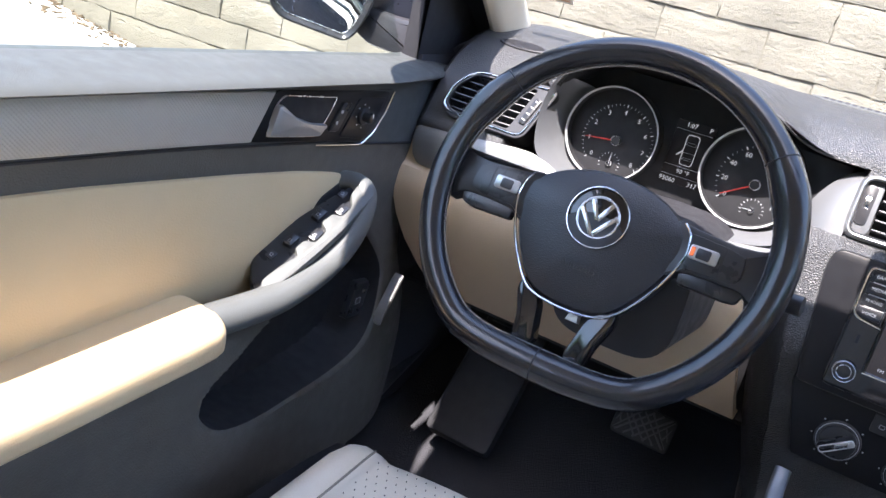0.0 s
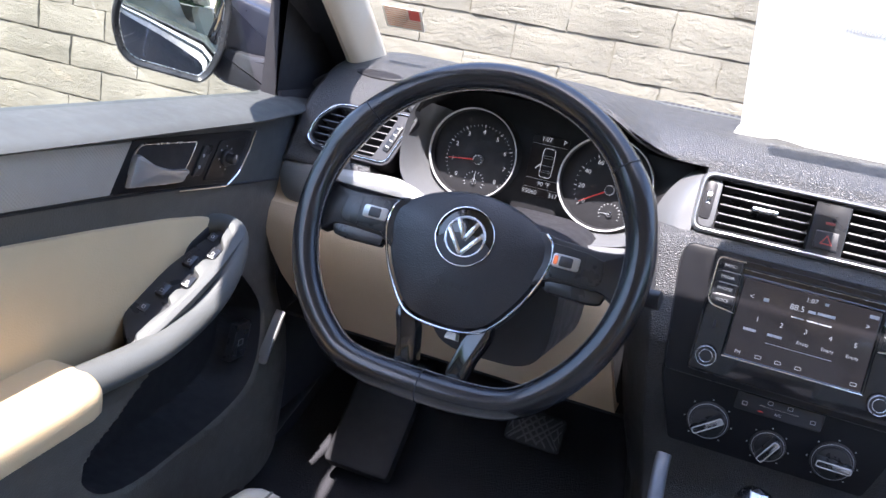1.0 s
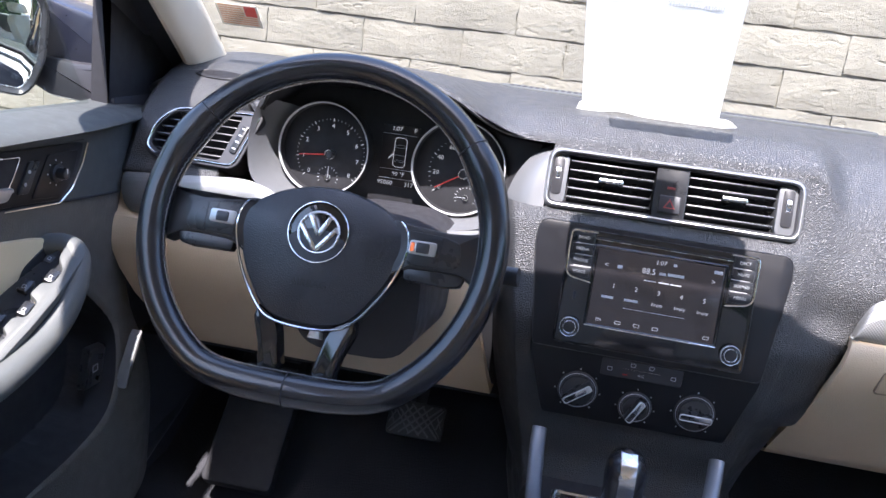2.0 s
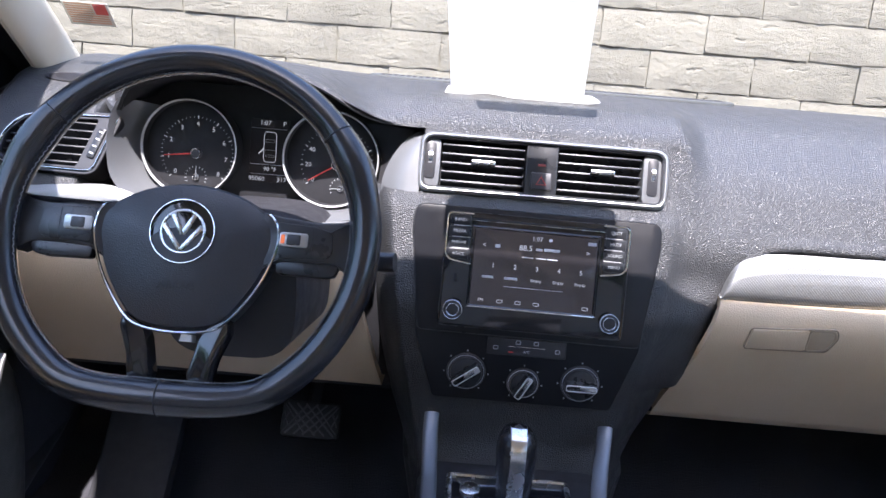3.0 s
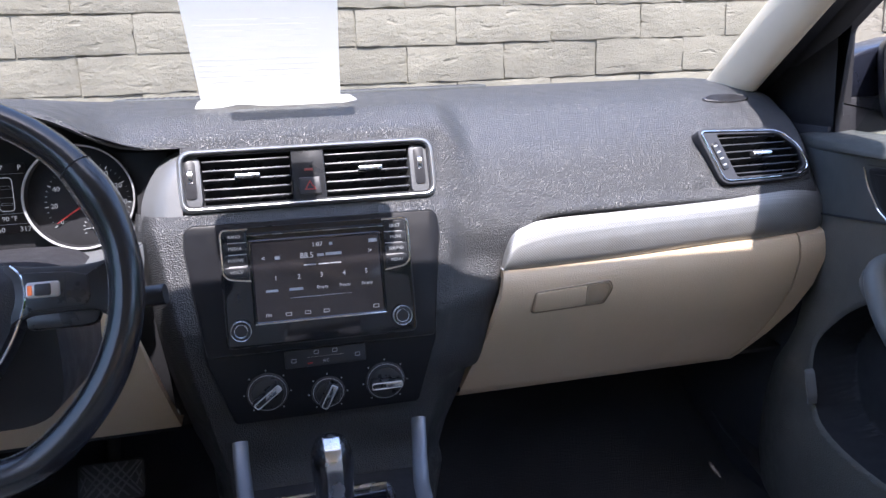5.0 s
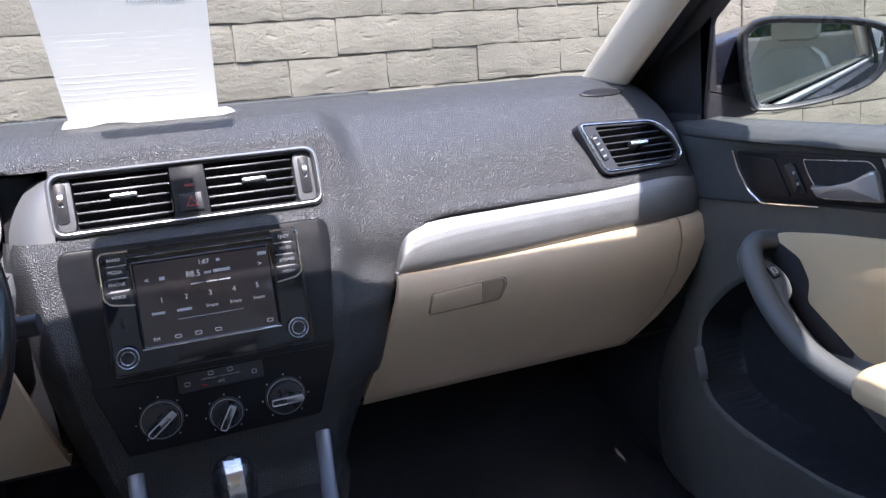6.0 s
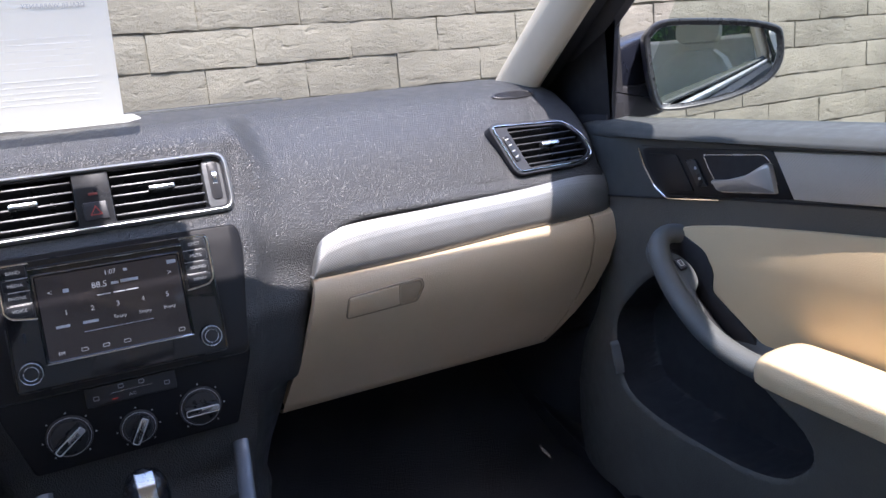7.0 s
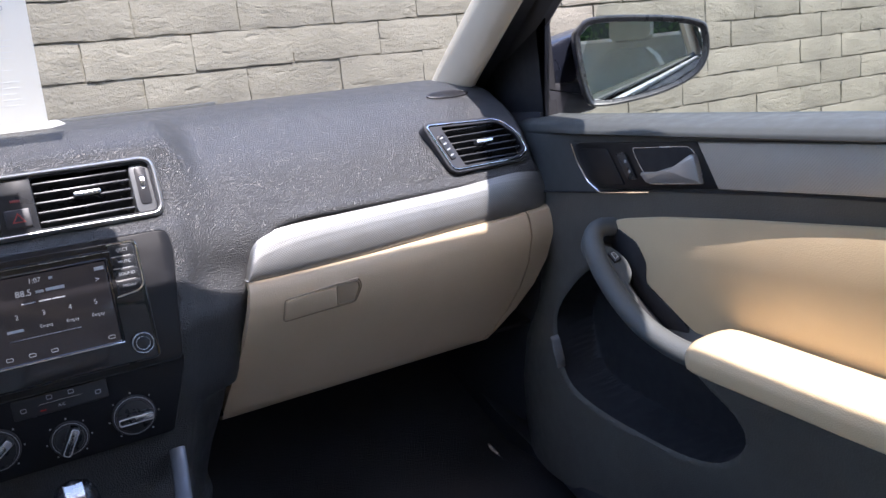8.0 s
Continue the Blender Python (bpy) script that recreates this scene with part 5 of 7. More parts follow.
# ---- climate panel ----
climate = thing("climate_panel", (0, 0.2, 0.6), "black climate control panel with three rotary knobs", "climate panel")
CLIM = plane((0, 0.178, 0.662), (1, 0, 0), (0, -0.02, 1))
bm = bmesh.new()
slab(bm, rounded([(-0.112, -0.044), (0.112, -0.044), (0.138, 0.040), (0.138, 0.052), (-0.138, 0.052), (-0.138, 0.040)], 0.006, 4), CLIM, -0.02, 0.004, 0.003)
cpanel = hang("panel", bm, FASCIA, climate, "dark satin panel")
for x, y, r, ang, shade in ((-0.0715, -0.006, 0.0235, 38, 1), (0.0, -0.0155, 0.0195, 62, 1), (0.0705, -0.010, 0.0235, 0, 1)):
    km = CLIM @ Matrix.Translation((x, y, 0))
    bm = bmesh.new()
    slab(bm, circle(r + 0.001, 44), km, 0.0, 0.0065, 0.002)
    base = hang("knob_base", bm, BLACK, climate, "round black knob base")
    bm = bmesh.new()
    n = 44
    arc0, arc1 = (-40, 220)
    o = circle(r - 0.001, 44)
    ring_plate(bm, o, circle(r - 0.0016, 44), km, 0.0062, 0.0069, 0.0001)
    hang("scale_ring", bm, GREY_INK, base)
    bm = bmesh.new()
    slab(bm, circle(r - 0.004, 44), km, 0.006, 0.010, 0.002)
    kn = hang("knob", bm, SATIN, climate, "black rotary knob with a silver grip")
    bm = bmesh.new()
    gm = km @ Euler((0, 0, radians(ang))).to_matrix().to_4x4()
    slab(bm, rect(r * 1.75, 0.0115, 0.004, 4), gm, 0.009, 0.0205, 0.004)
    grip = hang("grip", bm, SATIN, kn)
    bm = bmesh.new()
    ring_plate(bm, rect(r * 1.62, 0.0085, 0.003, 4), rect(r * 1.54, 0.0062, 0.0022, 4), gm, 0.0200, 0.0212, 0.0003)
    hang("grip_line", bm, RING_SILVER, grip)
    bm = bmesh.new()
    slab(bm, rect(r * 0.85, 0.0060, 0.002, 3, r * 0.34, 0), gm, 0.020, 0.0214, 0.0006)
    hang("grip_mark", bm, DULL_CHROME, grip)
    for k in range(7):
        a = radians(-50 + 280 * k / 6)
        bm = bmesh.new()
        t = km @ Matrix.Translation((math.cos(a) * (r + 0.004), math.sin(a) * (r + 0.004), 0))
        box(bm, t, -0.0009, 0.0009, -0.0009, 0.0009, 0.0038, 0.0043)
        hang("scale_mark", bm, GREY_INK, cpanel)
bm = bmesh.new()
slab(bm, rect(0.097, 0.023, 0.003, 3, 0, 0.0315), CLIM, 0.0, 0.0060, 0.0012)
keys = hang("key_bar", bm, BLACK, climate, "row of black keys with a red lamp")
bm = bmesh.new()
box(bm, CLIM, -0.022, 0.022, 0.0322, 0.0329, 0.0058, 0.0064)
hang("silver_line", bm, CHROME, keys)
words("A/C", 0.0048, CLIM @ Matrix.Translation((0, 0.0265, 0.0063)), GREY_INK, keys)
bm = bmesh.new()
box(bm, CLIM, -0.022, -0.016, 0.0245, 0.0258, 0.0058, 0.0064)
hang("lamp", bm, RED_INK, keys, "lit red lamp")
for x, y in ((-0.038, 0.030), (0.038, 0.030), (-0.011, 0.0385), (0.011, 0.0385)):
    bm = bmesh.new()
    o = rect(0.006, 0.005, 0.001, 2, x, y)
    ring_plate(bm, o, inset(o, 0.0007), CLIM, 0.0058, 0.0064, 0.0001)
    hang("icon", bm, GREY_INK, keys)

# ---- centre console and gear selector ----
console = thing("centre_console", (0, 0.0, 0.3), "black plastic centre console with silver side rails", "console")
bm = bmesh.new()
rows = []
for y, w, z in ((0.20, 0.118, 0.520), (0.10, 0.112, 0.520), (0.0, 0.108, 0.525), (-0.15, 0.105, 0.53), (-0.35, 0.10, 0.53), (-0.62, 0.095, 0.53)):
    rows.append([Vector((-w - 0.012, y, 0.25)), Vector((-w - 0.004, y, z - 0.03)), Vector((-w + 0.006, y, z - 0.005)), Vector((-w + 0.02, y, z)), Vector((0, y, z)), Vector((w - 0.02, y, z)), Vector((w - 0.006, y, z - 0.005)), Vector((w + 0.004, y, z - 0.03)), Vector((w + 0.012, y, 0.25))])
sheet(bm, rows)
hang("body", bm, BLACK, console, "black console body")
for s in (-1, 1):
    bm = bmesh.new()
    xs = (-0.109, -0.109, -0.107, -0.105, -0.103, -0.10) if s < 0 else (0.111, 0.107, 0.099, 0.093, 0.093, 0.093)
    tube(bm, spline([(x, y, z) for x, (y, z) in zip(xs, ((0.182, 0.592), (0.160, 0.577), (0.12, 0.558), (0.07, 0.545), (-0.05, 0.538), (-0.30, 0.535)))], 24), 0.0095, 0.004, seg=14, up=(0, 0.5, 1))
    hang("side_rail", bm, mat("grey_rail", (0.16, 0.17, 0.19), 0.38, metal=0.5), console, "dark grey satin side rail")
SHIFT = plane((-0.012, 0.06, 0.538), (1, 0, 0), (0, 1, 0.15))
bm = bmesh.new()
so = rounded([(-0.073, -0.10), (0.073, -0.10), (0.073, 0.055), (-0.073, 0.055)], 0.008, 4)
ring_plate(bm, so, inset(so, 0.006), SHIFT, -0.01, 0.006, 0.002)
sur = hang("shift_frame", bm, DULL_CHROME, console, "silver frame of the gear gate")
bm = bmesh.new()
slab(bm, inset(so, 0.005), SHIFT, -0.012, 0.001, 0.0005)
hang("shift_plate", bm, GLOSS, sur, "gloss black gear gate")
selector = thing("gear_selector", (-0.008, 0.06, 0.54), "black gear selector with a bright silver spine", "gear lever")
bm = bmesh.new()
GS = Vector((-0.010, 0.055, 0.535))
rows = []
for t in np.linspace(0, 1, 15):
    w = float(np.interp(t, [0, 0.2, 0.45, 0.75, 0.9, 0.97, 1], [0.018, 0.019, 0.0215, 0.0235, 0.020, 0.012, 0.002]))
    d = float(np.interp(t, [0, 0.2, 0.45, 0.75, 0.9, 0.97, 1], [0.020, 0.021, 0.024, 0.028, 0.024, 0.015, 0.002]))
    c = GS + Vector((0, 0.015 * t, 0.107 * t))
    rows.append([c + Vector((w * math.cos(a), d * math.sin(a), 0)) for a in [2 * math.pi * i / 28 for i in range(28)]])
add_rings(bm, rows, True, True, True)
knob = hang("knob", bm, LEATHER, selector, "black leather knob")
bm = bmesh.new()
rows = []
for t in np.linspace(0.02, 0.99, 18):
    d = float(np.interp(t, [0, 0.2, 0.45, 0.75, 0.9, 0.97, 1], [0.020, 0.021, 0.024, 0.028, 0.024, 0.015, 0.004])) + 0.0012
    c = GS + Vector((0, 0.015 * t - d, 0.107 * t))
    w = 0.0095
    rows.append([c + Vector((-w, 0.004, 0)), c + Vector((-w * 0.9, 0.0008, 0)), c + Vector((0, -0.0012, 0)), c + Vector((w * 0.9, 0.0008, 0)), c + Vector((w, 0.004, 0))])
sheet(bm, rows)
thick(hang("spine", bm, DULL_CHROME, knob, "bright silver spine"), 0.0015)
bm = bmesh.new()
slab(bm, circle(0.012, 28), SHIFT @ Matrix.Translation((-0.045, 0.028, 0)), 0, 0.006, 0.0015)
hang("round_key", bm, DULL_CHROME, console, "round silver key beside the lever")

# ---- pedals ----
pedal = thing("brake_pedal", (-0.301, 0.45, 0.43), "black rubber brake pedal with a crosshatched tread", "pedal")
PED = plane((-0.301, 0.400, 0.456), (1, 0, 0), (0, 0.55, 0.84))
bm = bmesh.new()
slab(bm, rect(0.092, 0.056, 0.008, 4), PED, -0.014, 0.0, 0.003)
RIB = mat("pedal_rib", (0.085, 0.085, 0.09), 0.5)
tread = hang("tread", bm, mat("pedal_rubber", (0.03, 0.03, 0.032), 0.6), pedal, "black rubber tread")
for k in range(-5, 6):
    for s in (-1, 1):
        bm = bmesh.new()
        c = PED @ Matrix.Translation((k * 0.0145, 0, 0)) @ Euler((0, 0, radians(s * 45))).to_matrix().to_4x4()
        L = 0.034 if abs(k) < 2 else (0.030 if abs(k) < 3 else 0.013)
        if abs(k) > 3:
            bm.free()
            continue
        box(bm, c, -0.0014, 0.0014, -L, L, -0.001, 0.0022, 0.0006)
        for v in bm.verts:
            loc = PED.inverted() @ v.co
            loc.x, loc.y = max(-0.042, min(0.042, loc.x)), max(-0.025, min(0.025, loc.y))
            v.co = PED @ loc
        hang("rib", bm, RIB, tread)
bm = bmesh.new()
tube(bm, spline([(-0.301, 0.42, 0.465), (-0.301, 0.47, 0.51), (-0.301, 0.50, 0.64), (-0.301, 0.52, 0.75)], 16), 0.010, 0.006)
hang("arm", bm, BLACK, pedal, "black steel pedal arm")

# ---- doors ----
POCKET = [(0.188, 0.61), (0.165, 0.545), (0.131, 0.510), (0.05, 0.492), (-0.06, 0.488), (-0.14, 0.500), (-0.18, 0.525), (-0.193, 0.555), (-0.172, 0.585), (-0.12, 0.610), (-0.05, 0.628), (0.0, 0.660), (0.04, 0.715), (0.10, 0.705), (0.155, 0.665)]
POCKET = [Vector(p) for p in spline(POCKET, 60, True)]


DOOR_Z = [0.34, 0.40, 0.47, 0.55, 0.595, 0.620, 0.640, 0.658, 0.70, 0.80, 0.82, 0.889, 0.8930, 0.8955, 0.900, 0.9065, 0.9125, 0.916]
DOOR_X = [0.675, 0.668, 0.664, 0.664, 0.660, 0.664, 0.690, 0.706, 0.707, 0.704, 0.703, 0.701, 0.700, 0.688, 0.689, 0.697, 0.715, 0.760]
FREE_X = [0.675, 0.672, 0.672, 0.680, 0.690, 0.694, 0.698, 0.702, 0.706, 0.704, 0.703, 0.701, 0.700, 0.689, 0.690, 0.698, 0.716, 0.760]


def door_x(y, z):
    a, b = float(np.interp(z, DOOR_Z, DOOR_X)), float(np.interp(z, DOOR_Z, FREE_X))
    x = a + (b - a) * smooth01(y, -0.16, 0.02)
    if 0.890 < z < 0.931:
        x += (0.702 - x) * smooth01(y, 0.08, 0.20) * 0.8 * (1 if x < 0.702 else 0)
    d = depth_in(Vector((y, z)), POCKET)
    x += 0.070 * smooth01(d, 0.0, 0.010)
    if y > 0.165:
        x += 1.8 * (y - 0.165) ** 2
    return x


DOOR_ZS = list(np.linspace(0.34, 0.47, 10)) + list(np.linspace(0.475, 0.73, 66)) + [0.745, 0.76, 0.775, 0.79, 0.805, 0.82, 0.838, 0.855, 0.872, 0.89] + list(np.linspace(0.8925, 0.9125, 12)) + [0.9132, 0.9139, 0.9146, 0.9153, 0.916]
DOOR_YS = list(np.linspace(0.34, 0.21, 14)) + list(np.linspace(0.205, -0.21, 106)) + list(np.linspace(-0.23, -0.80, 28))
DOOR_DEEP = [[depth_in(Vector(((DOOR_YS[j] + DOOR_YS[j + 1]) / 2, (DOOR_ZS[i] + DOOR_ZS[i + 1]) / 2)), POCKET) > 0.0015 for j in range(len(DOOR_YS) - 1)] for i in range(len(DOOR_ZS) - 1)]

GROOVE = [(0.34, 0.797), (0.20, 0.806), (0.085, 0.8140), (0.0, 0.8225), (-0.135, 0.8300), (-0.30, 0.8370), (-0.79, 0.8480)]


def groove_z(y):
    return float(np.interp(-y, [-p[0] for p in GROOVE], [p[1] for p in GROOVE]))


def door_z(y, z):
    """Bends the rows of the panel so that one of them runs along the groove."""
    k = max(0.0, 1 - abs(z - 0.82) / 0.07)
    return z + (groove_z(y) - 0.82) * k


DOOR_PTS = [[Vector((y, door_z(y, z))) for y in DOOR_YS] for z in DOOR_ZS]
for i in range(1, len(DOOR_ZS) - 1):
    for j in range(1, len(DOOR_YS) - 1):
        near = {DOOR_DEEP[a][b] for a in (i - 1, i) for b in (j - 1, j)}
        if len(near) == 2:
            p = DOOR_PTS[i][j]
            d = depth_in(p, POCKET)
            q = NEAR[0]
            way = (p - q).normalized() * (1 if d > 0 else -1)
            DOOR_PTS[i][j] = q + way * 0.0015
DOOR_GRID = [[door_x(p.x, p.y) for p in row] for row in DOOR_PTS]


def door(s):
    side = "driver's" if s < 0 else "passenger's"
    d = thing("door_1" if s < 0 else "door_2", (s * 0.76, -0.2, 0.34), "closed %s door with dark grey top, beige insert, armrest and silver strip" % side, "car door", "front doors", "structure")
    D = Matrix(((0, 0, -s, s * 0.703), (1, 0, 0, 0), (0, 1, 0, 0), (0, 0, 0, 1)))
    bm = bmesh.new()
    zs, ys = DOOR_ZS, DOOR_YS
    deep = bmesh.new()
    low = bmesh.new()
    row_82 = DOOR_ZS.index(0.82)
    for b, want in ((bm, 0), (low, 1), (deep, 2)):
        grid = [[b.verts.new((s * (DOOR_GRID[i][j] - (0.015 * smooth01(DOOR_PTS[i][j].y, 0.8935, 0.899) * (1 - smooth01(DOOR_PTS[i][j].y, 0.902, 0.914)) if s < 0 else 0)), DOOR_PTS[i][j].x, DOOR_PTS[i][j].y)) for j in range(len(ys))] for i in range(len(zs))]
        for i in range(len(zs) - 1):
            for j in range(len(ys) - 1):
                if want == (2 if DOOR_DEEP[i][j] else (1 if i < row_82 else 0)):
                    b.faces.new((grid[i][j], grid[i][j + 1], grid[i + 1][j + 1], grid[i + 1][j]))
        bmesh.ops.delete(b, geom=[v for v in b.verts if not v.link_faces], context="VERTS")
    # pocket faces get a near-black colour in place of the shade inside
    pocket = hang("map_pocket", deep, RECESS, d, "deep map pocket, coloured near black for its shade", 50)
    panel = hang("panel", bm, DOOR_TOP, d, "dark grey grained door panel", 50)
    away(panel, 0.004, (s, 0, 0))
    away(hang("lower_panel", low, DOOR_LOW, d, "grained lower door moulding, lightened and warmed for bounced light", 50), 0.02, (s, 0, 0))
    # beige insert
    bm = bmesh.new()
    o = [(0.078, 0.762), (0.066, 0.772), (0.030, 0.782), (-0.040, 0.7915), (-0.15, 0.8005), (-0.334, 0.812), (-0.60, 0.820), (-0.79, 0.824), (-0.79, 0.640), (-0.40, 0.640), (-0.10, 0.642), (-0.02, 0.690), (0.03, 0.725)]
    slab(bm, rounded(o, 0.012, 3), D, -0.006, 0.004, 0.004)
    hang("insert", bm, BEIGE, d, "beige leather insert")
    # silver strip
    bm = bmesh.new()
    slab(bm, [(-0.106, 0.8885), (-0.25, 0.8915), (-0.45, 0.894), (-0.79, 0.895), (-0.79, 0.852), (-0.50, 0.846), (-0.30, 0.8405), (-0.135, 0.8345)], D, -0.004, 0.005, 0.003)
    hang("silver_strip", bm, SILVER, d, "silver dotted trim strip")
    # groove lines above and below the strip
    for pts in ([(0.12, 0.884), (0.0, 0.8885), (-0.106, 0.8925), (-0.30, 0.8965), (-0.79, 0.900)], [(0.20, 0.806)] + GROOVE[2:]):
        bm = bmesh.new()
        tube(bm, [D @ Vector((*p, 0.001)) for p in spline(pts, 30)], 0.0016, 0.0012, seg=6, up=(s, 0, 0))
        hang("groove", bm, RECESS, d)
    # handle bezel
    bez = [(-0.106, 0.8890), (-0.136, 0.8345), (-0.030, 0.8270), (0.069, 0.8195), (0.091, 0.8320), (0.108, 0.8560), (0.118, 0.8795), (0.106, 0.8825)]
    hole = [(0.002, 0.8790), (-0.094, 0.8845), (-0.104, 0.8770), (-0.117, 0.8395), (-0.028, 0.8330), (-0.008, 0.8600)]
    bz = rounded(bez, 0.006, 3)
    bm = bmesh.new()
    slab(bm, bz, D, -0.010, 0.0045, 0.0015)
    bezel = hang("handle_bezel", bm, FASCIA, d, "black handle bezel")
    line = rounded([(0.128, 0.8860), (0.115, 0.8560), (0.094, 0.8280), (0.071, 0.8150), (0.020, 0.8190), (-0.030, 0.8230)], 0.006, 3)[3:-3]
    bm = bmesh.new()
    tube(bm, [D @ Vector((*p, 0.004)) for p in line], 0.0014, 0.0012, seg=6, up=(s, 0, 0))
    hang("bezel_line", bm, CHROME, bezel, "thin chrome line")
    bm = bmesh.new()
    hr = rounded(hole, 0.005, 3)
    ring_plate(bm, hr, inset(hr, 0.0016), D, 0.003, 0.0062, 0.0004)
    hang("handle_edge", bm, DULL_CHROME, bezel)
    bm = bmesh.new()
    inn = inset(hr, 0.0014)
    slab(bm, inn, D, 0.002, 0.0050, 0.0002)
    hang("handle_well", bm, RECESS, bezel, "dark well behind the handle")
    bm = bmesh.new()
    lever = [(-0.026, 0.8345), (-0.116, 0.8405), (-0.106, 0.8740), (-0.099, 0.8745), (-0.072, 0.8590), (-0.040, 0.8500), (-0.014, 0.8480)]
    slab(bm, rounded(lever, 0.004, 3), D, 0.004, 0.0120, 0.004, 0.003)
    hang("handle", bm, HANDLE, d, "satin silver door handle")
    # lock key
    bm = bmesh.new()
    lk = rounded([(0.032, 0.871), (0.014, 0.872), (-0.006, 0.838), (0.011, 0.837)], 0.003, 3)
    slab(bm, lk, D, 0.003, 0.0075, 0.0012)
    lock = hang("lock_switch", bm, SATIN, bezel, "black lock switch")
    for q in ((0.013, 0.861), (0.006, 0.848)):
        bm = bmesh.new()
        slab(bm, circle(0.0022, 12, *q), D, 0.007, 0.0079, 0.0002)
        hang("lock_mark", bm, GREY_INK, lock)
    bm = bmesh.new()
    bl = rounded([(0.106, 0.874), (0.048, 0.876), (0.018, 0.829), (0.066, 0.8235), (0.088, 0.834)], 0.005, 3)
    slab(bm, bl, D, 0.003, 0.0062, 0.001)
    blank = hang("mirror_switch_plate" if s < 0 else "blank_plate", bm, FASCIA, bezel)
    if s < 0:
        km = D @ Matrix.Translation((0.060, 0.853, 0))
        bm = bmesh.new()
        slab(bm, circle(0.011, 28), km, 0.005, 0.010, 0.001)
        mk = hang("mirror_knob", bm, BLACK, d, "small black mirror knob with white marks")
        bm = bmesh.new()
        slab(bm, circle(0.0065, 24), km, 0.009, 0.021, 0.0025)
        hang("knob_top", bm, SATIN, mk)
        bm = bmesh.new()
        box(bm, km, -0.0006, 0.0006, 0.001, 0.006, 0.0205, 0.0214)
        hang("knob_mark", bm, WHITE_INK, mk)
        for k in range(8):
            a = 2 * math.pi * k / 8
            bm = bmesh.new()
            slab(bm, circle(0.0011, 8, math.cos(a) * 0.0145, math.sin(a) * 0.0145), km, 0.006, 0.0066, 0.0001)
            hang("knob_dot", bm, GREY_INK, mk)
    # armrest pad
    bm = bmesh.new()
    rings = []
    tip, xc, drop = (-0.150, 0.652, 0.0) if s > 0 else (-0.200, 0.672, 0.006)
    for dy, k in ((0.0, 0.62), (0.003, 0.80), (0.009, 0.92), (0.020, 0.98), (0.05, 1.0), (0.2, 1.0), (0.4, 1.0), (0.62, 1.0)):
        y = tip - dy
        top = 0.674 + drop - 0.06 * min(dy, 0.35)
        tall = 0.0150 if s > 0 else 0.0200
        zc = top - tall + 0.003
        ring = []
        for i in range(40):
            a = 2 * math.pi * i / 40
            ca, sa = math.cos(a), math.sin(a)
            ring.append(Vector((s * (xc + 0.045 * k * math.copysign(abs(ca) ** 0.42, ca)), y, zc + tall * k * math.copysign(abs(sa) ** 0.55, sa) - 0.008 * max(0.0, -ca))))
        rings.append(ring)
    add_rings(bm, rings, True, True, True)
    hang("armrest", bm, BEIGE, d, "padded beige leather armrest")
    # pull grip
    bm = bmesh.new()
    if s > 0:
        keys = [(0.672, -0.265, 0.630), (0.664, -0.20, 0.634), (0.655, -0.14, 0.640), (0.651, -0.10, 0.647), (0.650, -0.055, 0.662), (0.650, -0.015, 0.688), (0.653, 0.018, 0.717), (0.659, 0.041, 0.744), (0.669, 0.054, 0.762), (0.686, 0.056, 0.770), (0.705, 0.050, 0.768)]
    else:
        keys = [(0.672, -0.265, 0.660), (0.664, -0.20, 0.662), (0.655, -0.14, 0.666), (0.651, -0.10, 0.671), (0.650, -0.05, 0.684), (0.650, -0.01, 0.702), (0.653, 0.022, 0.726), (0.659, 0.042, 0.748), (0.669, 0.054, 0.764), (0.686, 0.056, 0.770), (0.705, 0.050, 0.768)]
    path = spline([(s * a, b, c) for a, b, c in keys], 48)
    r0 = 0.0150 if s > 0 else 0.0195
    tube(bm, path, lambda t: r0 + (0.0135 - r0) * t, lambda t: r0 * 0.94 + (0.0125 - r0 * 0.94) * t, seg=18, up=(-0.5 * s, -0.3, 0.8))
    grip = hang("pull_grip", bm, GRIP, d, "dark grey pull grip")
    # seam line along the top of the grip
    bm = bmesh.new()
    tube(bm, [p + Vector((0.0, 0.0, 1.0)).lerp(Vector((s * 0.6, 0, 0.8)), 0.6) * (r0 + (0.0135 - r0) * k / 47 - 0.0006) for k, p in enumerate(path)][6:40], 0.0008, seg=5)
    hang("seam", bm, RECESS, grip)
    # shade between the grip and the insert, put in as black sheet and plate
    bm = bmesh.new()
    rows = [[Vector((p.x + s * 0.055 * k / 5, p.y, p.z - 0.010 - 0.004 * k)) for k in range(6)] for p in path[4:40]]
    sheet(bm, rows)
    thick(hang("grip_bracket", bm, RECESS, d, "bracket behind the grip, coloured black for the shaded void"), 0.008, 0.0)
    bm = bmesh.new()
    hollow = [(0.098, 0.763), (0.085, 0.774), (0.04, 0.769), (0.003, 0.753), (-0.013, 0.727), (-0.010, 0.700), (-0.080, 0.655), (-0.085, 0.640), (-0.016, 0.648), (0.078, 0.727)]
    slab(bm, rounded(hollow, 0.008, 3), D, 0.0, 0.0055, 0.001)
    hang("grip_shade_plate", bm, RECESS, d, "flat black plate for the shaded hollow behind the grip")
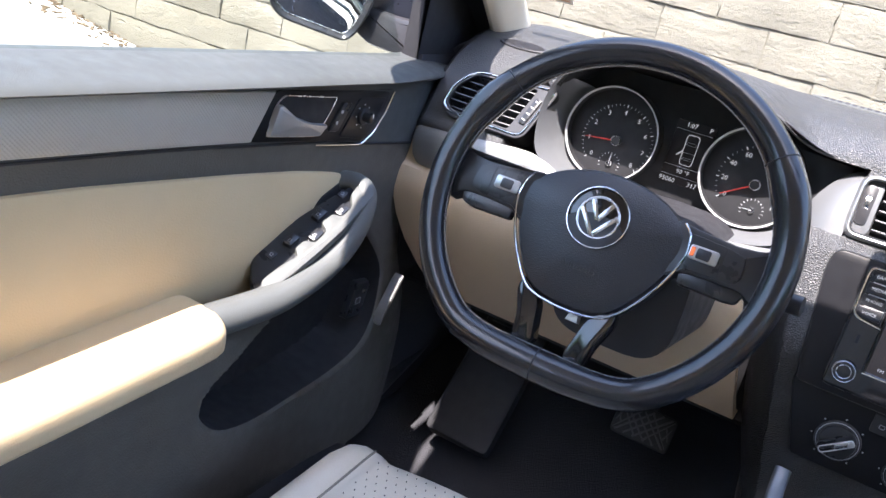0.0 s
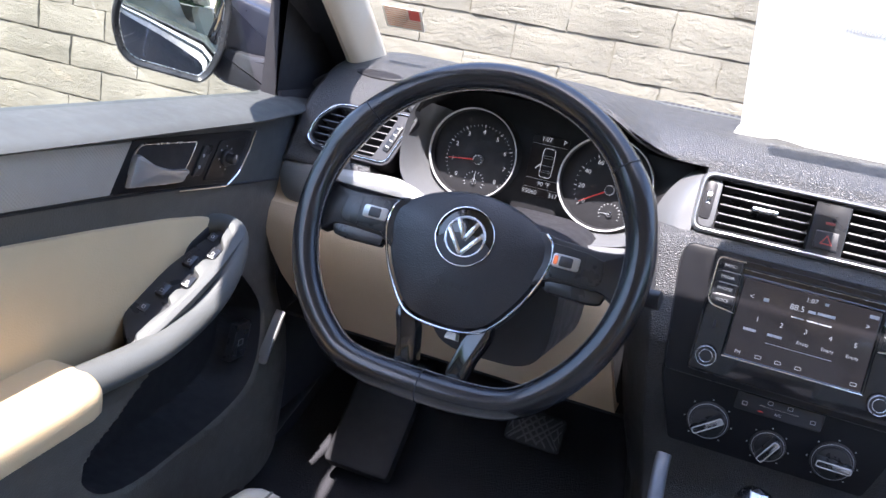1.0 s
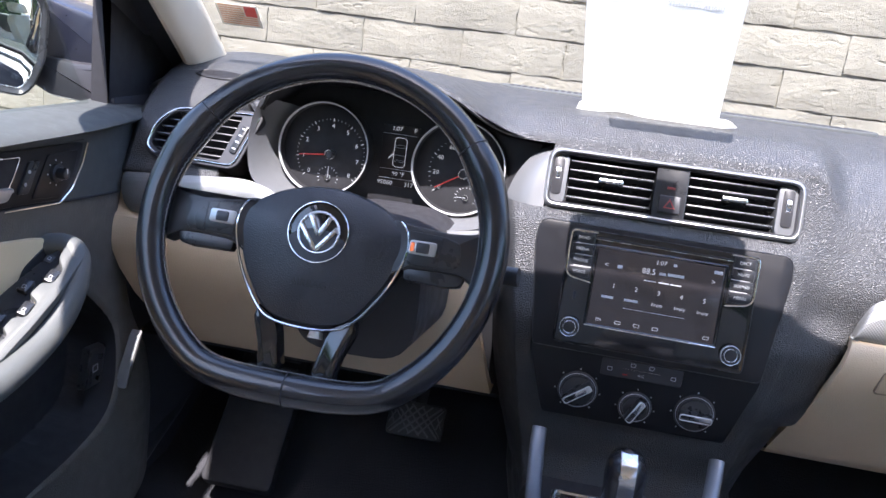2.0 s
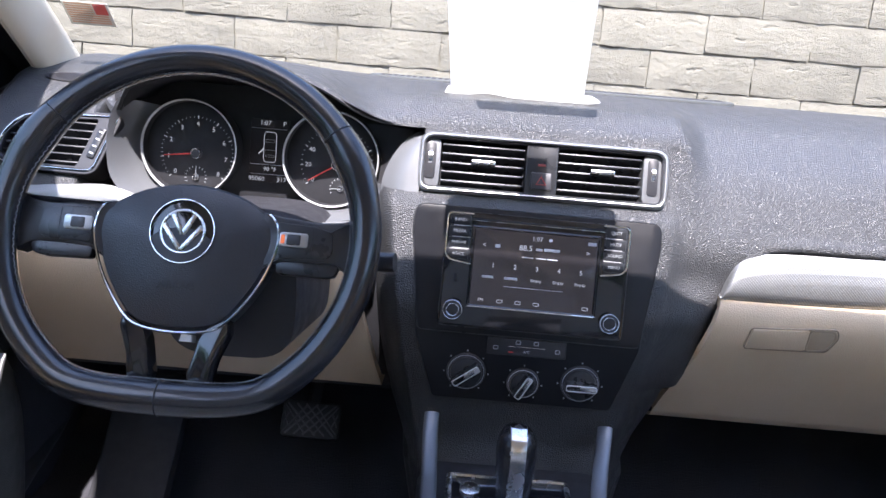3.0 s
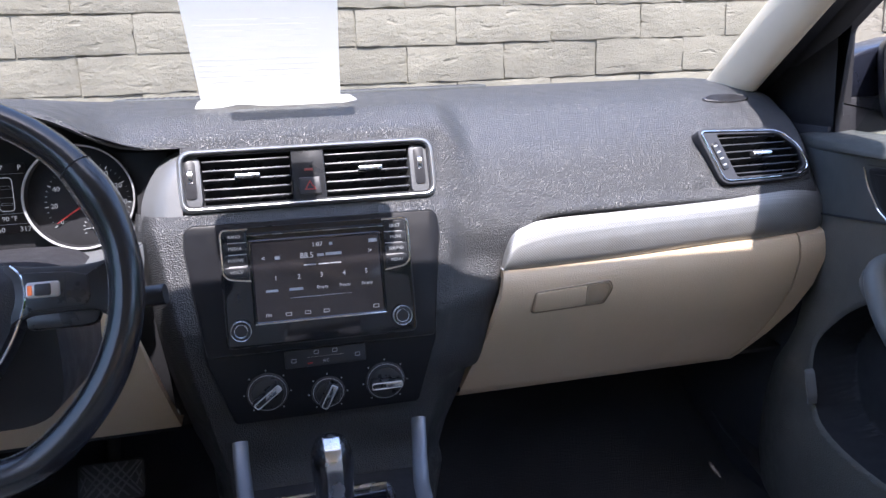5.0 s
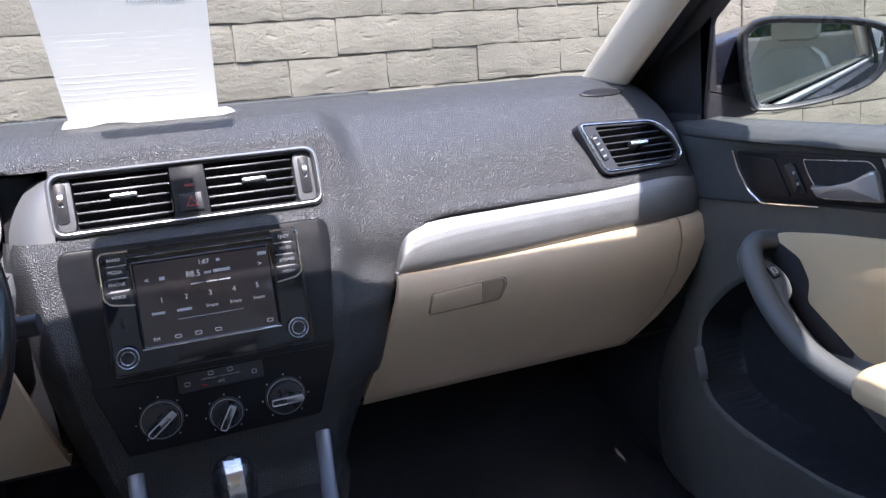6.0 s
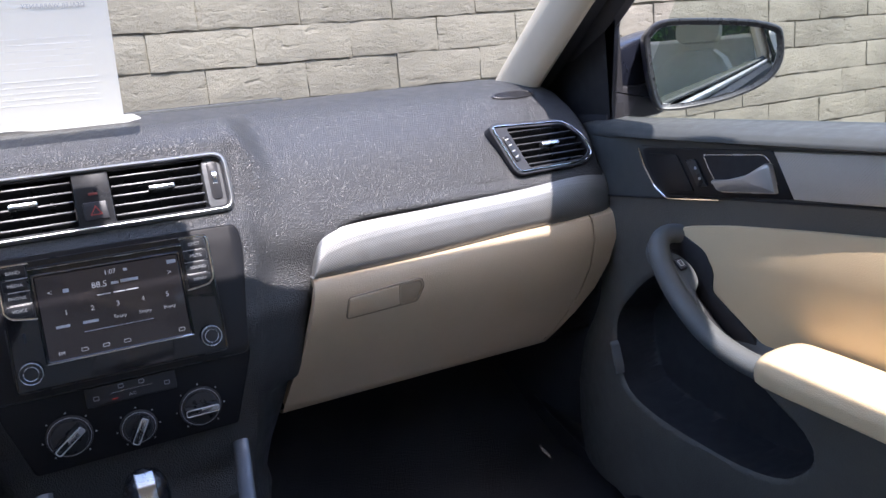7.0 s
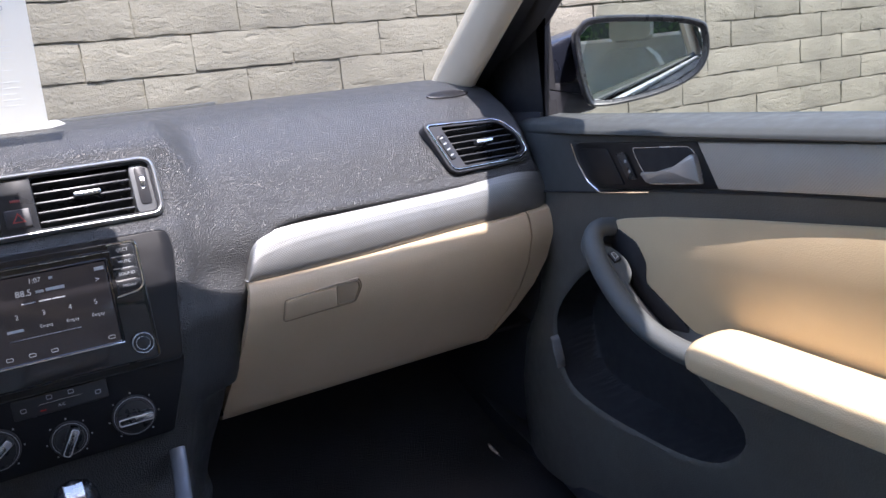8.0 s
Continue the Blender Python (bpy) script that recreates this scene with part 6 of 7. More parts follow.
    # switches
    if s < 0:
        S = plane((-0.678, -0.040, 0.722), (0, 0.86, 0.45), (-0.93, 0.02, 0.36))
        if (S.to_3x3() @ Vector((0, 0, 1))).z < 0:
            S = S @ Matrix.Diagonal((1, 1, -1, 1))
        o = [(-0.100, -0.010), (-0.080, 0.014), (-0.062, 0.0245), (-0.039, 0.027), (0.0025, 0.024), (0.043, 0.018), (0.083, 0.010), (0.108, 0.002), (0.114, -0.014), (0.100, -0.026), (0.034, -0.030), (-0.015, -0.029), (-0.060, -0.026), (-0.088, -0.020)]
        o = [Vector(p) for p in spline(o, 64, True)]
        bm = bmesh.new()
        slab(bm, o, S, -0.020, 0.0, 0.003)
        ledge = hang("switch_panel", bm, SATIN, d, "black window switch panel")
        bm = bmesh.new()
        lip = [(0.110, -0.003), (0.098, 0.000), (0.080, -0.004), (0.066, -0.0165), (0.046, -0.0165), (0.041, -0.006), (0.022, -0.004), (0.016, -0.0165), (-0.006, -0.0170), (-0.012, -0.006), (-0.028, -0.005), (-0.034, -0.014), (-0.062, -0.008), (-0.086, -0.006), (-0.096, -0.014), (-0.084, -0.0225), (-0.060, -0.0265), (-0.015, -0.0295), (0.034, -0.0305), (0.098, -0.0265), (0.112, -0.016)]
        slab(bm, rounded(lip, 0.004, 3), S, -0.004, 0.0075, 0.0025)
        hang("switch_ledge", bm, GRIP, ledge, "grey notched ledge along the window switches")
        for cx, cy in ((0.056, -0.010), (0.032, 0.006), (0.005, -0.010), (-0.020, 0.006)):
            bm = bmesh.new()
            slab(bm, rect(0.019, 0.0120, 0.003, 3, cx, cy), S, -0.002, 0.0055, 0.0025)
            sw = hang("window_switch", bm, SATIN, ledge, "black window switch")
            bm = bmesh.new()
            ko = rect(0.0050, 0.0036, 0.0005, 2, cx - 0.003, cy)
            ring_plate(bm, ko, inset(ko, 0.0006), S, 0.0053, 0.0058, 0.0001)
            hang("switch_mark", bm, GREY_INK, sw)
        for q in ((-0.050, 0.010), (0.078, 0.006)):
            bm = bmesh.new()
            slab(bm, rect(0.012, 0.009, 0.0015, 2, *q), S, -0.001, 0.0018, 0.0006)
            key = hang("small_key", bm, BLACK, ledge)
            bm = bmesh.new()
            ko = rect(0.0045, 0.0035, 0.0005, 2, *q)
            ring_plate(bm, ko, inset(ko, 0.0006), S, 0.0016, 0.0021, 0.0001)
            hang("key_mark", bm, GREY_INK, key)
    else:
        S = plane((0.680, 0.030, 0.738), (0, 0.80, 0.6), (0.93, 0.0, 0.36))
        if (S.to_3x3() @ Vector((0, 0, 1))).z < 0:
            S = S @ Matrix.Diagonal((1, 1, -1, 1))
        o = [(0.046, -0.018), (0.043, -0.003), (0.020, 0.000), (0.004, 0.008), (-0.018, 0.0105), (-0.038, 0.004), (-0.052, -0.010), (-0.076, -0.014), (-0.082, -0.024), (-0.040, -0.030), (0.020, -0.030)]
        bm = bmesh.new()
        slab(bm, [Vector(p) for p in spline(o, 48, True)], S, -0.014, 0.0, 0.003)
        pod = hang("switch_pod", bm, GRIP, d, "slim grey switch pod")
        bm = bmesh.new()
        slab(bm, rect(0.018, 0.011, 0.002, 3, -0.006, -0.002), S, -0.002, 0.0045, 0.002)
        sw = hang("window_switch", bm, SATIN, pod, "black window switch")
        bm = bmesh.new()
        mo = rect(0.010, 0.006, 0.001, 2, -0.006, -0.002)
        ring_plate(bm, mo, inset(mo, 0.0009), S, 0.0043, 0.0050, 0.0001)
        hang("switch_mark", bm, WHITE_INK, sw)
    # pale sliver for sun on the pocket edge, boot switch low on the door
    bm = bmesh.new()
    P = Matrix(((0, 0, -s, s * 0.671), (1, 0, 0, 0), (0, 1, 0, 0), (0, 0, 0, 1)))
    if s < 0:
        o = [(0.208, 0.612), (0.200, 0.606), (0.172, 0.560), (0.166, 0.540), (0.178, 0.556), (0.204, 0.600)]
    else:
        o = [(0.170, 0.590), (0.165, 0.584), (0.156, 0.552), (0.156, 0.540), (0.164, 0.562)]
    slab(bm, rounded(o, 0.002, 2), P, -0.012, 0.003, 0.002)
    hang("pocket_sun_sliver", bm, SUN_SLIVER, d, "small pale sliver for the sunlit pocket edge")
    if s < 0:
        bm = bmesh.new()
        B2 = P @ Matrix.Translation((0.150, 0.572, -0.036))
        slab(bm, rounded([(-0.024, -0.024), (0.014, -0.026), (0.026, 0.026), (-0.010, 0.030)], 0.004, 3), B2, -0.008, 0.004, 0.002)
        bk = hang("boot_switch", bm, SATIN, d, "black boot release switch")
        bm = bmesh.new()
        ko = rect(0.012, 0.010, 0.001, 2)
        ring_plate(bm, ko, inset(ko, 0.001), B2, 0.003, 0.0046, 0.0001)
        hang("switch_mark", bm, GREY_INK, bk)
    # outer skin, with the mirror corner at its front
    bm = bmesh.new()
    sheet(bm, [[Vector((s * x, y, z)) for y in np.linspace(0.50, -1.9, 16)] for x, z in ((0.82, 0.25), (0.86, 0.45), (0.87, 0.65), (0.845, 0.78), (0.80, 0.885), (0.772, 0.900), (0.760, 0.905))])
    away(hang("outer_skin", bm, CARPAINT, d, "dark painted outer skin"), 0.004, (-s, 0, 0))
    bm = bmesh.new()
    tube(bm, [(s * 0.774, y, 0.902) for y in np.linspace(0.36, -1.85, 12)], 0.008, 0.009, seg=10, up=(s, 0, 0.3))
    hang("belt_strip", bm, VENT_SILVER, d, "bright belt strip under the window")
    bm = bmesh.new()
    M = Matrix(((0, 0, -s, s * 0.752), (1, 0, 0, 0), (0, 1, 0, 0), (0, 0, 0, 1)))
    slab(bm, rounded([(0.232, 0.900), (0.56, 0.905), (0.52, 0.945), (0.225, 1.110), (0.205, 1.110), (0.236, 1.050)], 0.004, 3), M, -0.012, 0.012, 0.004)
    hang("mirror_corner", bm, RECESS, d, "black corner panel at the mirror")
    return d


door(1)
door(-1)


def side_mirror(s):
    m = thing("side_mirror", (s * 0.80, 0.24, 0.93), "black side mirror with a bright-edged housing", "side mirror", "side mirrors")
    c = Vector((0.868, 0.135, 0.987)) if s > 0 else Vector((-0.868, 0.200, 0.987))
    facing = Vector((-0.534, -0.845, -0.024)).normalized() if s > 0 else Vector((0.652, -0.750, -0.113)).normalized()
    across = Vector((-facing.y, facing.x, 0)).normalized()
    F = plane(c, across, facing.cross(across))
    F = Matrix.Translation(across * (-0.022 if s > 0 else -0.024)) @ F
    o = [(-0.102, 0.030), (-0.094, 0.052), (-0.060, 0.066), (0.050, 0.058), (0.108, 0.046), (0.124, 0.030), (0.122, -0.010), (0.095, -0.038), (0.030, -0.058), (-0.060, -0.066), (-0.088, -0.050)]
    o = [Vector((0.876 * x, y)) for x, y in o]
    o = [Vector(p) for p in spline(o, 72, True)]
    if s < 0:
        o = rounded([(-0.066, 0.046), (0.066, 0.066), (0.080, 0.040), (0.075, -0.030), (0.060, -0.066), (0.046, -0.079), (-0.062, -0.062), (-0.079, -0.002)], [0.022, 0.022, 0.03, 0.03, 0.02, 0.022, 0.028, 0.05], 6)
    bm = bmesh.new()
    rings = []
    for sc, z in ((0.985, 0.004), (1.0, 0.0), (1.01, -0.012), (0.98, -0.045), (0.88, -0.080), (0.66, -0.105), (0.25, -0.115)):
        rings.append([F @ Vector((*(p * sc), z)) for p in o])
    add_rings(bm, rings, True, False, True)
    hang("housing", bm, CARPAINT, m, "black painted housing")
    # rim that slopes in to the glass, with a bright outer edge
    bm = bmesh.new()
    rings = []
    for off, z in ((0.0, 0.003), (0.0015, 0.0055), (0.0035, 0.0060), (0.0075, 0.0030), (0.0100, -0.004)):
        rings.append([F @ Vector((*p, z)) for p in inset(o, off)])
    add_rings(bm, rings, True)
    rim_m = hang("rim", bm, SATIN, m, "satin black rim")
    bm = bmesh.new()
    gl = inset(o, 0.0098)
    tube(bm, [F @ Vector((*p, -0.0012)) for p in gl], 0.0007, closed=True, seg=6, up=facing)
    hang("glass_edge", bm, DULL_CHROME, rim_m, "thin bright edge of the glass")
    bm = bmesh.new()
    if s > 0:
        mid = sum(gl, Vector((0, 0))) / len(gl)
        rings = []
        for sc in (1.0, 0.92, 0.82, 0.70, 0.57, 0.44, 0.31, 0.19, 0.08):
            rings.append([F @ Vector((*(mid + (p - mid) * sc), 0.0022 - ((p - mid) * sc).length_squared / (2 * 1.3))) for p in gl])
        add_rings(bm, rings, True, False, True)
        hang("glass", bm, MIRROR, m, "slightly domed mirror glass")
    else:
        slab(bm, gl, F, -0.006, -0.0015, 0.0004)
        hang("glass", bm, MIRROR, m, "clear mirror glass")
    # the foot on the door and the neck above it, painted darker for shade
    A = plane((0, 0.262 if s < 0 else 0.245, 0), (1, 0, 0), (0, 0, 1))
    bm = bmesh.new()
    slab(bm, rounded([(s * x, z) for x, z in ((0.742, 0.903), (0.742, 0.963), (0.80, 0.961), (0.858, 0.966), (0.872, 0.925), (0.84, 0.910))], 0.008, 3), A, -0.05, 0.012, 0.010)
    arm = hang("arm", bm, BLACK, m, "black mirror arm")
    bm = bmesh.new()
    slab(bm, rounded([(s * x, z) for x, z in ((0.744, 0.958), (0.744, 1.016), (0.79, 1.028), (0.87, 1.045), (0.87, 0.958))], 0.008, 3), A, -0.06, 0.004, 0.006)
    hang("neck", bm, CARPAINT, arm, "neck of the mirror, in near-black paint for its shade")
    return m


side_mirror(1)
side_mirror(-1)

# rear-view mirror up on the windscreen
rv = thing("rear_view_mirror", (0, 0.12, 1.30), "black rear-view mirror on the windscreen", "mirror")
RV = plane((-0.015, -0.020, 1.205), (1, 0, 0), (0, 0.25, 1))
bm = bmesh.new()
slab(bm, rounded([(-0.104, -0.030), (0.104, -0.030), (0.104, 0.030), (-0.104, 0.030)], 0.020, 5), RV, -0.022, 0.004, 0.006)
hang("housing", bm, BLACK, rv)
bm = bmesh.new()
slab(bm, rounded([(-0.098, -0.024), (0.098, -0.024), (0.098, 0.024), (-0.098, 0.024)], 0.016, 5), RV, 0.003, 0.0048, 0.0005)
hang("glass", bm, MIRROR, rv)
bm = bmesh.new()
tube(bm, spline([(-0.015, -0.010, 1.208), (-0.015, 0.02, 1.225), (-0.015, 0.045, 1.241)], 8), 0.021, 0.016, seg=12, up=(1, 0, 0.01))
tube(bm, [(-0.015, 0.0, 1.225), (-0.015, -0.08, 1.31), (-0.015, -0.175, 1.392)], 0.009, 0.009, seg=10, up=(1, 0, 0.01))
hang("foot", bm, BLACK, rv)
# unseen cover, added to cast the dark patch in front of the paper
bm = bmesh.new()
slab(bm, rounded([(-0.078, -0.016), (0.078, -0.016), (0.075, 0.016), (-0.075, 0.016)], 0.006, 4), plane((-0.012, 0.148, 1.222), (1, 0, 0), (0, -0.90, 0.405)), -0.006, 0.012, 0.005)
hang("shadow_cover", bm, BLACK, rv, "unseen black cover added for the dark patch on the dash")


# ---- seats ----
def seat(s):
    front_y = 0.004 if s < 0 else -0.10
    st = thing("bucket_seat", (s * 0.37, -0.35, 0.28), "beige perforated leather front seat with a raised bolster", "car seat", "front seats")
    bm = bmesh.new()
    rows = []
    for k in range(33):
        u = -1 + 2 * k / 32
        x = s * 0.37 + 0.212 * u
        col = []
        for j in range(41):
            t = j / 40
            y = front_y - 0.52 * t - 0.052 * u * u * (1 - t) ** 2
            edge = max(0.0, (abs(u) - 0.62) / 0.38)
            z = 0.512 - 0.035 * t + 0.028 * math.sin(math.pi * min(1, edge * 1.15)) * (0.5 + t * 0.5) - 0.05 * edge ** 4
            front = max(0.0, 1 - t / 0.13)
            z -= 0.050 * front ** 2.2 + 0.03 * max(0, edge - 0.5) * front
            col.append(Vector((x, y, z)))
        col.insert(0, Vector((x, front_y - 0.02 - 0.052 * u * u, 0.34)))
        rows.append(col)
    sheet(bm, rows)
    cushion = away(hang("cushion", bm, SEAT, st, "beige leather cushion"), 0.03, (0, 0, -1))
    # piped seam round the perforated middle
    for q in (-0.66, 0.66):
        bm = bmesh.new()
        pts = []
        for t in np.linspace(0.11, 0.95, 24):
            y = front_y - 0.52 * t - 0.052 * q * q * (1 - t) ** 2
            front = max(0.0, 1 - t / 0.13)
            pts.append(Vector((s * 0.37 + 0.212 * q, y, 0.512 - 0.035 * t - 0.050 * front ** 2.2 + 0.0165)))
        tube(bm, pts, 0.0016, 0.0016, seg=6)
        hang("seam", bm, mat("seam_thread", (0.20, 0.18, 0.15), 0.8), cushion)
    bm = bmesh.new()
    for i in range(26):
        for j in range(16):
            x = s * 0.37 + (i - 12.5) * 0.0115 + (0.0057 if j % 2 else 0)
            y = front_y - 0.04 - 0.0115 * j
            u = (x - s * 0.37) / 0.212
            if abs(u) > 0.60:
                continue
            t = max(0.0, (front_y - y) / 0.52)
            yy = y - 0.052 * u * u * (1 - t) ** 2
            front = max(0.0, 1 - t / 0.13)
            z = 0.512 - 0.035 * t - 0.050 * front ** 2.2 + 0.0153
            slab(bm, circle(0.0007, 6), Matrix.Translation((x, yy, z)), -0.001, 0.0004, 0.0001)
    pf = hang("perforation", bm, RECESS, cushion, "dark perforation holes")
    pf["kind"] = "stuff"
    # backrest and headrest
    bm = bmesh.new()
    rings = []
    for t in np.linspace(0, 1, 12):
        z = 0.50 + 0.46 * t
        y = -0.72 - 0.22 * t
        w = float(np.interp(t, [0, 0.3, 0.75, 0.95, 1], [0.24, 0.25, 0.215, 0.15, 0.10]))
        th = float(np.interp(t, [0, 0.5, 0.95, 1], [0.075, 0.065, 0.045, 0.02]))
        rings.append([Vector((s * 0.39 + w * math.copysign(abs(math.cos(a)) ** 0.6, math.cos(a)), y + th * math.copysign(abs(math.sin(a)) ** 0.7, math.sin(a)) - (0.05 if math.sin(a) < 0 else 0) + 0.045 * abs(math.cos(a)) ** 3, z)) for a in [2 * math.pi * i / 32 for i in range(32)]])
    add_rings(bm, rings, True, True, True)
    hang("backrest", bm, SEAT, st, "beige leather backrest")
    bm = bmesh.new()
    slab(bm, rounded([(-0.12, -0.08), (0.12, -0.08), (0.12, 0.08), (-0.12, 0.08)], 0.045, 6), plane((s * 0.39, -0.98, 1.075), (1, 0, 0), (0, -0.2, 1)), -0.05, 0.03, 0.025)
    hang("headrest", bm, SEAT, st, "beige leather headrest")
    return st


seat(-1)
seat(1)

# ---- sill trim and left footwell ----
for s in (-1, 1):
    bm = bmesh.new()
    tube(bm, spline([(s * 0.775, 0.55, 0.40), (s * 0.76, 0.30, 0.35), (s * 0.70, 0.0, 0.335), (s * 0.69, -0.5, 0.345), (s * 0.69, -0.8, 0.345)], 20), 0.05, 0.035, seg=14)
    tagged(part("baseboard", bm, BLACK), "black plastic door sill trim", "sill trim", kind="structure")
    bm = bmesh.new()
    sheet(bm, [[Vector((s * (0.745 - 0.03 * math.sin(math.pi * k / 8)), y, 0.30 + 0.62 * k / 8)) for y in np.linspace(0.24, 0.80, 9)] for k in range(9)])
    tagged(thick(part("wall_kick", bm, CARPET), 0.01), "black kick panel beside the footwell", "kick panel", kind="structure")
foot = thing("foot_rest", (-0.60, 0.42, 0.33), "dark ribbed rubber foot rest beside the pedals", "foot rest")
FOOT = plane((-0.560, 0.385, 0.420), (1, 0, 0), (0, 0.70, 0.71))
bm = bmesh.new()
slab(bm, rounded([(-0.058, -0.12), (0.058, -0.12), (0.058, 0.12), (-0.058, 0.12)], 0.012, 4), FOOT, -0.02, 0.004, 0.006)
hang("base", bm, RECESS, foot)
for k in range(3):
    bm = bmesh.new()
    slab(bm, rect(0.090, 0.004, 0.001, 3, 0, 0.070 + 0.014 * k), FOOT, 0.002, 0.0055, 0.001)
    hang("rib", bm, BLACK, foot, "black rubber rib")

# ---- paper on the dashboard ----
notice = thing("paper_notice", (-0.03, 0.34, 0.98), "folded white paper notice propped against the windscreen", "paper")
bm = bmesh.new()
fold0, fold1 = Vector((-0.122, 0.372, 0.9885)), Vector((0.060, 0.372, 0.9885))
rows = []
for k in range(13):
    u = k / 12
    x = -0.122 + 0.184 * u
    base = Vector((x, 0.378, 0.990))
    front = Vector((-0.128 + 0.204 * u, 0.318 - 0.002 * u, 0.9835 + 0.004 * math.exp(-((u - 0.28) / 0.08) ** 2) + 0.003 * (u > 0.97)))
    top = Vector((-0.150 + 0.212 * u, 0.300, 1.235))
    col = [front.lerp(base, t) + Vector((0, 0, 0.004 * math.sin(math.pi * t))) for t in (0, 0.25, 0.5, 0.75, 1)]
    col += [base.lerp(top, t) + Vector((0, 0.010 * math.sin(math.pi * t), 0)) for t in (0.06, 0.2, 0.4, 0.6, 0.8, 1)]
    rows.append(col)
sheet(bm, rows)
pm = bpy.data.materials.new("thin_paper")
pm.use_nodes = True
pn, pl = pm.node_tree.nodes, pm.node_tree.links
pb = pn["Principled BSDF"]
pb.inputs["Base Color"].default_value = (0.76, 0.75, 0.68, 1)
pb.inputs["Roughness"].default_value = 0.85
tr = pn.new("ShaderNodeBsdfTranslucent")
tr.inputs[0].default_value = (0.80, 0.80, 0.74, 1)
mx = pn.new("ShaderNodeMixShader")
mx.inputs[0].default_value = 0.5
pl.new(pb.outputs[0], mx.inputs[1])
pl.new(tr.outputs[0], mx.inputs[2])
seen = pn.new("ShaderNodeBsdfTransparent")
mz = pn.new("ShaderNodeMixShader")
mz.inputs[0].default_value = 0.12
pl.new(mx.outputs[0], mz.inputs[1])
pl.new(seen.outputs[0], mz.inputs[2])
pl.new(mz.outputs[0], pn["Material Output"].inputs[0])
sheet_ob = hang("sheet", bm, pm, notice, "thin folded white sheet")
INK = mat("pale_print", (0.64, 0.65, 0.64), 0.8)
PAPER_M = plane((-0.038, 0.339, 1.1125), (1, 0, 0), (0, -0.078, 0.245))
random.seed(4)
for row in range(30):
    y = 0.105 - 0.0072 * row
    if row in (4, 9, 10, 17, 24):
        continue
    a = -0.085
    while a < 0.070:
        w = min(0.03 + random.random() * 0.07, 0.076 - a)
        if w < 0.01:
            break
        bm = bmesh.new()
        bend = 0.010 * math.sin(math.pi * (0.5 + y / 0.257))
        box(bm, PAPER_M @ Matrix.Translation((0, 0, -bend)), a, a + w, y, y + 0.0007, 0.0004, 0.0006)
        hang("print_line", bm, INK, sheet_ob)
        a += w + 0.003 + random.random() * 0.004

words("DEALER WARRANTY", 0.0075, PAPER_M @ Matrix.Translation((0.039, 0.0135, -0.0084)) @ Matrix.Diagonal((-1, 1, 1, 1)), GREY_INK, sheet_ob)

# ---- sticker on the windscreen ----
label = thing("windscreen_sticker", (-0.621, 0.37, 1.04), "orange and red sticker on the windscreen glass", "sticker")
ST = plane((-0.622, 0.372, 1.046), (1, 0.10, 0), (0, -0.75, 0.55))
bm = bmesh.new()
slab(bm, rect(0.060, 0.050, 0.001, 2), ST, -0.0004, 0.0002, 0.0001)
body = hang("ground", bm, STICKER_PALE, label, "pale sticker ground")
for k in range(9):
    bm = bmesh.new()
    y = -0.020 + 0.0050 * k
    box(bm, ST, -0.027, 0.008 if k > 3 else 0.026, y, y + 0.0028, 0.0002, 0.0006)
    hang("print_bar", bm, STICKER, body)
bm = bmesh.new()
box(bm, ST, 0.010, 0.027, 0.0, 0.022, 0.0002, 0.0006)
hang("red_block", bm, STICKER_RED, body)

# small grilles at the dashboard corners
for s in (-1, 1):
    g = plane((s * 0.628, 0.333, 0.9612), (1, 0, 0), (0, 1, 0.42))
    bm = bmesh.new()
    o = circle(1.0, 28)
    o = [Vector((p.x * 0.038, p.y * 0.012)) for p in o]
    ring_plate(bm, o, [p * 0.86 for p in o], g, -0.004, 0.003, 0.001)
    gr = hang("corner_grille", bm, BLACK, dash, "small black oval grille")
    for k in range(-3, 4):
        bm = bmesh.new()
        w = 0.033 * math.sqrt(max(0, 1 - (k / 4.2) ** 2))
        box(bm, g, -w, w, k * 0.0028 - 0.0006, k * 0.0028 + 0.0006, -0.003, 0.0030)
        hang("slat", bm, BLACK, gr)
    bm = bmesh.new()
    slab(bm, [p * 0.9 for p in o], g, -0.004, 0.0005, 0.0002)
    hang("back", bm, RECESS, gr)

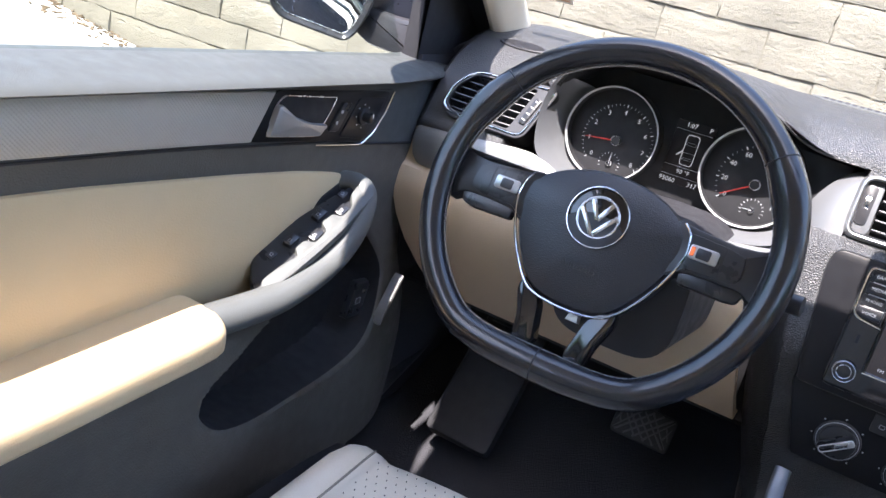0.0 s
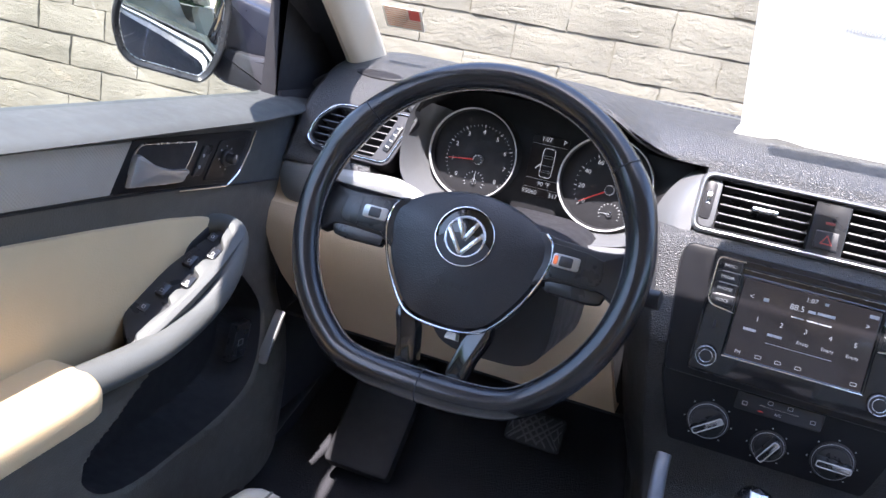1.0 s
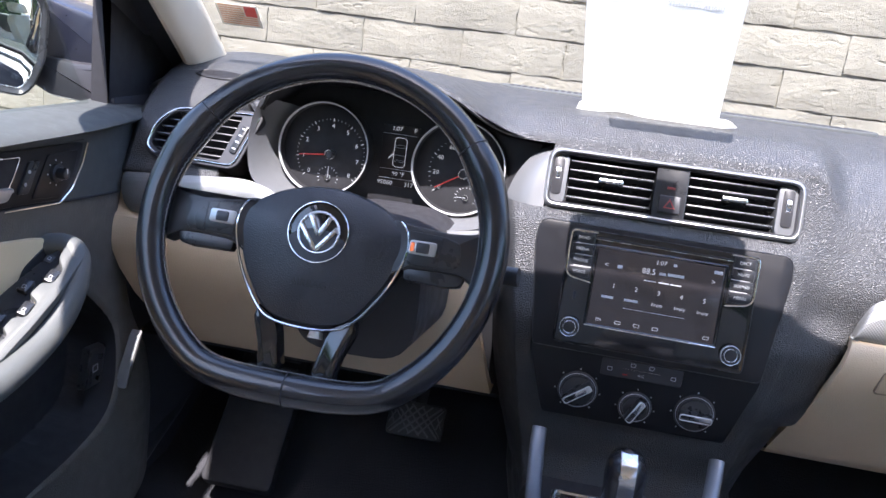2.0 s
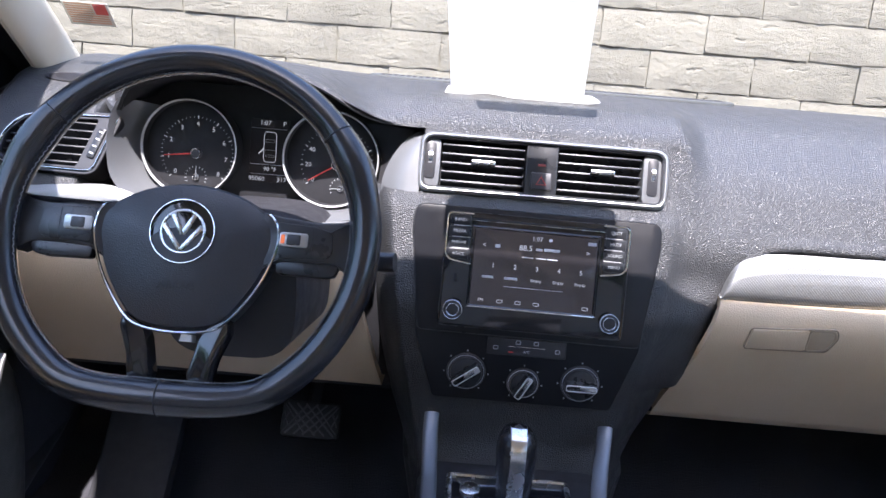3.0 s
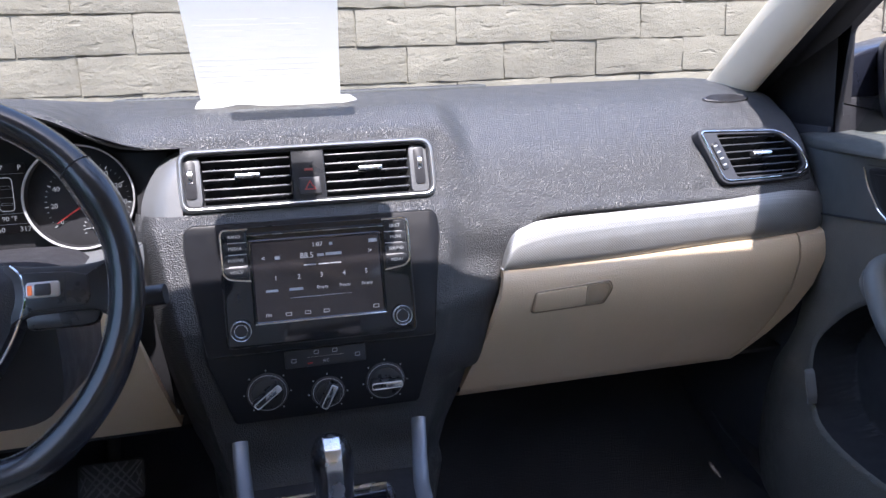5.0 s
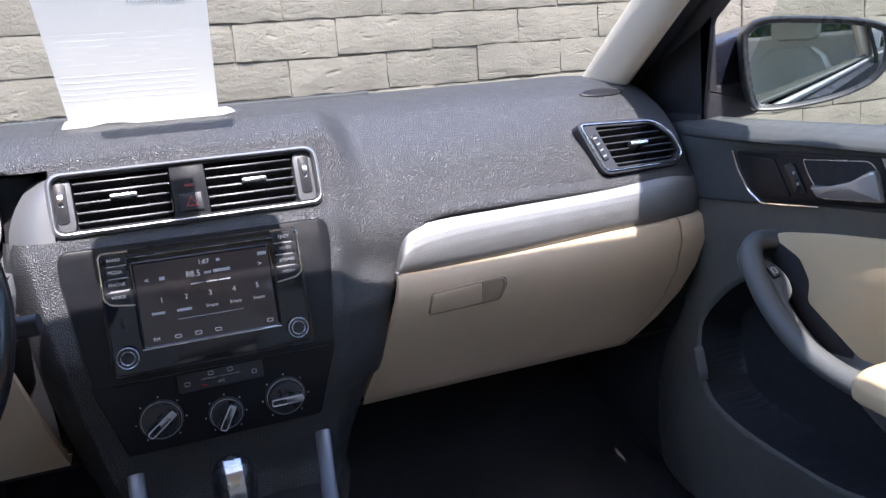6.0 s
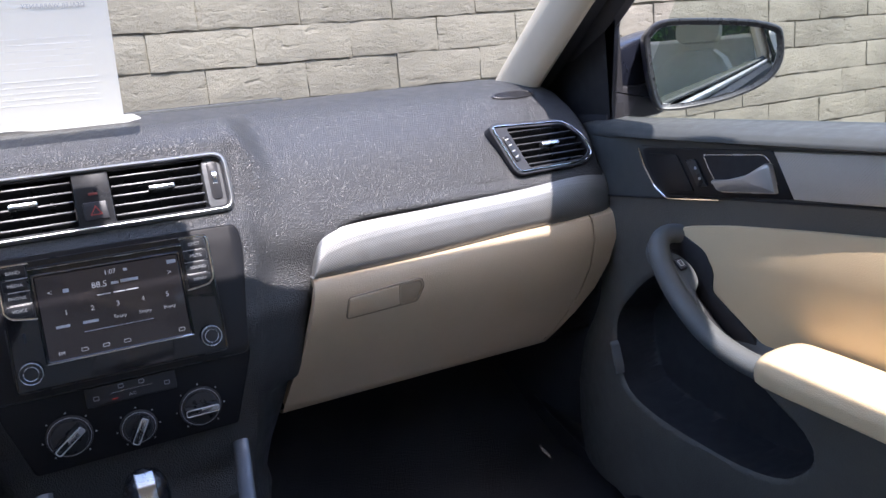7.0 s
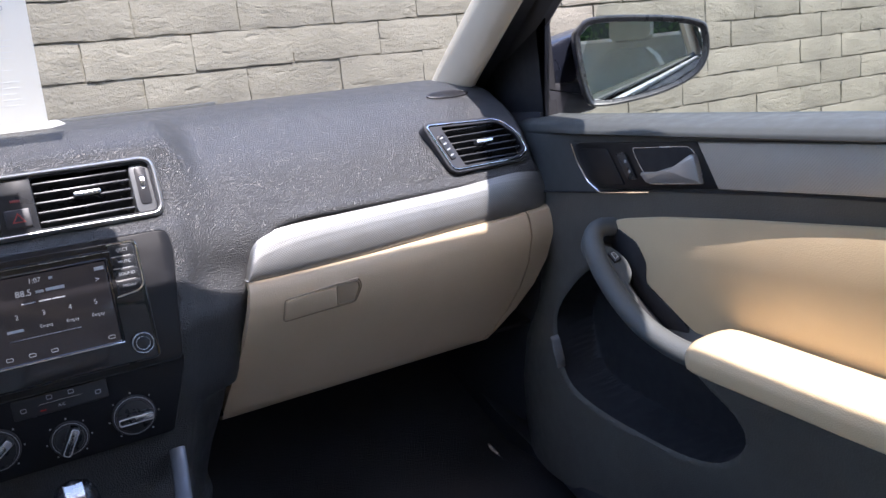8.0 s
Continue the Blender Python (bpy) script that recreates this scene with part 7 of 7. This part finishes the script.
# ---- hedge behind the car ----
def hedge(y, x0, x1, h, turn=None):
    """A clipped row of shrubs: short stems and many small leaves with an uneven outline."""
    place = turn or Matrix.Identity(4)
    top = thing("hedge", place @ Vector(((x0 + x1) / 2, y, 0)), "dense dark green hedge at the edge of the yard", "hedge", "hedges round the yard")
    rng = np.random.default_rng(5)
    verts, faces = [], []
    n = int(150 * (x1 - x0) * h)
    for k in range(n):
        x, z = rng.uniform(x0, x1), rng.uniform(0.15, h)
        lim = h * (0.82 + 0.18 * math.sin(x * 1.7) * math.sin(x * 0.6 + 1))
        if z > lim:
            continue
        c = np.array(place @ Vector((x, y + rng.normal(0, 0.35), z)))
        a, b = rng.normal(size=3), rng.normal(size=3)
        a /= np.linalg.norm(a)
        b -= a * (a @ b)
        b /= np.linalg.norm(b)
        s = rng.uniform(0.12, 0.24)
        i = len(verts)
        verts += [tuple(c - a * s), tuple(c + b * s * 0.4), tuple(c + a * s), tuple(c - b * s * 0.4)]
        faces.append((i, i + 1, i + 2, i + 3))
    me = bpy.data.meshes.new("leaf_mass")
    me.from_pydata(verts, [], faces)
    me.materials.append(LEAF)
    ob = new("leaf_mass", me)
    ob.parent = top
    ob.matrix_parent_inverse = Matrix.Translation(-HOME[top.name])
    ob["kind"] = "stuff"
    bm = bmesh.new()
    core = [[place @ Vector((x, y + d, z * h * (0.74 + 0.16 * math.sin(x * 1.7) * math.sin(x * 0.6 + 1)))) for d, z in ((-0.3, 0), (-0.35, 0.5), (-0.2, 0.97), (0, 1.0), (0.2, 0.97), (0.35, 0.5), (0.3, 0))] for x in np.linspace(x0, x1, 40)]
    sheet(bm, core)
    hang("inner_growth", bm, LEAF_DARK, top, "dark inner growth")
    for x in np.linspace(x0 + 0.5, x1 - 0.5, 14):
        bm = bmesh.new()
        tube(bm, [place @ Vector(p) for p in ((x, y, 0), (x + 0.1, y, h * 0.4), (x - 0.05, y + 0.1, h * 0.8))], lambda t: 0.06 - 0.04 * t, seg=8, up=(1, 0, 0))
        hang("stem", bm, BARK, top)


LEAF_DARK = mat("hedge_inside", (0.020, 0.034, 0.014), 0.9, blotch=0.5, blotch_size=0.4)
LEAF = mat("hedge_leaf", (0.045, 0.085, 0.025), 0.6, blotch=0.4, blotch_size=0.5)
lt = LEAF.node_tree
thin, half_way = lt.nodes.new("ShaderNodeBsdfTranslucent"), lt.nodes.new("ShaderNodeMixShader")
thin.inputs[0].default_value = (0.16, 0.30, 0.06, 1)
half_way.inputs[0].default_value = 0.5
lt.links.new(lt.nodes["Principled BSDF"].outputs[0], half_way.inputs[1])
lt.links.new(thin.outputs[0], half_way.inputs[2])
lt.links.new(half_way.outputs[0], lt.nodes["Material Output"].inputs[0])
BARK = mat("hedge_bark", (0.10, 0.075, 0.05), 0.9)
hedge(-11.0, -13, 11, 7.5)
hedge(-9.0, -2.5, 6.5, 4.6, Matrix.Translation((0, -4.5, 0)) @ Matrix.Rotation(radians(90), 4, "Z"))
hedge(-9.0, -6.5, 2.5, 4.6, Matrix.Translation((0, -4.5, 0)) @ Matrix.Rotation(radians(-90), 4, "Z"))

bm = bmesh.new()
box(bm, Matrix.Identity(4), -14, 12, -10.2, -9.7, 0.0, 0.16, 0.02)
tagged(part("kerb", bm, GROUND), "pale concrete kerb before the hedge", "kerb", kind="structure")

# ---- blocks of the wall ----
random.seed(11)


def block_mesh(w, h, seed):
    """A slump block with a sagging, uneven face."""
    bm = bmesh.new()
    nx, nz = 9, 4
    grid = []
    for j in range(nz + 1):
        row = []
        for i in range(nx + 1):
            u, v = i / nx, j / nz
            x, z = (u - 0.5) * w, (v - 0.5) * h
            edge = min(u, 1 - u, (v) * h / w * 1.0, (1 - v) * h / w * 1.0) * w
            d = -0.019 if (0 < i < nx and 0 < j < nz) else -0.0155
            d -= 0.005 * noise.noise(Vector((x * 14 + seed * 7.1, z * 16, seed)))
            jx = 0.005 * noise.noise(Vector((u * 3, v * 3, seed * 3.3)))
            jz = 0.006 * noise.noise(Vector((u * 5, v * 3, seed * 5.7)))
            row.append(bm.verts.new((x + jx, d, z + jz)))
        grid.append(row)
    for j in range(nz):
        for i in range(nx):
            bm.faces.new((grid[j][i], grid[j][i + 1], grid[j + 1][i + 1], grid[j + 1][i]))
    rim = [grid[0][i] for i in range(nx + 1)] + [grid[j][nx] for j in range(1, nz + 1)] + [grid[nz][i] for i in range(nx - 1, -1, -1)] + [grid[j][0] for j in range(nz - 1, 0, -1)]
    back = [bm.verts.new((v.co.x, 0.02, v.co.z)) for v in rim]
    for k in range(len(rim)):
        j = (k + 1) % len(rim)
        bm.faces.new((rim[k], back[k], back[j], rim[j]))
    return finish("block", bm, WALL_PAINT, 60)


blocks = [block_mesh(BLOCK - 0.004, COURSE - 0.006, k + 1) for k in range(14)]
for row in range(-9, 5):
    z = BED + COURSE * (row + 0.5)
    shift = 0.635 if row % 2 == 0 else 0.798
    for k in range(-17, 14):
        x = shift + BLOCK * (k + 0.5)
        low = float(np.interp(x, [-4.5, -2, -1, 0, 1.4, 3, 4.7], [0.05, 0.40, 0.68, 0.70, 0.75, 0.55, 0.35]))
        if abs(x) > 4.75 or z < low or len([1 for c in wall.children]) > 296:
            continue
        ob = new("block", blocks[random.randrange(14)])
        ob.location = (x, WALL_Y + random.uniform(-0.004, 0.004), z + random.uniform(-0.002, 0.002))
        ob.rotation_euler = (random.uniform(-0.016, 0.016), random.uniform(-0.009, 0.009), random.uniform(-0.008, 0.008))
        ob.parent = wall
